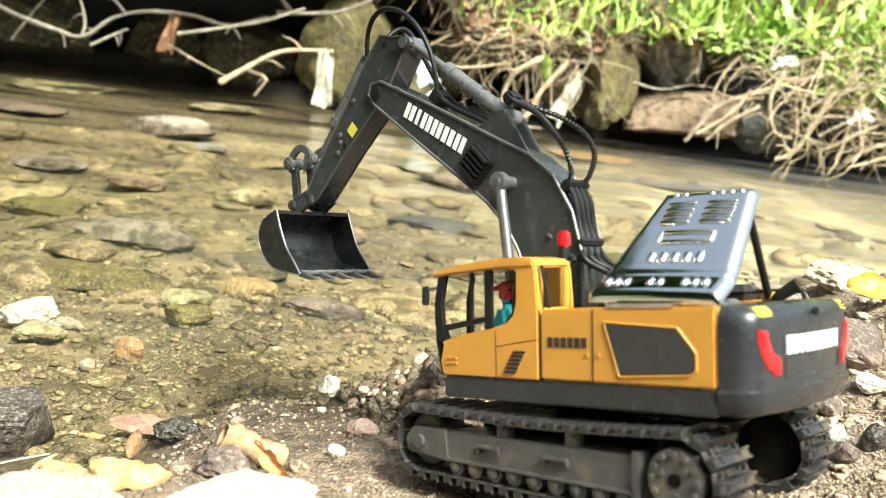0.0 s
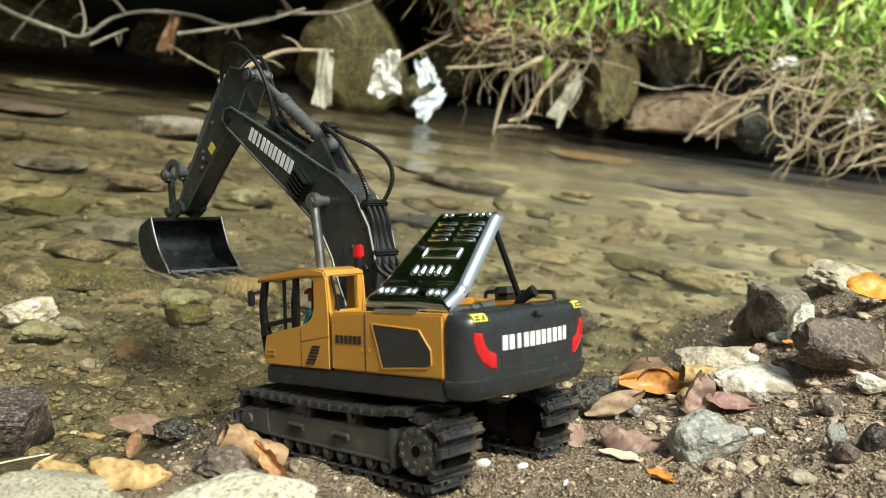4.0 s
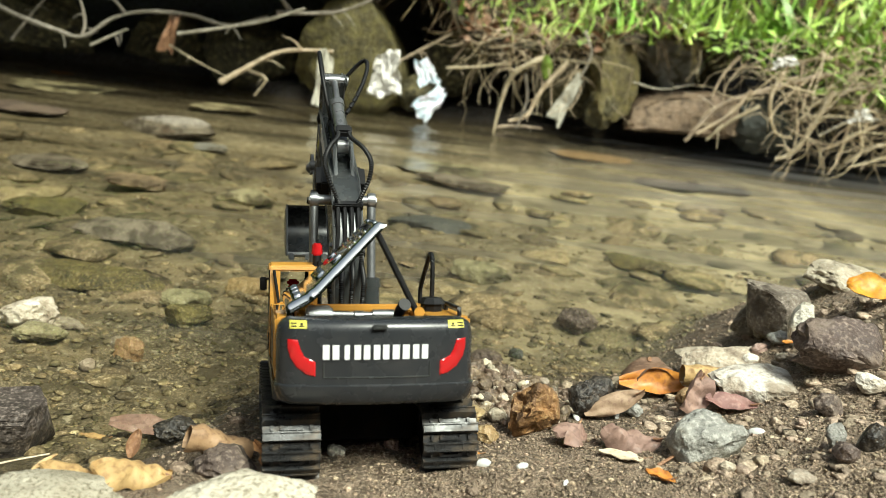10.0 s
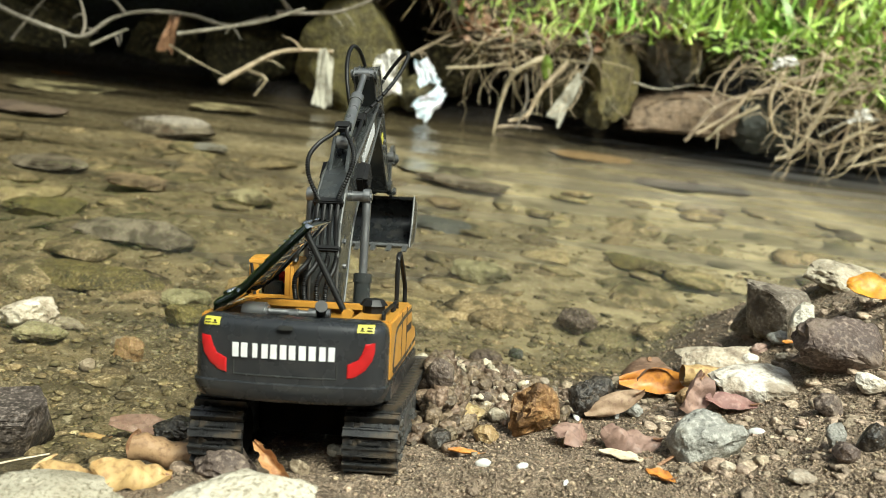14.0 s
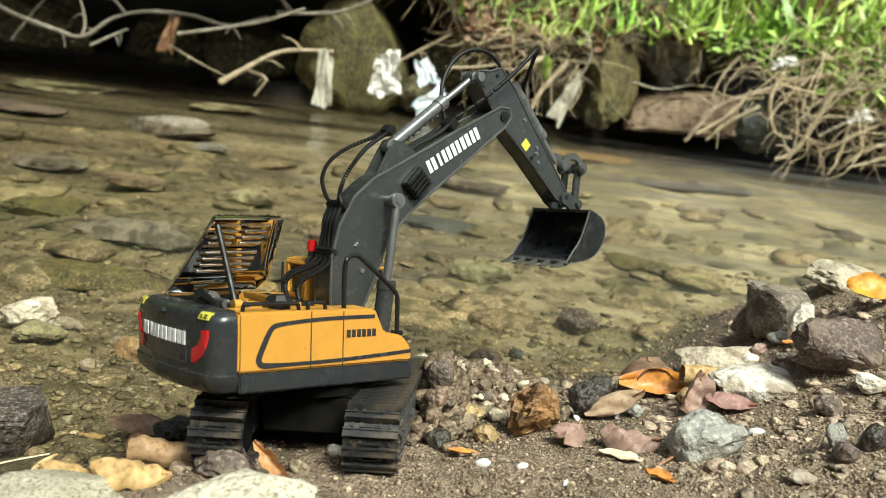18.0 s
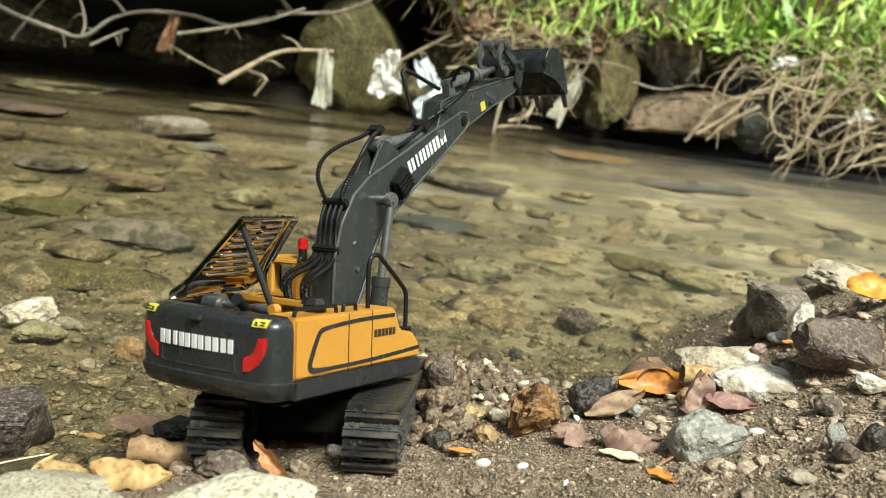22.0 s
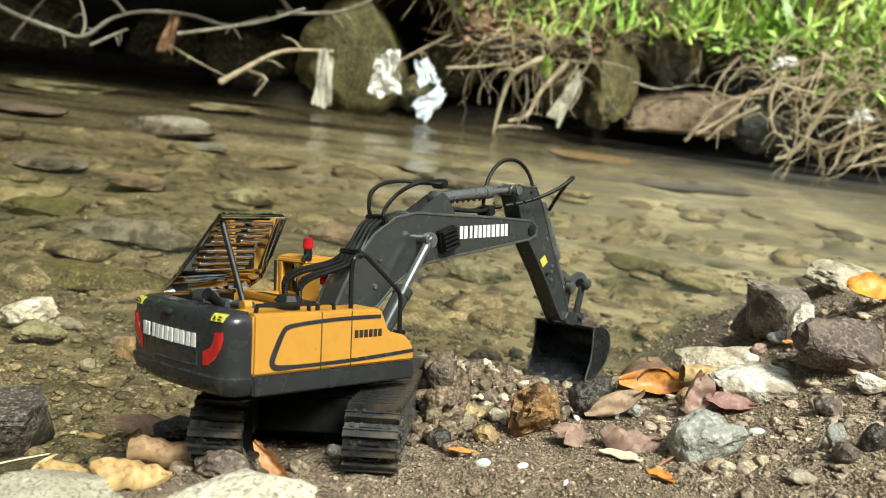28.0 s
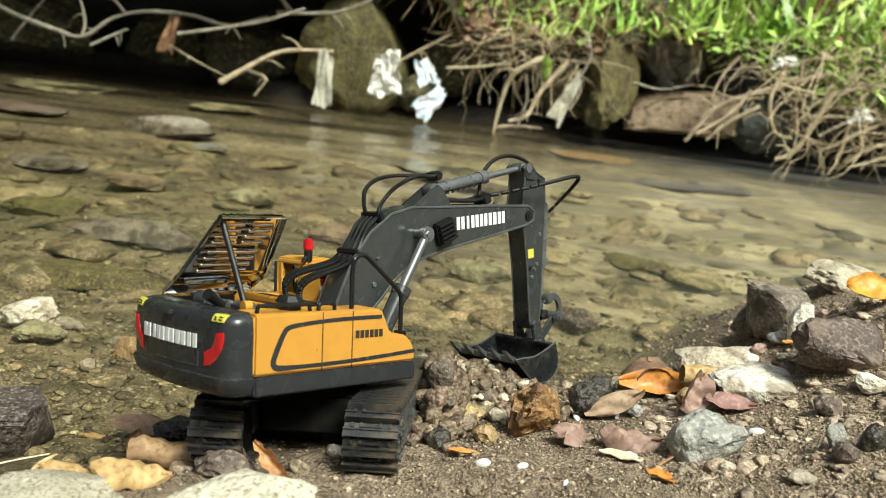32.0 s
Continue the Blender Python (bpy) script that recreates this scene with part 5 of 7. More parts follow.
M_ROOT_GREY = surface("grey_root_bark", (0.30, 0.27, 0.215), (0.19, 0.165, 0.125), 30, (0.42, 0.38, 0.32), 120, rough=0.75, bump=0.5, bscale=160, shift=0.25, bdist=0.003)
M_STRAND = surface("dry_root_strands", (0.56, 0.46, 0.31), (0.38, 0.30, 0.19), 30, rough=0.8, shift=0.45, island=True)
M_GRASS = surface("fresh_grass", (0.19, 0.37, 0.04), (0.52, 0.66, 0.17), 6, rough=0.45, shift=0.6, island=True)
M_STRAW = surface("dry_grass", (0.50, 0.40, 0.23), (0.34, 0.26, 0.14), 8, rough=0.7, shift=0.4, island=True)
M_STRAW_DARK = surface("dead_stems", (0.15, 0.105, 0.058), (0.085, 0.06, 0.034), 8, rough=0.75, shift=0.5, island=True)
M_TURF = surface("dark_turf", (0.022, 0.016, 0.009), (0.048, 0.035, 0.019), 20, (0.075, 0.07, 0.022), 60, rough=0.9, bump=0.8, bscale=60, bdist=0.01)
M_CLOTH = surface("grey_rag", (0.50, 0.48, 0.40), (0.38, 0.36, 0.29), 30, (0.24, 0.21, 0.15), 60, rough=0.85, bump=0.4, bscale=90)
M_FILM = surface("white_plastic_film", (0.72, 0.71, 0.68), (0.60, 0.58, 0.54), 30, (0.62, 0.58, 0.50), 50, rough=0.85)
M_FILM_BLUE = surface("pale_blue_plastic_film", (0.62, 0.78, 0.90), (0.88, 0.88, 0.90), 22, (0.70, 0.58, 0.70), 40, rough=0.6)
M_PETAL = surface("yellow_petal", (0.85, 0.60, 0.02), (0.75, 0.48, 0.02), 30, rough=0.6)


def leaf_material(name, a, b, c, rough=0.5):
    return surface(name, a, b, 55, c, 240, rough=rough, rough2=rough + 0.2, bump=0.5, bscale=160, bdist=0.002)


M_LEAF_TAN = leaf_material("tan_dry_leaf", (0.50, 0.345, 0.150), (0.40, 0.255, 0.105), (0.25, 0.145, 0.062))
M_LEAF_BROWN = leaf_material("brown_dry_leaf", (0.27, 0.145, 0.075), (0.18, 0.09, 0.05), (0.38, 0.23, 0.13))
M_LEAF_DARK = leaf_material("dark_brown_leaf", (0.16, 0.095, 0.058), (0.10, 0.058, 0.036), (0.24, 0.15, 0.095))
M_LEAF_ORANGE = leaf_material("orange_dry_leaf", (0.55, 0.235, 0.04), (0.44, 0.165, 0.03), (0.32, 0.12, 0.03), 0.4)
M_LEAF_PURPLE = leaf_material("purple_brown_leaf", (0.26, 0.135, 0.115), (0.17, 0.085, 0.075), (0.34, 0.21, 0.18))
M_LEAF_PALE = leaf_material("pale_bleached_leaf", (0.66, 0.57, 0.42), (0.52, 0.43, 0.30), (0.40, 0.30, 0.20))
M_LEAF_RUST = leaf_material("rust_dry_leaf", (0.46, 0.245, 0.10), (0.36, 0.175, 0.07), (0.24, 0.11, 0.05))
M_LEAF_TUBE = leaf_material("light_brown_dry_leaf", (0.40, 0.255, 0.135), (0.31, 0.19, 0.10), (0.20, 0.115, 0.06))
M_LEAF_BUFF = leaf_material("buff_dry_leaf", (0.42, 0.30, 0.20), (0.32, 0.215, 0.14), (0.24, 0.15, 0.10))
M_LEAF_PINK = leaf_material("pinkish_brown_leaf", (0.33, 0.215, 0.17), (0.24, 0.15, 0.12), (0.17, 0.105, 0.08))
M_LEAF_YELLOW = leaf_material("yellow_leaf", (0.62, 0.30, 0.03), (0.55, 0.25, 0.025), (0.40, 0.17, 0.03), 0.4)


def rock_bm(seed, sx, sy, sz, rough=0.22, cuts=5, sub=3, boxy=1.0):
    """A weathered stone resting on z = 0: noise-swollen ball with faces broken off it."""
    rng = random.Random(seed)
    bm = bmesh.new()
    bmesh.ops.create_icosphere(bm, subdivisions=sub, radius=1.0)
    off = Vector((rng.uniform(-50, 50), rng.uniform(-50, 50), rng.uniform(-50, 50)))
    planes = []
    for _ in range(cuts):
        n = Vector((rng.gauss(0, 1), rng.gauss(0, 1), rng.gauss(0, 0.8))).normalized()
        planes.append((n, rng.uniform(0.55, 0.85)))
    for v in bm.verts:
        c = v.co.copy()
        if boxy != 1.0:
            c = Vector([math.copysign(abs(q) ** boxy, q) for q in c])
        k = 1 + rough * noise.noise(c * 1.3 + off) + rough * 0.45 * noise.noise(c * 3.1 + off) + rough * 0.3 * noise.noise(c * 7.5 + off) + rough * 0.16 * noise.noise(c * 17 + off)
        c *= k
        for n, d in planes:
            e = c.dot(n) - d
            if e > 0:
                c -= n * (e * 0.82)
        v.co = c * (1 + 0.05 * noise.noise(c * 4.3 + off) + 0.035 * noise.noise(c * 11 + off) + 0.02 * noise.noise(c * 23 + off))
    lo = [min(v.co[i] for v in bm.verts) for i in range(3)]
    hi = [max(v.co[i] for v in bm.verts) for i in range(3)]
    for v in bm.verts:
        v.co = Vector(((v.co.x - (lo[0] + hi[0]) / 2) / (hi[0] - lo[0]) * sx, (v.co.y - (lo[1] + hi[1]) / 2) / (hi[1] - lo[1]) * sy, (v.co.z - lo[2]) / (hi[2] - lo[2]) * sz))
    return bm


ROCKS = [0]


def rock(x, y, w, h, mat, label, deep=None, turn=0.0, sink=0.22, rough=0.28, cuts=5, name="stone", group="", lean=0.0, z=None, boxy=1.0):
    """A stone w wide and h high at a spot of the ground, sunk a little into it."""
    ROCKS[0] += 1
    bm = rock_bm(ROCKS[0] * 7 + 3, w, deep or w * 0.8, h * (1 + sink), rough, max(0, cuts), 4 if w > 0.035 else 3, boxy)
    z0 = ground_z(x, y) if z is None else z
    return thing(name, bm, mat, pose(x, y, z0 - h * sink, lean, lean * 0.5, turn), label, "stone", group or ("rocks of the far bank" if name == "bank_rock" else "stones on the shore"), smooth=38)


def leaf_bm(length, width, curl=0.0, bend=0.0, ripple=0.15, seed=0, roll=0.0, torn=0.0, tips=False):
    """A dry leaf along x with a raised midrib; curl lifts its edges, bend its ends, roll makes a tube."""
    rng = random.Random(seed)
    nu, nv = 22, 9
    bm = bmesh.new()
    top = []
    off = Vector((seed * 3.1, 1.7, 0))
    for i in range(nu):
        u = i / (nu - 1)
        half = width / 2 * (math.sin(math.pi * min(1, u * 0.92 + 0.06)) ** 0.75)
        if torn:
            half *= 1 - torn * max(0, noise.noise(Vector((u * 7, seed, 0))))
        row = []
        for j in range(nv):
            v = (j / (nv - 1)) * 2 - 1
            x = (u - 0.5) * length
            if roll:
                a = v * roll
                y, z = math.sin(a) * width / 2 / max(roll, 0.5), (1 - math.cos(a)) * width / 2 / max(roll, 0.5)
                k = max(0.04, math.sin(math.pi * u)) ** 0.6 if tips else 0.8 + 0.2 * math.sin(math.pi * u)
                y, z = y * k, z * (k if tips else 1.0)
            else:
                y, z = v * half, curl * half * v * v
            z += bend * length * ((u - 0.5) ** 2 * 4 - 0.3)
            z += ripple * width * noise.noise(Vector((u * 4.5, v * 1.6, 0)) + off) + 0.02 * width * (abs(v) < 0.1)
            y += ripple * 0.5 * width * noise.noise(Vector((u * 3, v * 2, 5)) + off)
            row.append((x, y, z))
        top.append(row)
    t = 0.0006
    a = [[bm.verts.new(p) for p in r] for r in top]
    b = [[bm.verts.new((p[0], p[1], p[2] - t)) for p in r] for r in top]
    for i in range(nu - 1):
        for j in range(nv - 1):
            bm.faces.new((a[i][j], a[i + 1][j], a[i + 1][j + 1], a[i][j + 1]))
            bm.faces.new((b[i][j], b[i][j + 1], b[i + 1][j + 1], b[i + 1][j]))
    for i in range(nu - 1):
        bm.faces.new((a[i][0], b[i][0], b[i + 1][0], a[i + 1][0]))
        bm.faces.new((a[i][-1], a[i + 1][-1], b[i + 1][-1], b[i][-1]))
    for j in range(nv - 1):
        bm.faces.new((a[0][j], a[0][j + 1], b[0][j + 1], b[0][j]))
        bm.faces.new((a[-1][j], b[-1][j], b[-1][j + 1], a[-1][j + 1]))
    return bm


def leaf(x, y, length, width, mat, label, turn=0, tip=0, side=0, lift=0.003, z=None, stalk=True, **kw):
    ROCKS[0] += 1
    bm = leaf_bm(length, width, seed=ROCKS[0], **kw)
    z0 = (ground_z(x, y) if z is None else z) + lift
    ob = thing("dry_leaf", bm, mat, pose(x, y, z0, side, tip, turn), label, "leaf", "dry leaves on the shore", smooth=60)
    if stalk:
        part("stalk", sweep([(length * 0.36, 0, 0.001), (length * 0.45, 0, 0.002), (length * 0.52, length * 0.02, 0.003)], width * 0.02 + 0.0005, 8, 6, taper=(1.0, 0.6)), M_LEAF_BROWN, ob)
    return ob


def root(*pts, r=0.01, mat=None, label="pale twisted tree root hanging over the stream bank", taper=(1.0, 0.55)):
    """A root through a few points."""
    n = 10 * len(pts)
    pts = [Vector(p) for p in pts]
    pts = [p if k in (0, len(pts) - 1) else p + r * 1.5 * noise.noise_vector(p * 31) for k, p in enumerate(pts)]
    bm = sweep(pts, r, n, 8, taper=taper, wob=0.35)
    rng = random.Random(ROCKS[0])
    ROCKS[0] += 1
    ob = thing("tree_root", bm, mat or M_ROOT, Matrix(), label, "root", "roots on the far bank", smooth=60)
    line = curve_points(pts, n)
    for k in range(2):
        i = rng.randrange(n // 4, 3 * n // 4)
        p = line[i]
        d = Vector((rng.uniform(-1, 1), rng.uniform(-0.6, 0.2), rng.uniform(-1, 0.3))).normalized() * r * rng.uniform(5, 12)
        part("rootlet", sweep([p, p + d * 0.5 + Vector((0, 0, r)), p + d], r * 0.35, 9, 6, taper=(1.0, 0.4)), mat or M_ROOT, ob)
    return ob


def join_many(name, bases, places, mat, label, category, smooth=True):
    """One mesh of many small alike pieces: places are (which base, 4x4 matrix)."""
    vs, fs, n = [], [], 0
    for b, m in places:
        v, f = bases[b]
        m = np.array(m)
        vs.append(v @ m[:3, :3].T + m[:3, 3])
        fs.append(f + n)
        n += len(v)
    me = bpy.data.meshes.new(name)
    V, F = np.concatenate(vs), np.concatenate(fs)
    me.vertices.add(len(V))
    me.vertices.foreach_set("co", V.astype(np.float32).ravel())
    k = F.shape[1]
    me.loops.add(F.size)
    me.loops.foreach_set("vertex_index", F.astype(np.int32).ravel())
    me.polygons.add(len(F))
    me.polygons.foreach_set("loop_start", np.arange(0, F.size, k, dtype=np.int32))
    me.polygons.foreach_set("use_smooth", [smooth] * len(F))
    me.update(calc_edges=True)
    me.materials.append(mat)
    return tagged(new(name, me), label, category, kind="stuff")


def base_of(bm):
    bmesh.ops.triangulate(bm, faces=bm.faces)
    bm.verts.index_update()
    v = np.array([q.co[:] for q in bm.verts])
    f = np.array([[q.index for q in face.verts] for face in bm.faces])
    bm.free()
    return v, f


SMALL = [base_of(rock_bm(900 + k, 1, 1, 1, 0.35, 7, 1)) for k in range(8)]
MEDIUM = [base_of(rock_bm(950 + k, 1, 1, 1, 0.3, 8, 2)) for k in range(8)]
CLOD = [base_of(rock_bm(990 + k, 1, 1, 1, 0.9, 9, 2, 0.8)) for k in range(8)]


# ---- the shore and the far bank, one by one
rock(0.332, 0.834, 0.0744, 0.0447, M_GREYBROWN, "grey-brown limestone boulder on the shore", cuts=7, rough=0.35, boxy=0.8)
rock(0.403, 0.887, 0.0834, 0.0222, M_PALE, "pale flat limestone slab beside the boulders")
rock(0.323, 0.863, 0.0545, 0.0334, M_GREYBROWN, "dark wet stone at the water edge")
rock(0.332, 0.787, 0.0256, 0.0379, M_WHITE_STONE, "whitish upright stone between darker boulders")
rock(0.330, 0.703, 0.0758, 0.0406, M_BROWN_STONE, "large purple-brown boulder on the mud", rough=0.3, cuts=5)
rock(0.265, 0.794, 0.0721, 0.0268, M_PALE, "beige flat stone half buried in mud", cuts=3, boxy=0.6)
rock(0.275, 0.717, 0.0858, 0.0223, M_WHITE_STONE, "bright white limestone slab lying flat", rough=0.15, cuts=3, boxy=0.6)
rock(0.193, 0.573, 0.0543, 0.0306, M_GREY_STONE, "grey angular stone on the muddy shore", cuts=9, turn=20, boxy=0.75)
leaf(0.108, 0.596, 0.0319, 0.0261, M_LEAF_PINK, "flat pinkish leaf pressed into the mud", turn=60, side=14, curl=-0.4, ripple=0.2, lift=0.008)
rock(0.134, 0.688, 0.0359, 0.0286, M_DARK_STONE, "black wet stone beside a shell", cuts=3)
rock(0.083, 0.634, 0.0459, 0.0434, M_RUST_STONE, "rusty brown jagged stone with sharp ridges", cuts=18, rough=0.6, turn=35)
rock(0.034, 0.641, 0.0278, 0.0148, M_OCHRE_STONE, "smooth wet ochre stone beside the mud heap", cuts=2)
rock(0.048, 0.607, 0.0199, 0.0116, M_OCHRE_STONE, "small orange-ochre pebble at the mud heap", cuts=2)
rock(0.012, 0.578, 0.0198, 0.0127, M_DARK_STONE, "black wet pebble at the mud heap")
rock(0.010, 0.639, 0.0208, 0.0226, M_BROWN_STONE, "brown stone in the mud heap")
rock(0.059, 0.655, 0.0169, 0.0107, M_PALE, "pale pebble beside the jagged stone", cuts=2)
rock(-0.007, 0.864, 0.0197, 0.0197, M_WHITE_STONE, "small white stone at the top of the mud heap", cuts=3)
rock(0.296, 0.622, 0.0223, 0.0157, M_BROWN_STONE, "purple-grey stone in the mound")
rock(0.274, 0.554, 0.0142, 0.0187, M_GREY_STONE, "small bluish grey stone on the mud")
rock(0.270, 0.527, 0.0178, 0.0121, M_BROWN_STONE, "dark brown stone on the mud")
rock(0.236, 0.506, 0.0180, 0.0069, M_PALE, "low pale pebble on the mud", cuts=2)
rock(0.200, 0.531, 0.0123, 0.0058, M_PALE, "small pale pebble on the mud", cuts=2)
rock(0.289, 0.537, 0.0181, 0.0181, M_DARK_STONE, "dark muddy stone at the edge of the mound")
rock(0.339, 0.657, 0.0260, 0.0130, M_WHITE_STONE, "white limestone chip beside the boulder")
rock(0.174, 1.054, 0.0518, 0.0313, M_BROWN_STONE, "wet purple-brown stone standing in the stream", cuts=3)
rock(0.312, 0.859, 0.0135, 0.0113, M_PINK_STONE, "small pinkish pebble on the shore", cuts=1)
rock(0.321, 0.846, 0.0177, 0.0088, M_PALE, "small pale pebble on the shore", cuts=1)
rock(0.322, 0.799, 0.0250, 0.0125, M_GREY_STONE, "dark grey oval pebble on the shore", cuts=1)
rock(0.304, 0.799, 0.0157, 0.0115, M_PINK_STONE, "small pinkish pebble on the shore", cuts=1)
rock(0.294, 0.788, 0.0177, 0.0104, M_WHITE_STONE, "small white pebble on the shore", cuts=1)
rock(0.305, 0.746, 0.0128, 0.0088, M_PALE, "small pale pebble on the shore", cuts=1)
rock(0.315, 0.731, 0.0125, 0.0077, M_PALE, "small pale pebble on the shore", cuts=1)
rock(0.244, 0.757, 0.0390, 0.0170, M_PALE, "tan stone beneath the dry leaves", cuts=2)
rock(0.220, 0.713, 0.0191, 0.0153, M_OCHRE_STONE, "tan pebble among the leaves", cuts=2)
rock(0.170, 0.681, 0.0165, 0.0119, M_GREY_STONE, "grey pebble under the leaf edge", cuts=2)
rock(0.158, 0.773, 0.0258, 0.0155, M_DARK_STONE, "dark wet stone at the water edge")
rock(0.060, 0.906, 0.0369, 0.0167, M_BROWN_STONE, "low wet stone breaking the water surface", cuts=3)
rock(0.094, 0.934, 0.0161, 0.0099, M_TEAL_STONE, "small blue-grey pebble on the shore", cuts=2)
rock(-0.316, 0.612, 0.0760, 0.0440, M_ROCK_DARK, "dark angular rock with a brown top in shallow water", cuts=3, rough=0.16, boxy=0.30, turn=24)
rock(-0.198, 0.434, 0.0802, 0.0148, M_SPECKLED, "speckled grey-beige boulder resting on the shore", cuts=3, rough=0.22)
rock(-0.091, 0.426, 0.0781, 0.0168, M_SPECKLED_WHITE, "rough whitish speckled boulder beside the dry leaves", cuts=4, rough=0.22)
rock(-0.120, 0.513, 0.0417, 0.0184, M_BROWN_STONE, "brown-grey muddy stone behind the white boulder", cuts=3)
rock(-0.411, 0.862, 0.0588, 0.0305, M_WHITE_STONE, "pale smooth stone rising from the stream", cuts=2)
rock(-0.377, 0.869, 0.0367, 0.0115, M_PALE, "low pale stone at the water surface", cuts=2)
rock(-0.292, 0.815, 0.0296, 0.0230, M_OCHRE_STONE, "yellowish stone under shallow water", cuts=2)
rock(-0.618, 1.930, 0.2150, 0.0420, M_GREYBROWN, "pale grey rock breaking the stream surface", deep=0.09, cuts=4, turn=-6)
rock(-0.500, 1.830, 0.0857, 0.0150, M_GREY_STONE, "low grey stone at the water surface", cuts=3)
rock(0.023, 0.440, 0.0365, 0.0079, M_PALE, "tan pitted stone half sunk in mud", cuts=3)
rock(-0.185, 0.629, 0.0388, 0.0172, M_DARK_STONE, "glossy wet dark lump at the water edge", rough=0.4, cuts=3)
rock(-0.082, 0.715, 0.0203, 0.0213, M_WHITE_STONE, "small white stone in shallow water", cuts=3)
rock(-0.054, 0.540, 0.0127, 0.0075, M_WHITE_STONE, "small white pebble on the mud", cuts=2)
rock(-0.019, 0.562, 0.0108, 0.0085, M_PINK_STONE, "small pinkish pebble on the mud", cuts=2)
rock(-0.042, 0.593, 0.0242, 0.0105, M_PINK_STONE, "reddish wet pebble on the shore", cuts=3)
rock(-0.321, 0.784, 0.0160, 0.0117, M_PALE, "pale pebble under shallow water", cuts=2)
for x, y, w, deep, h, mat, label, turn in (
    (-0.416, 1.187, 0.170, 0.090, 0.026, M_GREYBROWN, "long flat brown slab under the water", -4),
    (-0.024, 1.870, 0.175, 0.120, 0.034, M_OLIVE_PALE, "pale olive stone just under the surface", -12),
    (0.020, 1.760, 0.200, 0.080, 0.020, M_GREYBROWN, "low brown slab under the water", -16),
    (0.056, 1.218, 0.090, 0.062, 0.022, M_OLIVE_PALE, "smooth greenish stone under the water", 5),
    (-0.026, 1.433, 0.140, 0.060, 0.020, M_TEAL_STONE, "dark blue-green slab under the water", -6),
    (-0.415, 1.022, 0.185, 0.072, 0.020, M_OLIVE_STONE, "long olive slab under shallow water", -5),
    (-0.969, 2.005, 0.190, 0.120, 0.034, M_BROWN_STONE, "dark slab near the far bank", -8),
    (-1.008, 2.300, 0.270, 0.140, 0.022, M_OLIVE_PALE, "pale olive slab under the far water", 0),
    (-0.581, 2.260, 0.180, 0.110, 0.022, M_OLIVE_PALE, "pale greenish slab under the far water", -10),
    (-0.333, 1.454, 0.095, 0.070, 0.024, M_OLIVE_PALE, "pale stone under the water", 10),
    (0.334, 2.240, 0.210, 0.120, 0.006, M_OCHRE_STONE, "orange-brown stone under the far water", -6),
    (-0.224, 1.035, 0.062, 0.040, 0.020, M_OCHRE_STONE, "yellow-ochre stone under shallow water", 0),
    (-0.130, 1.012, 0.100, 0.048, 0.016, M_GREYBROWN, "brown slab under shallow water", -8),
    (-0.264, 0.917, 0.052, 0.040, 0.022, M_OLIVE_STONE, "dark angular stone under shallow water", 20),
    (-0.385, 0.825, 0.052, 0.036, 0.014, M_OLIVE_PALE, "pale yellow stone in the shallows", -10),
    (-0.305, 0.836, 0.038, 0.020, 0.014, M_PALE, "elongated pale pebble in the shallows", -40),
    (-0.287, 0.982, 0.060, 0.044, 0.018, M_OLIVE_PALE, "yellowish flat stone under shallow water", 15),
    (0.510, 1.812, 0.110, 0.070, 0.022, M_PALE, "pale stone under the far shallows", 8),
    (0.479, 2.005, 0.150, 0.070, 0.020, M_GREYBROWN, "dark slab under the far shallows", -12),
    (0.595, 2.012, 0.150, 0.070, 0.020, M_GREYBROWN, "dark flat stone under the far shallows", -5),
    (-0.158, 1.319, 0.090, 0.062, 0.020, M_TAN_STONE, "tan stone under the water", 0),
    (0.305, 1.365, 0.105, 0.060, 0.016, M_OLIVE_STONE, "mossy flat stone under the water", -14),
    (-0.720, 1.560, 0.160, 0.090, 0.024, M_GREYBROWN, "brown slab in the stream", -10),
    (-0.600, 1.300, 0.120, 0.080, 0.024, M_OLIVE_STONE, "olive stone in the stream", 12),
    (-0.520, 1.480, 0.100, 0.070, 0.022, M_TAN_STONE, "tan stone on the stream bed", 0),
):
    h = min(h, 0.015) if y > 1.5 else h
    rock(x, y, w, h, mat, label, deep=deep, turn=turn, cuts=4, boxy=0.75, rough=0.2, sink=0.1, group="stones of the stream bed")
leaf(-0.202, 0.476, 0.0470, 0.0250, M_LEAF_TAN, "long tan folded dry leaf on the shore stones", turn=-14, tip=3, side=176, roll=1.3, tips=True, bend=0.06, ripple=0.22, z=0.053)
leaf(-0.169, 0.479, 0.0480, 0.0300, M_LEAF_TAN, "folded tan dry leaf on the shore stones", turn=3, tip=2, side=190, roll=1.25, tips=True, bend=0.05, ripple=0.24, z=0.058)
leaf(-0.226, 0.489, 0.0180, 0.0040, M_LEAF_TAN, "thin curled leaf tip at the shore stones", turn=50, tip=-20, curl=0.6, ripple=0.1, z=0.048, stalk=False)
leaf(-0.087, 0.500, 0.0430, 0.0100, M_LEAF_RUST, "torn orange-brown leaf propped upright on a boulder", turn=-32, tip=30, side=50, curl=1.1, torn=0.9, ripple=0.22, z=0.058)
leaf(-0.209, 0.599, 0.0219, 0.0101, M_LEAF_BROWN, "small brown pointed leaf standing upright", turn=70, tip=-60, side=20, curl=0.8, lift=0.014)
leaf(-0.218, 0.654, 0.0611, 0.0181, M_LEAF_PINK, "pinkish brown wet leaf lying at the water edge", turn=5, curl=0.1, side=30, lift=0.016, ripple=0.25)
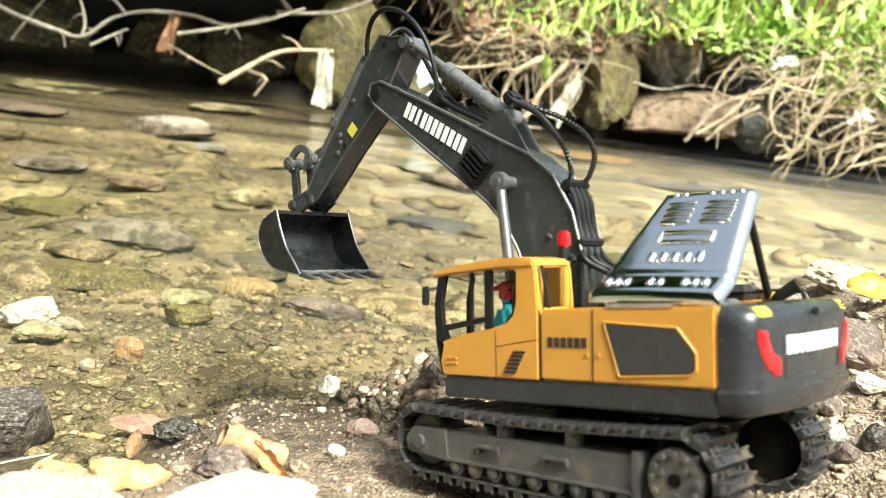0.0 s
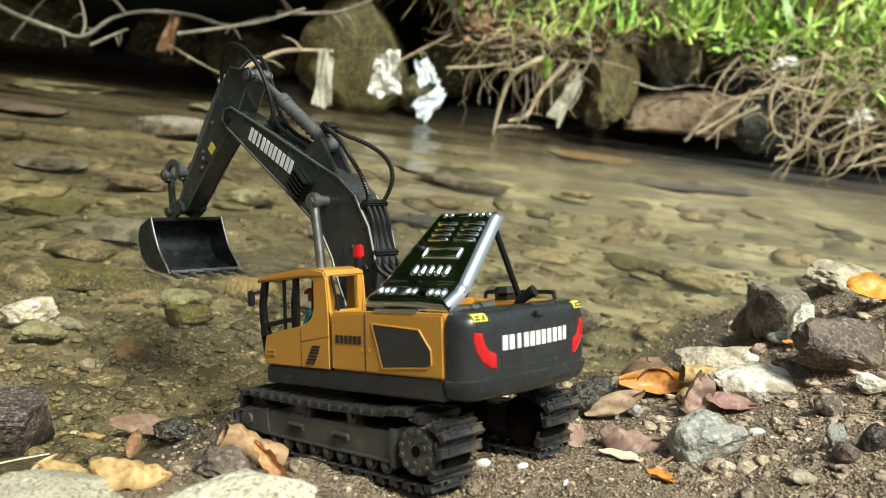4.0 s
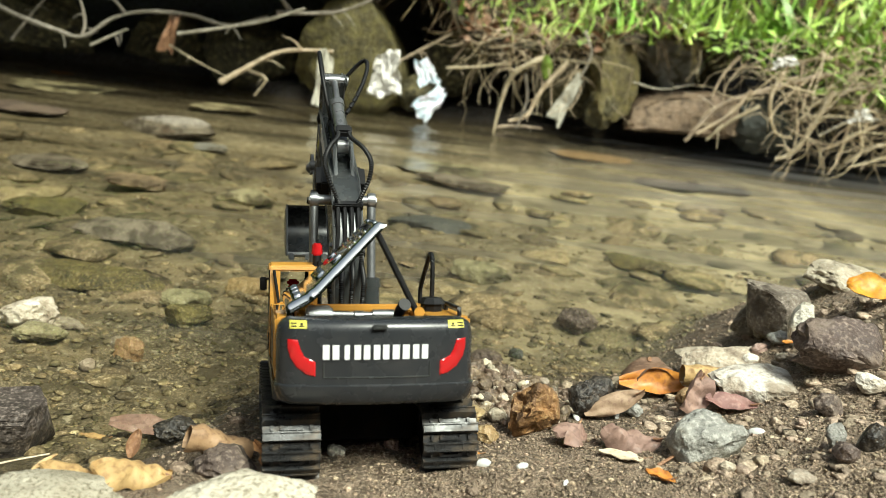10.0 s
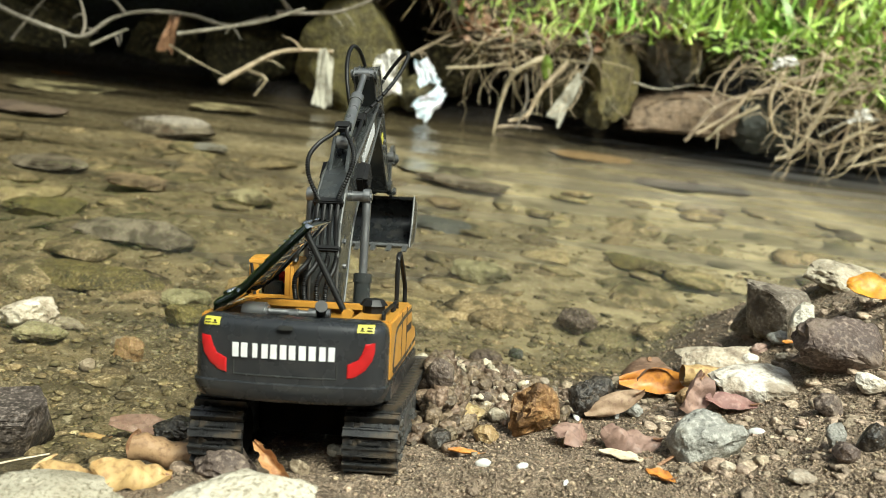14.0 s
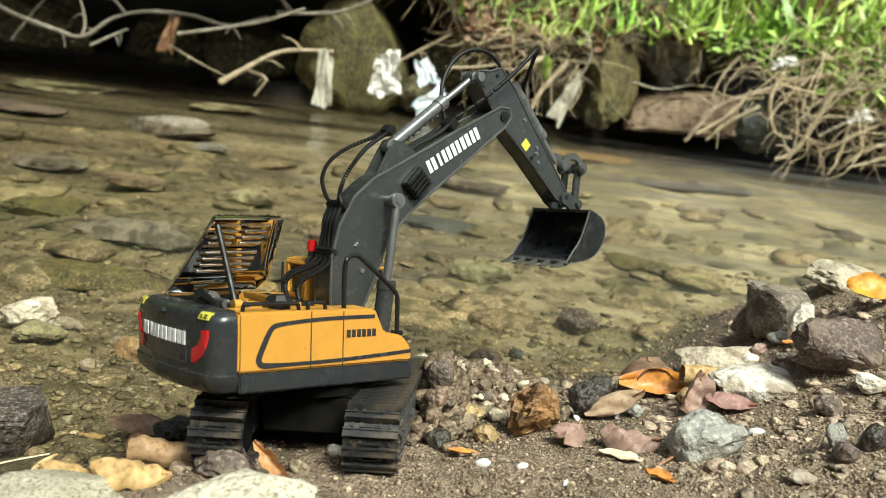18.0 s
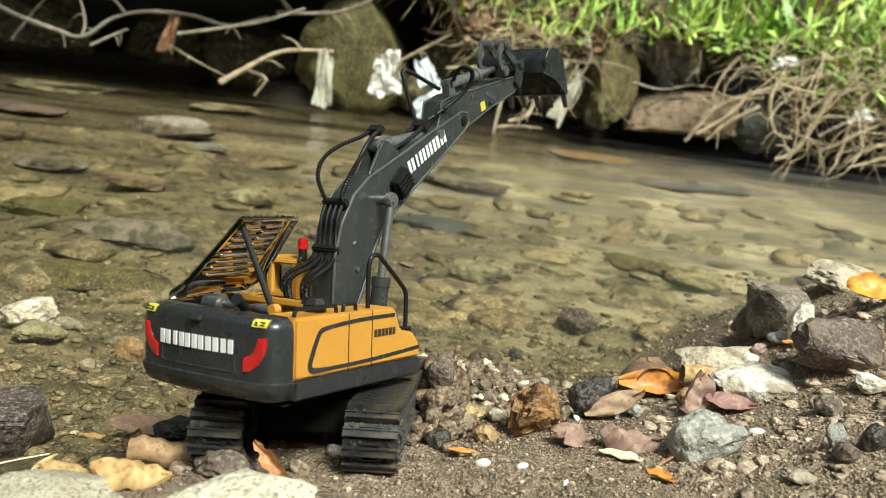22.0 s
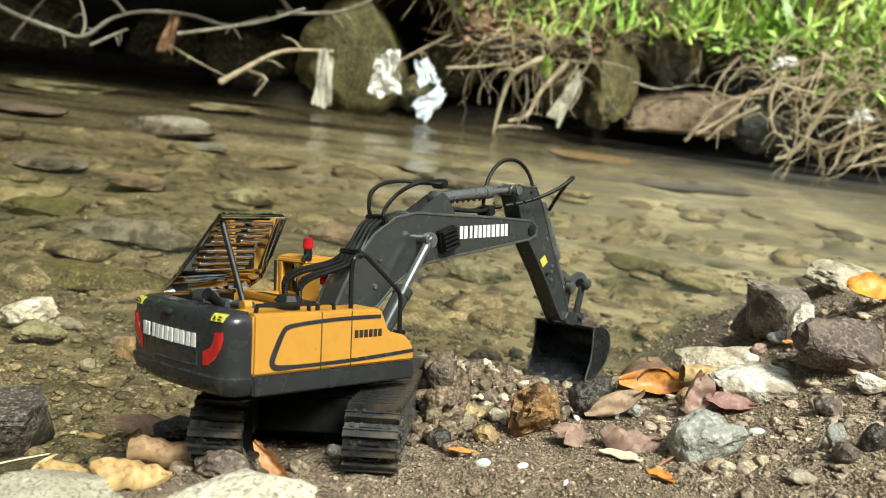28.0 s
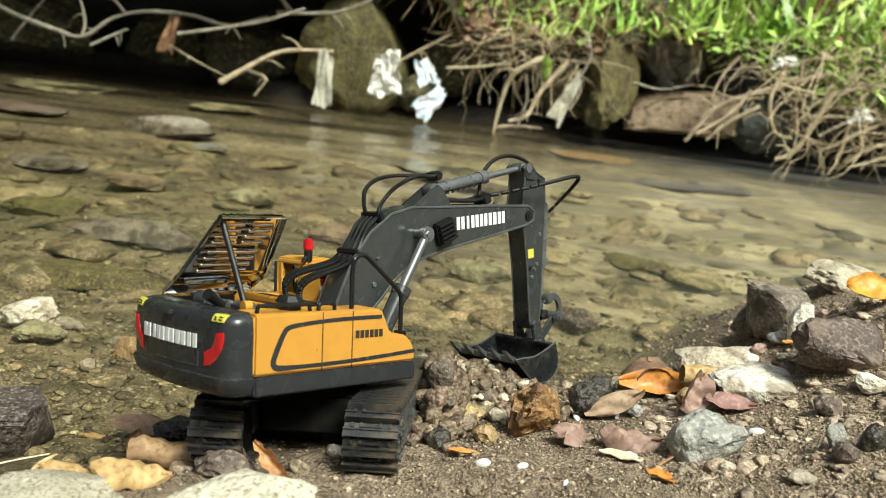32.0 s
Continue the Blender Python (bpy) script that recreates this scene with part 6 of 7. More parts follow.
leaf(-0.258, 0.648, 0.0279, 0.0072, M_LEAF_TAN, "narrow yellowish leaf floating in shallow water", turn=-8, curl=0.2, lift=0.002)
leaf(0.203, 0.773, 0.0322, 0.0915, M_LEAF_DARK, "curled dark brown dry leaf arching over a stone", turn=96, side=180, roll=1.6, ripple=0.06, lift=0.029)
rock(0.214, 0.792, 0.0367, 0.0210, M_BROWN_STONE, "dark brown stone under an arching leaf", cuts=6)
leaf(0.205, 0.757, 0.0689, 0.0224, M_LEAF_ORANGE, "orange dry leaf lying on the pebbles", turn=4, side=55, tip=-4, curl=0.4, lift=0.017)
leaf(0.241, 0.747, 0.0371, 0.0531, M_LEAF_TAN, "tan rolled dry leaf", turn=4, side=180, roll=2.7, ripple=0.04, lift=0.024, stalk=False)
leaf(0.216, 0.684, 0.0351, 0.0324, M_LEAF_PINK, "twisted brown leaf standing on edge", turn=50, tip=-52, side=60, roll=1.3, lift=0.018)
leaf(0.246, 0.678, 0.0412, 0.0183, M_LEAF_PURPLE, "purple-brown flat dry leaf", turn=-6, side=25, curl=0.3, lift=0.008)
leaf(0.152, 0.674, 0.0513, 0.0183, M_LEAF_BUFF, "pale tan leaf leaning on dark stones", turn=0, side=55, tip=-30, curl=-0.3, lift=0.016)
leaf(0.147, 0.581, 0.0419, 0.0263, M_LEAF_PINK, "curled purplish leaf on the mud", turn=-18, curl=-1.0, side=14, ripple=0.25, lift=0.014)
leaf(0.141, 0.564, 0.0357, 0.0132, M_LEAF_PALE, "bleached torn leaf on the mud", turn=-12, curl=0.15, torn=0.6, lift=0.003)
leaf(0.153, 0.514, 0.0199, 0.0107, M_LEAF_ORANGE, "small orange-red leaf on the mud", turn=-30, curl=0.4, lift=0.003)
leaf(0.379, 0.771, 0.0430, 0.0280, M_LEAF_YELLOW, "bright yellow-orange leaf among the boulders", turn=-10, side=35, curl=0.3, lift=0.02)
leaf(0.032, 0.546, 0.0250, 0.0061, M_LEAF_ORANGE, "thin rust-red leaf sliver", turn=-8, curl=0.5, lift=0.003)
leaf(0.321, 0.775, 0.0153, 0.0082, M_LEAF_ORANGE, "small orange leaf among pebbles", turn=10, curl=0.2, lift=0.008)
leaf(-0.271, 0.557, 0.0316, 0.0039, M_LEAF_YELLOW, "thin yellow leaf sliver at the water edge", turn=12, curl=0.2, lift=0.003)
leaf(-1.127, 2.569, 0.0636, 0.0223, M_LEAF_ORANGE, "orange leaf caught at the far waterline", turn=4, curl=0.3, lift=0.004)
root((-1.252, 2.360, 0.182), (-1.152, 2.360, 0.138), (-1.050, 2.360, 0.114), (-0.984, 2.360, 0.106), (-0.905, 2.360, 0.165), (-0.819, 2.360, 0.195), (-0.704, 2.360, 0.197), (-0.616, 2.360, 0.184), (-0.510, 2.360, 0.215), r=0.0064, mat=M_ROOT_GREY)
root((-0.732, 2.340, 0.147), (-0.611, 2.340, 0.181), (-0.512, 2.340, 0.210), (-0.415, 2.340, 0.247), r=0.0055, mat=M_ROOT_GREY)
root((-0.984, 2.360, 0.107), (-0.977, 2.360, 0.152), (-0.992, 2.360, 0.213), r=0.0046, mat=M_ROOT_GREY)
root((-0.935, 2.360, 0.234), (-0.898, 2.360, 0.210), (-0.871, 2.360, 0.179), r=0.0046, mat=M_ROOT_GREY)
root((-0.954, 2.340, 0.092), (-0.897, 2.340, 0.125), (-0.861, 2.340, 0.143), r=0.0046, mat=M_ROOT_GREY)
root((-1.187, 2.400, 0.075), (-1.127, 2.400, 0.154), (-1.082, 2.400, 0.209), r=0.0038, mat=M_ROOT_GREY)
root((-0.616, 2.330, 0.040), (-0.560, 2.330, 0.084), (-0.476, 2.330, 0.127), (-0.406, 2.330, 0.145), (-0.334, 2.330, 0.151), r=0.0074)
root((-0.550, 2.350, 0.076), (-0.505, 2.350, 0.060), (-0.532, 2.350, 0.013), r=0.0046)
root((-0.759, 2.360, 0.115), (-0.684, 2.360, 0.081), (-0.610, 2.360, 0.053), r=0.0028)
root((-0.497, 2.400, 0.226), (-0.425, 2.400, 0.231), (-0.338, 2.400, 0.245), (-0.255, 2.400, 0.286), r=0.0056, mat=M_ROOT_GREY)
root((-0.493, 2.400, 0.272), (-0.466, 2.400, 0.230), r=0.0055, mat=M_ROOT_GREY)
root((-0.181, 2.400, 0.135), (-0.119, 2.400, 0.177), (-0.044, 2.400, 0.226), r=0.0047)
root((-0.049, 2.400, 0.139), (0.024, 2.400, 0.151), (0.110, 2.400, 0.170), r=0.0038)
root((0.198, 2.360, 0.201), (0.119, 2.360, 0.146), (0.101, 2.360, 0.075), (0.092, 2.360, -0.012), r=0.0073)
root((0.155, 2.370, 0.152), (0.165, 2.370, 0.081), (0.150, 2.370, 0.008), r=0.0037, mat=M_ROOT_GREY)
root((0.261, 2.400, 0.191), (0.199, 2.400, 0.114), (0.172, 2.400, 0.041), (0.130, 2.400, 0.021), r=0.0075)
root((0.289, 2.380, 0.274), (0.315, 2.380, 0.214), (0.289, 2.380, 0.139), r=0.0046, mat=M_ROOT_GREY)
root((0.102, 2.390, 0.004), (0.160, 2.390, 0.016), (0.220, 2.390, 0.014), r=0.0047)
root((0.435, 2.400, 0.160), (0.510, 2.400, 0.152), (0.595, 2.400, 0.174), r=0.0028, mat=M_ROOT_GREY)
root((0.877, 2.260, 0.250), (0.699, 2.260, 0.181), (0.625, 2.260, 0.137), (0.562, 2.260, 0.045), r=0.0087)
root((0.770, 2.240, 0.266), (0.735, 2.240, 0.181), (0.766, 2.240, 0.102), (0.814, 2.240, 0.086), r=0.0052)
root((0.869, 2.200, 0.215), (0.842, 2.200, 0.120), (0.807, 2.200, 0.058), (0.770, 2.200, 0.037), r=0.0077)
root((1.052, 2.250, 0.246), (0.922, 2.250, 0.216), (0.839, 2.250, 0.162), r=0.0061)
root((1.056, 2.300, 0.316), (0.895, 2.300, 0.294), (0.794, 2.300, 0.248), r=0.0070)
root((0.695, 2.250, 0.188), (0.652, 2.250, 0.128), (0.584, 2.250, 0.067), r=0.0061)
root((0.720, 2.240, 0.154), (0.656, 2.240, 0.108), (0.608, 2.240, 0.057), r=0.0053)
root((1.055, 2.220, 0.182), (0.938, 2.220, 0.102), (0.880, 2.220, 0.069), r=0.0052)
root((1.064, 2.200, 0.111), (0.988, 2.200, 0.092), (0.937, 2.200, 0.047), r=0.0061)
root((0.953, 2.220, 0.210), (0.933, 2.220, 0.126), (0.926, 2.220, 0.039), r=0.0052)
root((0.804, 2.260, 0.269), (0.812, 2.260, 0.202), (0.809, 2.260, 0.125), r=0.0044)
root((1.064, 2.220, 0.149), (0.953, 2.220, 0.156), (0.869, 2.220, 0.104), r=0.0043, mat=M_ROOT_GREY)
root((1.026, 2.190, 0.074), (0.954, 2.190, 0.044), r=0.0052)
root((0.839, 2.260, 0.293), (0.943, 2.260, 0.258), (1.057, 2.260, 0.190), r=0.0061)
root((0.680, 2.350, 0.260), (0.647, 2.350, 0.214), (0.630, 2.350, 0.155), r=0.0045)
root((0.014, 2.450, 0.288), (0.001, 2.450, 0.214), (-0.037, 2.450, 0.151), r=0.0047)
root((0.587, 2.380, 0.261), (0.588, 2.380, 0.218), (0.577, 2.380, 0.202), r=0.0037)
rock(-0.302, 2.550, 0.3151, 0.2993, M_OLIVE_STONE, "large mossy olive boulder in the far bank", z=0.025, name="bank_rock", cuts=7)
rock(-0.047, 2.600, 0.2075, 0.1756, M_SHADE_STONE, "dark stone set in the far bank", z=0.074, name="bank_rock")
rock(0.590, 2.480, 0.3000, 0.1000, M_TAN_STONE, "tan flat-topped slab at the far waterline", z=0.052, name="bank_rock", cuts=2, lean=-5.0, rough=0.12, boxy=0.28, turn=-8)
rock(0.410, 2.420, 0.1357, 0.1844, M_OLIVE_STONE, "upright olive stone leaning in the bank", z=0.090, name="bank_rock", cuts=6, lean=-14.0, boxy=0.45, turn=20)
rock(0.790, 2.410, 0.1874, 0.1153, M_TEAL_STONE, "blue-grey boulder under the roots", z=0.042, name="bank_rock", cuts=4)
rock(0.563, 2.620, 0.1915, 0.1436, M_GREY_STONE, "grey stone wedged in the far bank", z=0.146, name="bank_rock")
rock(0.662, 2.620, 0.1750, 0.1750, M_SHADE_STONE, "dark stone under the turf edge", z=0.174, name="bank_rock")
rock(-0.630, 2.700, 0.2839, 0.1837, M_SHADE_STONE, "stone coloured dark for shade deep under the bank overhang", z=-0.008, name="bank_rock")
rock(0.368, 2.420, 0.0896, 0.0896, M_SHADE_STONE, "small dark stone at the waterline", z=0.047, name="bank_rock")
rock(-0.897, 2.800, 0.2597, 0.1904, M_SHADE_STONE, "stone coloured dark for shade deep under the bank overhang", z=-0.017, name="bank_rock")
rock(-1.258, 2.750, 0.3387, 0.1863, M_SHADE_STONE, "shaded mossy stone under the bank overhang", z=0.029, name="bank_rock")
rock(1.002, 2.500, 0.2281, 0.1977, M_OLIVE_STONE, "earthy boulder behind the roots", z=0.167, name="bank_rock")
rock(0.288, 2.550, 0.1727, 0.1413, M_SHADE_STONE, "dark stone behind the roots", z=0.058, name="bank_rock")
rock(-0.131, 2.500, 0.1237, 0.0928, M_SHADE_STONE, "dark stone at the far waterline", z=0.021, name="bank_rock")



# ---- loose litter on the far bank
def crumple(name, w, h, d, m, mat, label, seed, folds=5.0):
    """A crumpled sheet of film or cloth, hanging."""
    bm = bmesh.new()
    bmesh.ops.create_grid(bm, x_segments=44, y_segments=48, size=0.5)
    off = Vector((seed * 9.7, 0, 0))
    for v in bm.verts:
        u, q = v.co.x, v.co.y
        pt = Vector((u * folds, q * folds * 0.7, 0)) + off
        n = 0.7 * noise.noise(pt) + 0.30 * noise.noise(pt * 2.1) + 0.10 * noise.noise(pt * 4.3)
        side = noise.noise(pt * 1.7 + Vector((0, 0, 9)))
        edge = 1 + 0.3 * noise.noise(Vector((math.cos(math.atan2(q, u)) * 1.5, 2, math.sin(math.atan2(q, u)) * 1.5)) + off)
        v.co = Vector((u * w * edge * (0.75 - 0.4 * q) + 0.06 * w * side, d * n, (q * edge + 0.5) * h + 0.08 * h * n))
    bmesh.ops.solidify(bm, geom=bm.faces[:], thickness=0.0006)
    return thing(name, bm, mat, m, label, "litter", "litter on the far bank", smooth=180)


crumple("rag", 0.055, 0.135, 0.012, pose(-0.348, 2.30, 0.012), M_CLOTH, "grey rag snagged on a root above the water", 1, 3.0)
crumple("plastic_bag", 0.095, 0.110, 0.022, pose(-0.196, 2.34, 0.056), M_FILM, "crumpled white plastic bag snagged on the bank", 2, 6.0)
crumple("plastic_wrapper", 0.060, 0.090, 0.012, pose(-0.105, 2.33, 0.020, 0, 38, 0), M_FILM_BLUE, "shiny pale blue and white plastic wrapper", 3, 4.0)
crumple("plastic_wrapper", 0.060, 0.070, 0.012, pose(-0.085, 2.35, 0.095, 0, -25, 0), M_FILM_BLUE, "shiny pale blue and white plastic wrapper", 4, 4.0)
crumple("plastic_sheet", 0.045, 0.130, 0.015, pose(0.240, 2.35, 0.045, 0, 24, 0), M_CLOTH, "torn pale plastic sheet hanging among roots", 5, 3.0)
crumple("plastic_scrap", 0.070, 0.022, 0.015, pose(0.756, 2.23, 0.255, 0, -18, 0), M_FILM, "white plastic scrap caught in roots", 6, 4.0)
crumple("plastic_scrap", 0.060, 0.030, 0.015, pose(0.943, 2.18, 0.150, 0, -10, 0), M_FILM, "white plastic scrap caught in roots", 7, 4.0)
crumple("hanging_leaf", 0.045, 0.110, 0.02, pose(-0.773, 2.36, 0.090, 0, 15, 0), M_LEAF_BROWN, "large rust-brown leaf hanging in the shade", 8, 2.0)


def shell(x, y, w, turn):
    bm = bmesh.new()
    bmesh.ops.create_uvsphere(bm, u_segments=14, v_segments=8, radius=0.5)
    for v in bm.verts:
        k = 1 + 0.05 * math.sin(9 * math.atan2(v.co.y, v.co.x))
        v.co = Vector((v.co.x * w * k, v.co.y * w * 0.62 * k, max(v.co.z, -0.1) * w * 0.42))
    return thing("shell", bm, M_SHELL, pose(x, y, ground_z(x, y) + w * 0.12, 30, -18, turn), "small broken white shell on the mud", "shell", "shells on the mud", smooth=60)


for x, y, w, turn in ((0.067, 0.519, 0.0080, 10), (0.093, 0.502, 0.0055, 60), (0.125, 0.680, 0.0125, 100), (0.245, 0.612, 0.0135, -30), (0.157, 0.680, 0.0090, 80), (0.042, 0.521, 0.0110, -15)):
    shell(x, y, w, turn)
thing("twig", sweep([(0.160, 0.548, ground_z(0.160, 0.548) + 0.002), (0.174, 0.560, ground_z(0.174, 0.56) + 0.004), (0.188, 0.572, ground_z(0.188, 0.572) + 0.007)], 0.0012, 14, 6, taper=(1, 0.5), wob=0.3), M_LEAF_BROWN, Matrix(), "thin dark twig on the mud", "twig")
thing("twig", sweep([(-0.300, 0.545, 0.004), (-0.282, 0.558, 0.005), (-0.262, 0.575, 0.004)], 0.0016, 14, 6, taper=(1, 0.6), flat=0.5), M_LEAF_PALE, Matrix(), "thin pale flattened sliver beside the dark rock", "twig")

# a rolled leaf that the track pushes aside
tube_leaf = thing("dry_leaf", leaf_bm(0.043, 0.050, seed=77, roll=2.7, ripple=0.09), M_LEAF_TUBE, Matrix(), "tan dry leaf rolled into a tube", "leaf", smooth=60)


# ---- turf lip over the far bank
def lip_z(x):
    return 0.205 + 0.095 * max(0.0, min(x, 0.85)) + min(0.13, 0.9 * max(0.0, 0.02 - x)) + 0.02 * noise.noise(Vector((x * 3, 0, 9)))


def lip_y(x):
    # The last term pushes the unseen left lip forward to shade the bank.
    return 2.42 + 0.07 * noise.noise(Vector((x * 2.5, 7, 0))) - 0.16 * ease(0.5, 1.1, x) - 0.14 * ease(-0.25, -0.55, x)


def build_turf():
    nx, ring = 130, 10
    bm = bmesh.new()
    rows = []
    for i in range(nx):
        x = -2.2 + 4.6 * i / (nx - 1)
        z0 = lip_z(x)
        front = lip_y(x)
        row = []
        prof = [(0.9, 0.0), (0.10, 0.0), (0.02, -0.005), (0.0, 0.01), (0.015, 0.03), (0.10, 0.09), (0.22, 0.17), (0.36, 0.25), (0.60, 0.34), (1.0, 0.45)]
        for dy, dz in prof:
            p = Vector((x, front + dy, z0 + dz))
            row.append(bm.verts.new(p + Vector((0, 1, 0.6)) * 0.03 * noise.noise(p * 9)))
        rows.append(row)
    for a, b in zip(rows, rows[1:]):
        for j in range(ring - 1):
            bm.faces.new((a[j], b[j], b[j + 1], a[j + 1]))
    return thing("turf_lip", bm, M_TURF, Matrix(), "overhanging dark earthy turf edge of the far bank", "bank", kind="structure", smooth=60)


build_turf()


# ---- many-piece cover
def blade_base(length, width, droop, segs=4, seed=0):
    """One grass blade standing on z = 0, leaning along x."""
    v, f = [], []
    for k in range(segs + 1):
        t = k / segs
        w = width * (1 - t) ** 0.7 * 0.5 + 0.0002
        x, z = droop * length * t * t, length * (t - 0.45 * droop * t * t)
        v += [(x, -w, z), (x, w, z + 0.15 * w)]
    for k in range(segs):
        a = 2 * k
        f += [(a, a + 1, a + 3), (a, a + 3, a + 2)]
    return np.array(v), np.array(f)


def scatter_blades(name, count, spot, lengths, widths, droops, mat, label, seed, tilt=25, down=False):
    rng = random.Random(seed)
    bases = [blade_base(1.0, rng.uniform(*widths), rng.uniform(*droops)) for _ in range(8)]
    places = []
    for _ in range(count):
        p = spot(rng)
        s = rng.uniform(*lengths)
        m = pose(*p, rng.uniform(-tilt, tilt) + (150 if down and rng.random() < 0.6 else 0), rng.uniform(-tilt, tilt), rng.uniform(0, 360)) @ Matrix.Scale(s, 4)
        places.append((rng.randrange(8), m))
    return join_many(name, bases, places, mat, label, "grass")


def on_lip(x0, x1, back, bias=1.0):
    def spot(rng):
        x = x0 + (x1 - x0) * rng.random() ** bias
        front = lip_y(x)
        k = rng.random() ** 1.3
        q = back * k
        return x, front + q, lip_z(x) + 0.01 + 0.68 * min(q, 0.36) + 0.35 * max(0.0, q - 0.36) + rng.uniform(-0.015, 0.015)
    return spot


def hang_spot(rng):
    x = 0.45 + 1.2 * rng.random() ** 0.7
    return x, lip_y(x) + rng.uniform(-0.05, 0.06), lip_z(x) + rng.uniform(-0.10 * ease(0.6, 1.0, x) - 0.01, 0.05)


scatter_blades("grass", 1900, on_lip(0.10, 1.7, 0.7, 0.75), (0.05, 0.17), (0.08, 0.18), (0.2, 0.9), M_GRASS, "fresh green grass along the top of the far bank", 11)
scatter_blades("grass", 1000, hang_spot, (0.04, 0.10), (0.08, 0.18), (0.4, 1.2), M_GRASS, "green grass and weeds hanging among the roots", 16, tilt=70)
scatter_blades("dry_grass", 2800, on_lip(-0.35, 1.7, 0.30, 0.8), (0.05, 0.14), (0.02, 0.05), (0.3, 1.3), M_STRAW, "dry straw-coloured grass hanging over the far bank", 12, tilt=55, down=True)


def leaflet_base(w):
    v = np.array([(0, 0, 0), (0.35, -w, 0.10), (0.38, 0, 0.03), (0.35, w, 0.10), (0.75, -w * 0.7, 0.12), (0.78, 0, 0.06), (0.75, w * 0.7, 0.12), (1.0, 0, 0.0)])
    f = np.array([(0, 1, 2), (0, 2, 3), (1, 4, 5), (1, 5, 2), (2, 5, 6), (2, 6, 3), (4, 7, 5), (5, 7, 6)])
    return v, f


def scatter_leaflets(name, count, spot, sizes, mat, label, seed):
    rng = random.Random(seed)
    bases = [leaflet_base(0.2 + 0.04 * k) for k in range(6)]
    places = [(rng.randrange(6), pose(*spot(rng), rng.uniform(-50, 50), rng.uniform(-60, 40), rng.uniform(0, 360)) @ Matrix.Scale(rng.uniform(*sizes), 4)) for _ in range(count)]
    return join_many(name, bases, places, mat, label, "foliage")


scatter_blades("grass", 700, on_lip(-0.35, 0.45, 0.5, 1.0), (0.04, 0.10), (0.06, 0.15), (0.3, 1.0), M_GRASS, "sparse green grass over fallen leaves on the bank", 17, tilt=40)
scatter_blades("dry_grass", 2200, on_lip(-0.40, 0.50, 0.5, 1.0), (0.05, 0.14), (0.03, 0.07), (0.3, 1.3), M_STRAW_DARK, "brown dead stems matted over the bank edge", 18, tilt=70, down=True)
scatter_leaflets("herb_leaves", 700, on_lip(0.15, 1.7, 0.6, 0.6), (0.025, 0.06), M_GRASS, "broad green leaves of low herbs on the far bank", 13)
scatter_leaflets("leaf_litter", 900, on_lip(-0.45, 0.40, 0.55, 1.0), (0.02, 0.06), M_LEAF_BROWN, "brown fallen leaves matted under the trees", 19)
scatter_leaflets("leaf_litter", 1100, on_lip(-0.5, 1.4, 0.45, 1.0), (0.02, 0.05), M_LEAF_BROWN, "brown fallen leaves on the far bank", 14)


scatter_leaflets("herb_leaves", 170, hang_spot, (0.018, 0.040), M_GRASS, "small green leaves sprouting among the hanging roots", 23)


def strand_base(seed):
    rng = random.Random(seed)
    p = [(0, 0, 0)]
    for k in range(4):
        q = p[-1]
        p.append((q[0] + rng.uniform(-0.16, 0.16), q[1] + rng.uniform(-0.1, 0.1), q[2] - rng.uniform(0.12, 0.34)))
    return base_of(sweep(p, 0.009, 12, 5, taper=(1.0, 0.4)))


def scatter_strands(count, boxes, seed):
    rng = random.Random(seed)
    bases = [strand_base(seed + k) for k in range(10)]
    places = []
    for _ in range(count):
        x0, x1, z0, z1, y0, y1 = rng.choice(boxes)
        places.append((rng.randrange(10), pose(rng.uniform(x0, x1), rng.uniform(y0, y1), rng.uniform(z0, z1), rng.uniform(-35, 35), rng.uniform(-95, 95), rng.uniform(-50, 50)) @ Matrix.Scale(rng.uniform(0.06, 0.22), 4)))
    return join_many("root_strands", bases, places, M_STRAND, "tangle of thin dry roots hanging from the far bank", "roots")


scatter_strands(620, [(0.74, 1.5, 0.12, 0.36, 2.22, 2.38), (0.78, 1.5, 0.10, 0.36, 2.18, 2.32), (0.86, 1.5, 0.06, 0.36, 2.16, 2.30), (0.66, 1.5, 0.08, 0.33, 2.20, 2.34), (0.66, 1.5, 0.16, 0.33, 2.20, 2.34), (0.04, 0.32, 0.16, 0.27, 2.38, 2.46), (0.80, 1.5, 0.05, 0.36, 2.16, 2.32)], 21)



def flower(x, y, z, r):
    bm = bmesh.new()
    for k in range(7):
        a = 2 * math.pi * k / 7
        c, s = math.cos(a), math.sin(a)
        q = [bm.verts.new(p) for p in ((0, 0, 0), (r * 0.6 * c - r * 0.25 * s, -0.1 * r, r * 0.6 * s + r * 0.25 * c), (r * c, -0.25 * r, r * s), (r * 0.6 * c + r * 0.25 * s, -0.1 * r, r * 0.6 * s - r * 0.25 * c))]
        bm.faces.new(q)
    bmesh.ops.solidify(bm, geom=bm.faces[:], thickness=0.0006)
    ob = thing("flower", bm, M_PETAL, pose(x, y, z, 20, 0, 0), "small yellow flower in the grass of the bank", "flower")
    part("stem", sweep([(0, 0.001, 0), (0.004, 0.01, -0.03), (0.0, 0.02, -0.07)], 0.0012, 8, 6), M_GRASS, ob)
    return ob


flower(0.776, 2.50, 0.394, 0.013)
flower(0.900, 2.50, 0.403, 0.010)
leaf(0.200, 2.33, 0.065, 0.034, M_GRASS, "fresh green leaf sprouting between the roots", z=0.173, turn=70, tip=70, side=20, curl=0.3, stalk=False)


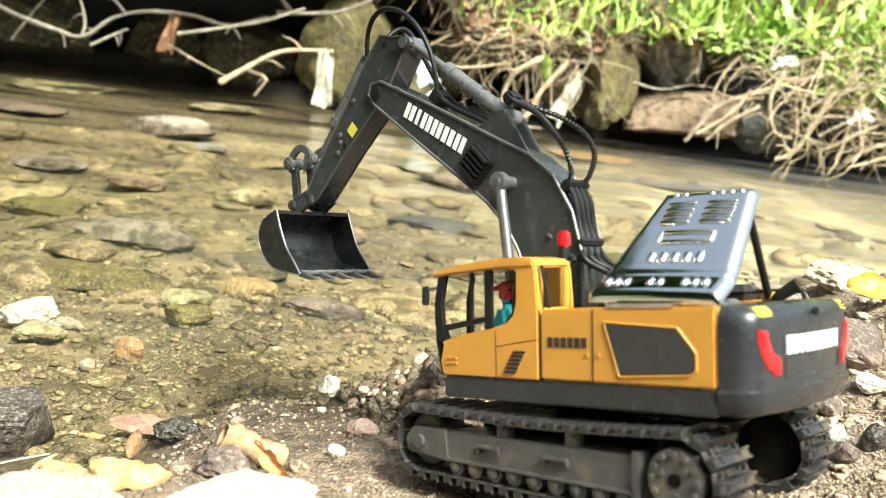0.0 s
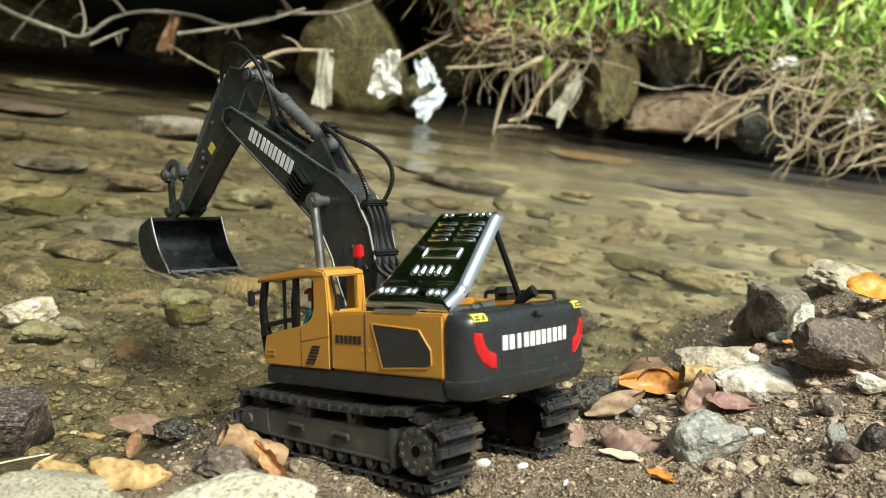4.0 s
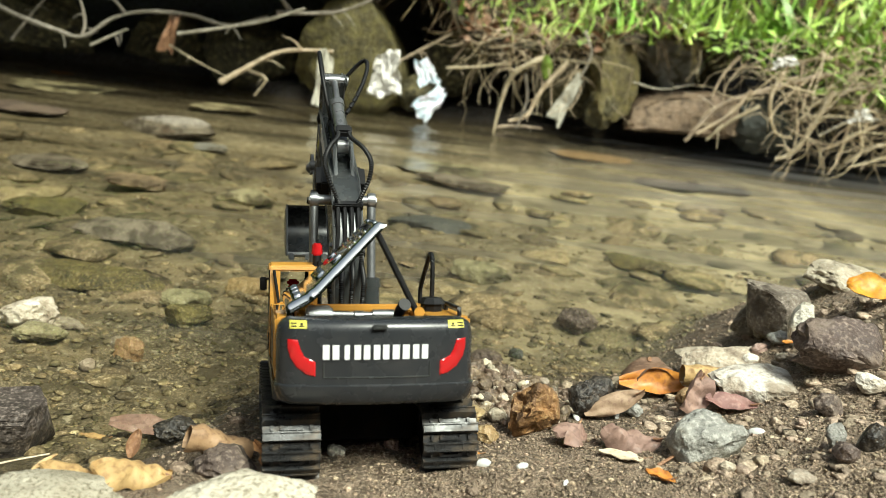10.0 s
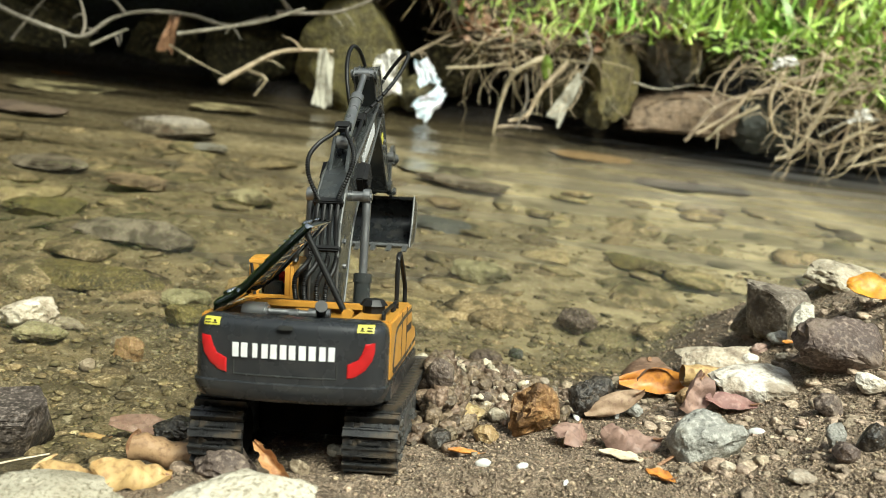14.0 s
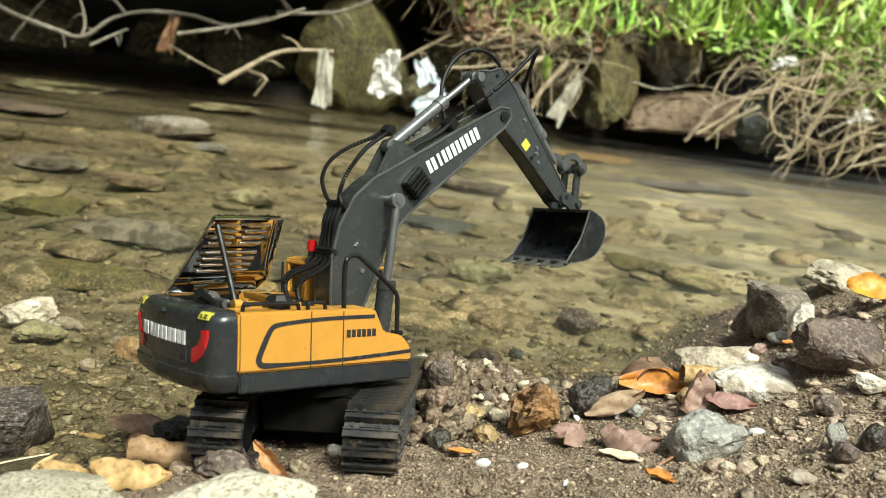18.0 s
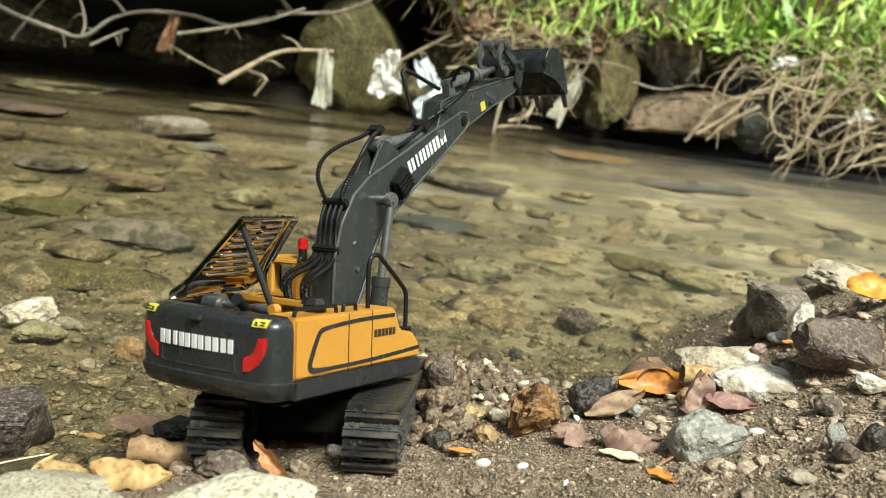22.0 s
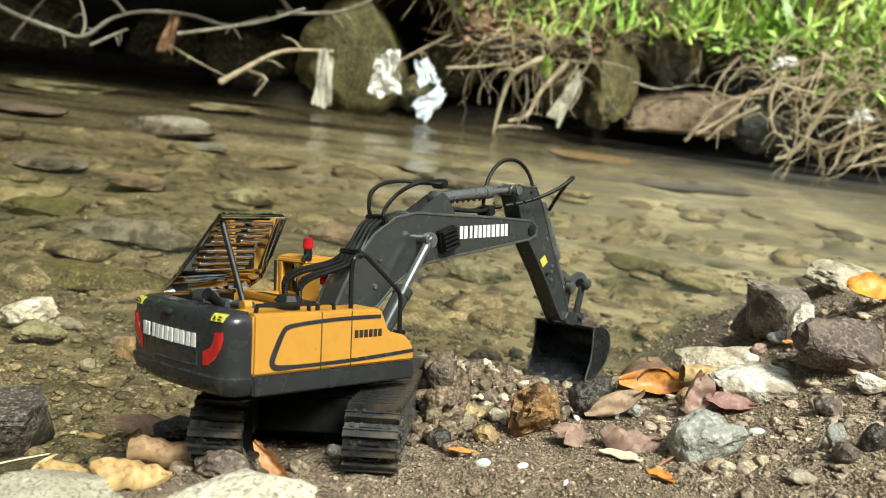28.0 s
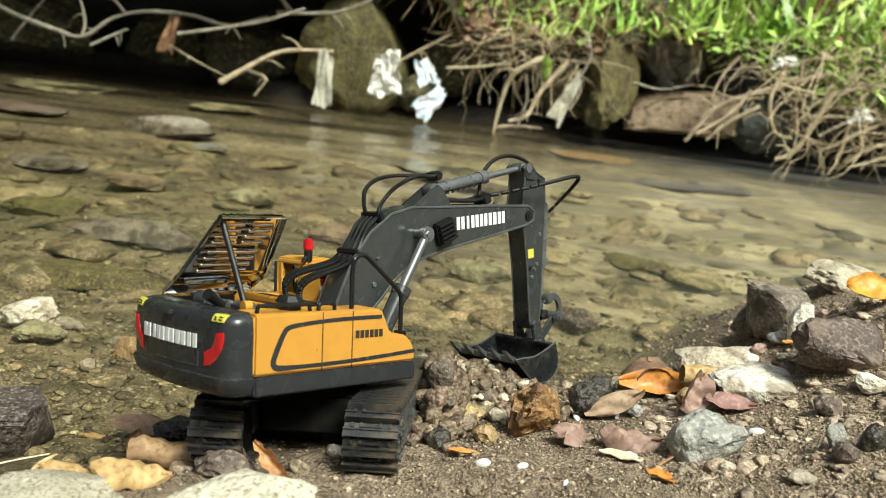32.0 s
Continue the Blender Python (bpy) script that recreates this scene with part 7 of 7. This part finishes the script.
# ---- stones of the stream bed, gravel and clods of the shore
def scatter_stones(name, bases, count, spot, sizes, squash, mat, label, seed, power=2.2, sink=0.35):
    rng = random.Random(seed)
    places = []
    for _ in range(count):
        x, y = spot(rng)
        s = sizes[0] + (sizes[1] - sizes[0]) * rng.random() ** power
        h = s * rng.uniform(*squash)
        z = ground_z(x, y) - h * sink
        places.append((rng.randrange(8), pose(x, y, z, rng.uniform(-8, 8), rng.uniform(-8, 8), rng.uniform(0, 360)) @ Matrix.Diagonal((s, s * rng.uniform(0.55, 0.95), h, 1))))
    return join_many(name, bases, places, mat, label, "stones")


def deep_spot(rng):
    y = 1.0 + 0.85 * rng.random() ** 1.2
    return rng.uniform(-0.45 - 0.42 * y, 0.30 + 0.45 * y), y


def shallow_spot(rng):
    y = 0.62 + 0.5 * rng.random()
    return rng.uniform(-0.45 - 0.42 * y, 0.30 + 0.45 * y), y


def near_spot(rng):
    y = 0.60 + 1.1 * rng.random() ** 1.6
    return rng.uniform(-0.45 - 0.42 * y, 0.30 + 0.45 * y), y


def keep(spot, low, high):
    def pick(rng):
        for _ in range(60):
            x, y = spot(rng)
            if low < ground_z(x, y) < high:
                return x, y
        return x, y
    return pick


scatter_stones("bed_stones", MEDIUM, 430, keep(deep_spot, -1, -0.012), (0.014, 0.13), (0.10, 0.24), M_BED, "rounded olive and ochre stones on the stream bed", 31, 3.2, 0.45)
scatter_stones("bed_stones", MEDIUM, 70, keep(shallow_spot, -1, -0.014), (0.010, 0.045), (0.14, 0.3), M_BED, "flat ochre stones in the shallow water", 37, 2.0, 0.5)
scatter_stones("bed_pebbles", SMALL, 9000, keep(shallow_spot, -1, 0.004), (0.002, 0.013), (0.3, 0.55), M_BED, "fine ochre pebbles in the shallows", 32, 5.0)
scatter_stones("bed_pebbles", SMALL, 5000, keep(near_spot, -1, -0.012), (0.003, 0.019), (0.2, 0.4), M_BED, "small ochre pebbles on the stream bed", 40, 4.0)


def shore_spot(rng):
    return rng.uniform(-0.34, 0.62), rng.uniform(0.40, 1.1)


scatter_stones("gravel", SMALL, 20000, keep(shore_spot, -0.004, 1), (0.0008, 0.0046), (0.45, 0.8), M_GRAVEL, "fine wet gravel strewn over the muddy shore", 33, 5.0, 0.3)


def near_shore_spot(rng):
    y = 0.40 + 0.42 * rng.random() ** 1.4
    return rng.uniform(-0.03, 0.10 + 0.50 * y), y


scatter_stones("grit", SMALL, 24000, keep(near_shore_spot, -0.002, 1), (0.0006, 0.0028), (0.5, 0.9), M_GRAVEL, "coarse wet grit over the near mud", 38, 3.5, 0.25)


def heap_spot(rng):
    p = BANK @ Vector((0.020 + rng.gauss(0, 0.040), 0.790 + rng.gauss(0, 0.034), 0))
    return p.x, p.y


scatter_stones("mud_clods", CLOD, 1500, heap_spot, (0.003, 0.018), (0.5, 1.0), M_MUD, "heap of wet mud clods and grit at the water edge", 34, 1.8, 0.2)


scatter_stones("heap_pebbles", SMALL, 260, heap_spot, (0.003, 0.011), (0.6, 0.9), M_CHIPS, "pale pebbles lying in the mud heap", 41, 2.0, -0.6)


def ridge_spot(rng):
    p = BANK @ Vector((-0.001 + rng.gauss(0, 0.012), 0.718 + rng.gauss(0, 0.034), 0))
    return p.x, p.y


scatter_stones("mud_clods", CLOD, 420, ridge_spot, (0.004, 0.019), (0.6, 1.1), M_MUD, "ridge of wet mud pressed up beside the track", 39, 1.5, 0.1)


def mound_spot(rng):
    p = BANK @ Vector((rng.uniform(0.16, 0.42), rng.uniform(0.52, 0.90), 0))
    return p.x, p.y


scatter_stones("mud_lumps", CLOD, 700, mound_spot, (0.004, 0.018), (0.25, 0.5), M_DRYMUD, "lumpy drying mud on the shore mound", 35, 2.0, 0.55)
scatter_stones("shore_pebbles", MEDIUM, 90, keep(shore_spot, 0.0, 1), (0.006, 0.018), (0.4, 0.7), M_GRAVEL, "mixed brown and pale pebbles on the shore", 36, 2.0, 0.3)


# ---- the wood that closes the valley beyond the far bank, mirrored in the water and the chrome
M_WOOD = surface("dark_tree_foliage", (0.020, 0.045, 0.010), (0.045, 0.085, 0.018), 0.8, rough=0.6, shift=0.5, island=True)


def wood_spot(rng):
    x = rng.uniform(-15, 2)
    y = rng.uniform(5.5, 9.0) - 0.25 * max(0.0, -x)
    return x, y, 1.0 + max(0.5, 0.70 * math.hypot(x, y) - 1.0 - 1.2 * max(0.0, x)) * rng.random()


scatter_leaflets("woodland", 8200, wood_spot, (0.5, 1.1), M_WOOD, "dense dark green trees beyond the far bank", 51)


def sky_screen_spot(rng):
    """A spot in the unseen foliage ring, behind and beside the clearing."""
    a = radians(rng.uniform(150, 348))
    r = rng.uniform(3.6, 5.4)
    return r * math.cos(a), r * math.sin(a) + 0.5, 0.25 + 2.6 * rng.random()


# Added out of view to block low sky light and deepen shade.
scatter_leaflets("woodland", 3600, sky_screen_spot, (0.35, 0.8), M_WOOD, "unseen dark green foliage screen added round the near shore", 52)


def trunk_base(seed):
    rng = random.Random(seed)
    p = [(0, 0, 0)]
    for k in range(5):
        p.append((p[-1][0] + rng.uniform(-0.03, 0.03), p[-1][1] + rng.uniform(-0.03, 0.03), (k + 1) * 0.2))
    bm = sweep(p, 0.022, 20, 9, taper=(1.0, 0.3))
    for k in range(5):
        z = rng.uniform(0.45, 0.9)
        a = rng.uniform(0, 6.28)
        c, d = 0.22 * math.cos(a), 0.22 * math.sin(a)
        sweep([(0, 0, z), (c * 0.5, d * 0.5, z + 0.05), (c, d, z + 0.14)], 0.007, 8, 6, bm, taper=(1.0, 0.3))
    return base_of(bm)


def plant_trunks(seed):
    rng = random.Random(seed)
    bases = [trunk_base(seed + k) for k in range(6)]
    places = []
    for _ in range(44):
        x, y, _z = wood_spot(rng)
        tall = max(2.0, 0.62 * math.hypot(x, y))
        places.append((rng.randrange(6), pose(x, y, ground_z(x, y) - 0.1, 0, 0, rng.uniform(0, 360)) @ Matrix.Scale(tall, 4)))
    return join_many("tree_trunks", bases, places, M_ROOT_GREY, "dark trunks of the wood beyond the far bank", "trees")


plant_trunks(61)
scatter_blades("grass", 1800, on_lip(-2.1, -0.5, 0.8, 1.0), (0.05, 0.13), (0.07, 0.16), (0.2, 0.9), M_GRASS, "grass on the far bank above the overhang", 62)
scatter_blades("grass", 900, on_lip(1.6, 2.3, 0.8, 1.0), (0.05, 0.13), (0.07, 0.16), (0.2, 0.9), M_GRASS, "grass on the far bank beside the wood", 63)

# ---- what moves: the whole toy, its turning house, boom, arm, bucket and tracks
# seconds, place and tilt of the house on the sloping shore
HOUSE = [
    (0, 0.1163, 0.5026, 0.0162, -4.16, 1.76, 46.46),
    (0.5, 0.1162, 0.5042, 0.0159, -3.94, 1.73, 46.57),
    (1, 0.0938, 0.5220, 0.0145, -5.36, 1.29, 46.87),
    (1.5, 0.0678, 0.5443, 0.0109, -4.07, 1.30, 46.31),
    (2, 0.0458, 0.5654, 0.0086, -4.77, 1.11, 46.91),
    (2.5, 0.0301, 0.5793, 0.0064, -4.71, 0.32, 47.37),
    (3, 0.0126, 0.5930, 0.0033, -3.60, 0.06, 47.73),
    (3.5, 0.0003, 0.6051, 0.0016, -3.02, -0.34, 47.26),
    (5.5, -0.0277, 0.6296, 0.0019, -0.28, -2.96, 45.97),
    (6, -0.0361, 0.6384, 0.0013, 2.90, -1.05, 46.21),
    (6.5, -0.0360, 0.6387, 0.0012, 2.85, -1.11, 46.16),
    (7, -0.0359, 0.6389, 0.0008, 1.95, 1.21, 43.65),
    (7.5, -0.0344, 0.6381, 0.0006, 1.21, 0.43, 40.65),
    (8, -0.0371, 0.6374, -0.0014, 0.35, -0.77, 35.43),
    (8.5, -0.0394, 0.6294, -0.0028, -0.74, -0.39, 30.33),
    (9, -0.0491, 0.6322, -0.0029, -1.20, -0.49, 23.83),
    (9.5, -0.0511, 0.6275, -0.0033, -0.42, -0.08, 18.44),
    (10, -0.0567, 0.6310, -0.0028, 0.23, 0.17, 11.91),
    (10.5, -0.0609, 0.6294, -0.0019, 0.04, 1.29, 9.63),
    (11, -0.0664, 0.6309, -0.0009, -0.42, 2.32, 5.76),
    (11.5, -0.0690, 0.6372, -0.0023, 0.51, 3.36, 4.18),
    (12, -0.0708, 0.6366, -0.0019, 0.71, 2.85, 2.10),
    (12.5, -0.0745, 0.6432, -0.0024, 2.11, 2.81, 0.53),
    (13, -0.0805, 0.6428, -0.0021, 1.58, 2.55, -1.92),
    (13.5, -0.0876, 0.6487, -0.0024, 2.41, 1.56, -5.11),
    (14, -0.0869, 0.6442, -0.0020, 2.31, 1.42, -4.85),
    (14.5, -0.0912, 0.6438, -0.0018, 2.18, 1.65, -9.63),
    (16.5, -0.1040, 0.6465, -0.0018, 0.12, 0.81, -42.12),
    (17, -0.1051, 0.6473, -0.0019, 0.07, 0.33, -46.10),
    (17.5, -0.1068, 0.6503, -0.0020, 0.14, 0.65, -47.85),
    (18, -0.1082, 0.6523, -0.0021, -0.17, 0.64, -49.57),
    (18.5, -0.1077, 0.6507, -0.0014, -0.15, 1.01, -49.70),
    (19, -0.1033, 0.6436, -0.0014, 0.36, 1.38, -35.77),
    (19.5, -0.1011, 0.6428, -0.0015, 0.60, 1.38, -31.92),
    (20, -0.1012, 0.6443, -0.0014, 0.59, 1.60, -32.16),
    (20.5, -0.1009, 0.6422, -0.0015, 0.53, 1.29, -31.91),
    (21, -0.1010, 0.6432, -0.0014, 0.76, 1.43, -32.13),
    (21.5, -0.1006, 0.6418, -0.0012, 0.76, 1.37, -32.18),
    (22, -0.1008, 0.6427, -0.0014, 0.76, 1.41, -32.20),
    (22.5, -0.1008, 0.6428, -0.0014, 0.36, 1.40, -32.06),
    (23, -0.1027, 0.6431, -0.0011, 0.35, 1.51, -35.22),
    (23.5, -0.1025, 0.6417, -0.0009, 0.11, 1.28, -36.36),
    (24, -0.1026, 0.6402, -0.0002, -0.37, 1.64, -36.26),
    (24.5, -0.1033, 0.6410, -0.0005, -0.02, 1.57, -37.62),
    (25, -0.1054, 0.6408, -0.0003, -0.32, 1.38, -40.02),
    (25.5, -0.1071, 0.6412, 0.0001, -0.56, 1.45, -43.57),
    (27.5, -0.1071, 0.6414, -0.0008, -0.03, 1.67, -43.94),
    (28, -0.1072, 0.6431, -0.0005, -0.19, 1.53, -43.97),
    (28.5, -0.1064, 0.6434, -0.0011, 1.00, 1.37, -43.22),
    (31, -0.1062, 0.6430, -0.0012, 0.95, 1.28, -43.34),
    (31.5, -0.1062, 0.6416, -0.0009, -0.22, 1.11, -43.64),
    (32, -0.1062, 0.6423, -0.0011, -0.23, 1.11, -43.86),
]
BOOM = [ (18, 45.3), (18.5, 48.8), (19, 47.7), (19.5, 47.9), (20, 51.5), (20.5, 52.1), (21, 52.1), (21.5, 48.7), (22, 43.4), (22.5, 33.4), (23, 32.8), (23.5, 33.0), (24, 23.1), (24.5, 19.1), (25, 18.0), (25.5, 18.0), (27.5, 15.9), (28, 16.5), (28.5, 18.3), (31, 18.5), (31.5, 20.6), (32, 20.2) ]
PARKED = (-0.0868, 0.6430, -0.0020, 1.8, 1.2, -4.6)
ARM = [(0, -44.3), (14.5, -44.3), (16.5, -44.3), (17.5, -44.3), (18, -42.8), (18.5, -37.6), (19, -31.4), (19.5, -26.5), (20, -12.0), (20.5, 5.9), (21, 19.4), (21.5, 21.8), (22, 22.4), (22.5, 6.8), (23, 0.5), (23.5, 0.0), (24, -30.1), (24.5, -41.9), (25, -44.0), (25.5, -45.7), (27.5, -56.8), (28, -56.2), (28.5, -68.2), (29, -70.2), (31, -70.1), (31.5, -72.9), (32, -82.4)]
CURL = [(0, 12.8), (14.5, 12.4), (16.5, 10.3), (17.5, 10.3), (18, 9.6), (18.5, 11.6), (19, 13.7), (19.5, 11.0), (20, 11.3), (20.5, 29.1), (21, 52.8), (21.5, 52.2), (22, 50.6), (22.5, 58.2), (23, 63.9), (23.5, 60.0), (24, 49.2), (24.5, 38.9), (25, 39.5), (25.5, 40.0), (27.5, 41.8), (28, 42.0), (28.5, 27.5), (29, 21.7), (31, 21.7), (31.5, 13.0), (32, 1.4)]


def between(rows, t, k=1):
    return float(np.interp(t, [r[0] for r in rows], [r[k] for r in rows]))


def aimed(a, b):
    """A pose at a whose z axis points at b, x staying across the machine."""
    z = (Vector(b) - Vector(a)).normalized()
    y = z.cross(Vector((1, 0, 0))).normalized()
    x = y.cross(z)
    m = Matrix((x, y, z)).transposed().to_4x4()
    m.translation = a
    return m


def motions():
    times = sorted({r[0] for r in HOUSE} | {r[0] for r in ARM} | {r[0] for r in BOOM} | {r[0] for r in CURL})
    stop = pose(*PARKED)
    rows = {k: [] for k in ("root", "house", "boom", "arm", "bucket", "arm_barrel", "arm_rod")}
    for s in (-1, 1):
        for k in ("barrel", "rod", "link", "link2"):
            rows[k, s] = []
    travel = {-1: [], 1: []}
    bends = [[[] for _ in pieces] for pieces in flex]
    last = None
    for t in times:
        h = pose(*[between(HOUSE, t, k) for k in range(1, 7)])
        root = h if t <= 13.5 else stop
        rel = root.inverted() @ h
        rows["root"].append((t, BANK @ root))
        rows["house"].append((t, rel))
        b, a, c = radians(44.7 if t < 18 else between(BOOM, t)), radians(between(ARM, t)), radians(between(CURL, t))
        foot = Vector((XB, *FOOT))
        elbow = foot + REACH * Vector((0, math.cos(b), math.sin(b)))
        turn = Matrix.Rotation(b, 4, "X")
        bm_m = Matrix.Translation(foot) @ turn
        arm_m = Matrix.Translation(elbow) @ Matrix.Rotation(a, 4, "X")
        bk_m = arm_m @ Matrix.Translation((0, 0.1035, 0.0030)) @ Matrix.Rotation(c, 4, "X")
        rows["boom"].append((t, rel @ bm_m))
        rows["arm"].append((t, rel @ arm_m))
        rows["bucket"].append((t, rel @ bk_m))
        axes = {"house": Matrix(), "boom": bm_m, "arm": arm_m}
        for hose, (start, p, dp, end, q, dq, n) in zip(bends, FLEX):
            f, g = axes[start], axes[end]
            line = bend(f @ Vector(p), f.to_3x3() @ Vector(dp), g @ Vector(q), g.to_3x3() @ Vector(dq), n)
            for k in range(n):
                m = aimed(line[k], line[k + 1])
                m.translation = (line[k] + line[k + 1]) / 2
                hose[k].append((t, rel @ m))
        p, q = bm_m @ Vector((0, 0.1295, 0.0580)), arm_m @ Vector((0, -0.0415, 0.0005))
        rows["arm_barrel"].append((t, rel @ aimed(p, q)))
        rows["arm_rod"].append((t, rel @ aimed(q, p)))
        pin, ear = arm_m @ Vector((0, 0.0810, 0.0205)), bk_m @ Vector((0, 0.0170, 0.0036))
        d = (ear - pin).length
        along = (d * d + 0.0245 ** 2 - 0.0330 ** 2) / (2 * d)
        w = (ear - pin).normalized()
        knee = pin + w * along + math.sqrt(max(1e-6, 0.0245 ** 2 - along ** 2)) * Vector((0, -w.z, w.y))
        for s in (-1, 1):
            side = Vector((s * 0.0222, 0, 0))
            base, head = Vector((XB, 0.0660, 0.0640)) + side, bm_m @ Vector((0, 0.0938, 0.0342)) + side
            rows["barrel", s].append((t, rel @ aimed(base, head)))
            rows["rod", s].append((t, rel @ aimed(head, base)))
            rows["link", s].append((t, rel @ aimed(pin, knee) @ Matrix.Rotation(radians(90), 4, "X")))
            rows["link2", s].append((t, rel @ aimed(ear, knee) @ Matrix.Rotation(radians(90), 4, "X")))
            at = root @ Vector((s * 0.0495, 0.03, 0))
            ahead = root.to_3x3() @ Vector((0, 1, 0))
            gone = 0.0 if last is None else (at - last[s]).dot(ahead)
            travel[s].append((t, (travel[s][-1][1] if travel[s] else 0.0) + gone))
        last = {s: root @ Vector((s * 0.0495, 0.03, 0)) for s in (-1, 1)}
    a, b, c = pose(-0.1035, 0.530, 0.064, 175, 25, 14), pose(-0.155, 0.545, 0.052, 170, 60, 30), pose(-0.1695, 0.5410, 0.0455, 175, 4, 8)
    mid = pose(-0.128, 0.535, 0.060, 175, 20, 20)
    walk(tube_leaf, [(0, a), (9.0, a), (10.0, mid), (11.5, mid), (12.6, b), (13.2, b), (14.2, c), (15, c), (32, c)])
    walk(excavator, rows["root"])
    walk(house, rows["house"])
    walk(boom, rows["boom"])
    walk(arm, rows["arm"])
    walk(bucket, rows["bucket"])
    for pieces, hose in zip(flex, bends):
        for ob, way in zip(pieces, hose):
            walk(ob, way)
    walk(cylinders["arm_barrel"], rows["arm_barrel"])
    walk(cylinders["arm_rod"], rows["arm_rod"])
    for s in (-1, 1):
        for k in ("barrel", "rod", "link", "link2"):
            walk(cylinders[k, s], rows[k, s])
        wheel, idler, links = tracks[s]
        total = track_path(0)[3]
        run = [(t, g) for t, g in travel[s] if t <= 14] + [(32, travel[s][-1][1])]
        for ob, (y, z, r) in ((wheel, SPROCKET), (idler, IDLER)):
            walk(ob, [(t, pose(0, y, z) @ Matrix.Rotation(-g / r, 4, "X")) for t, g in run])
        for k, ob in enumerate(links):
            walk(ob, [(t, link_pose(s, k / LINKS + g / total)) for t, g in run])


motions()
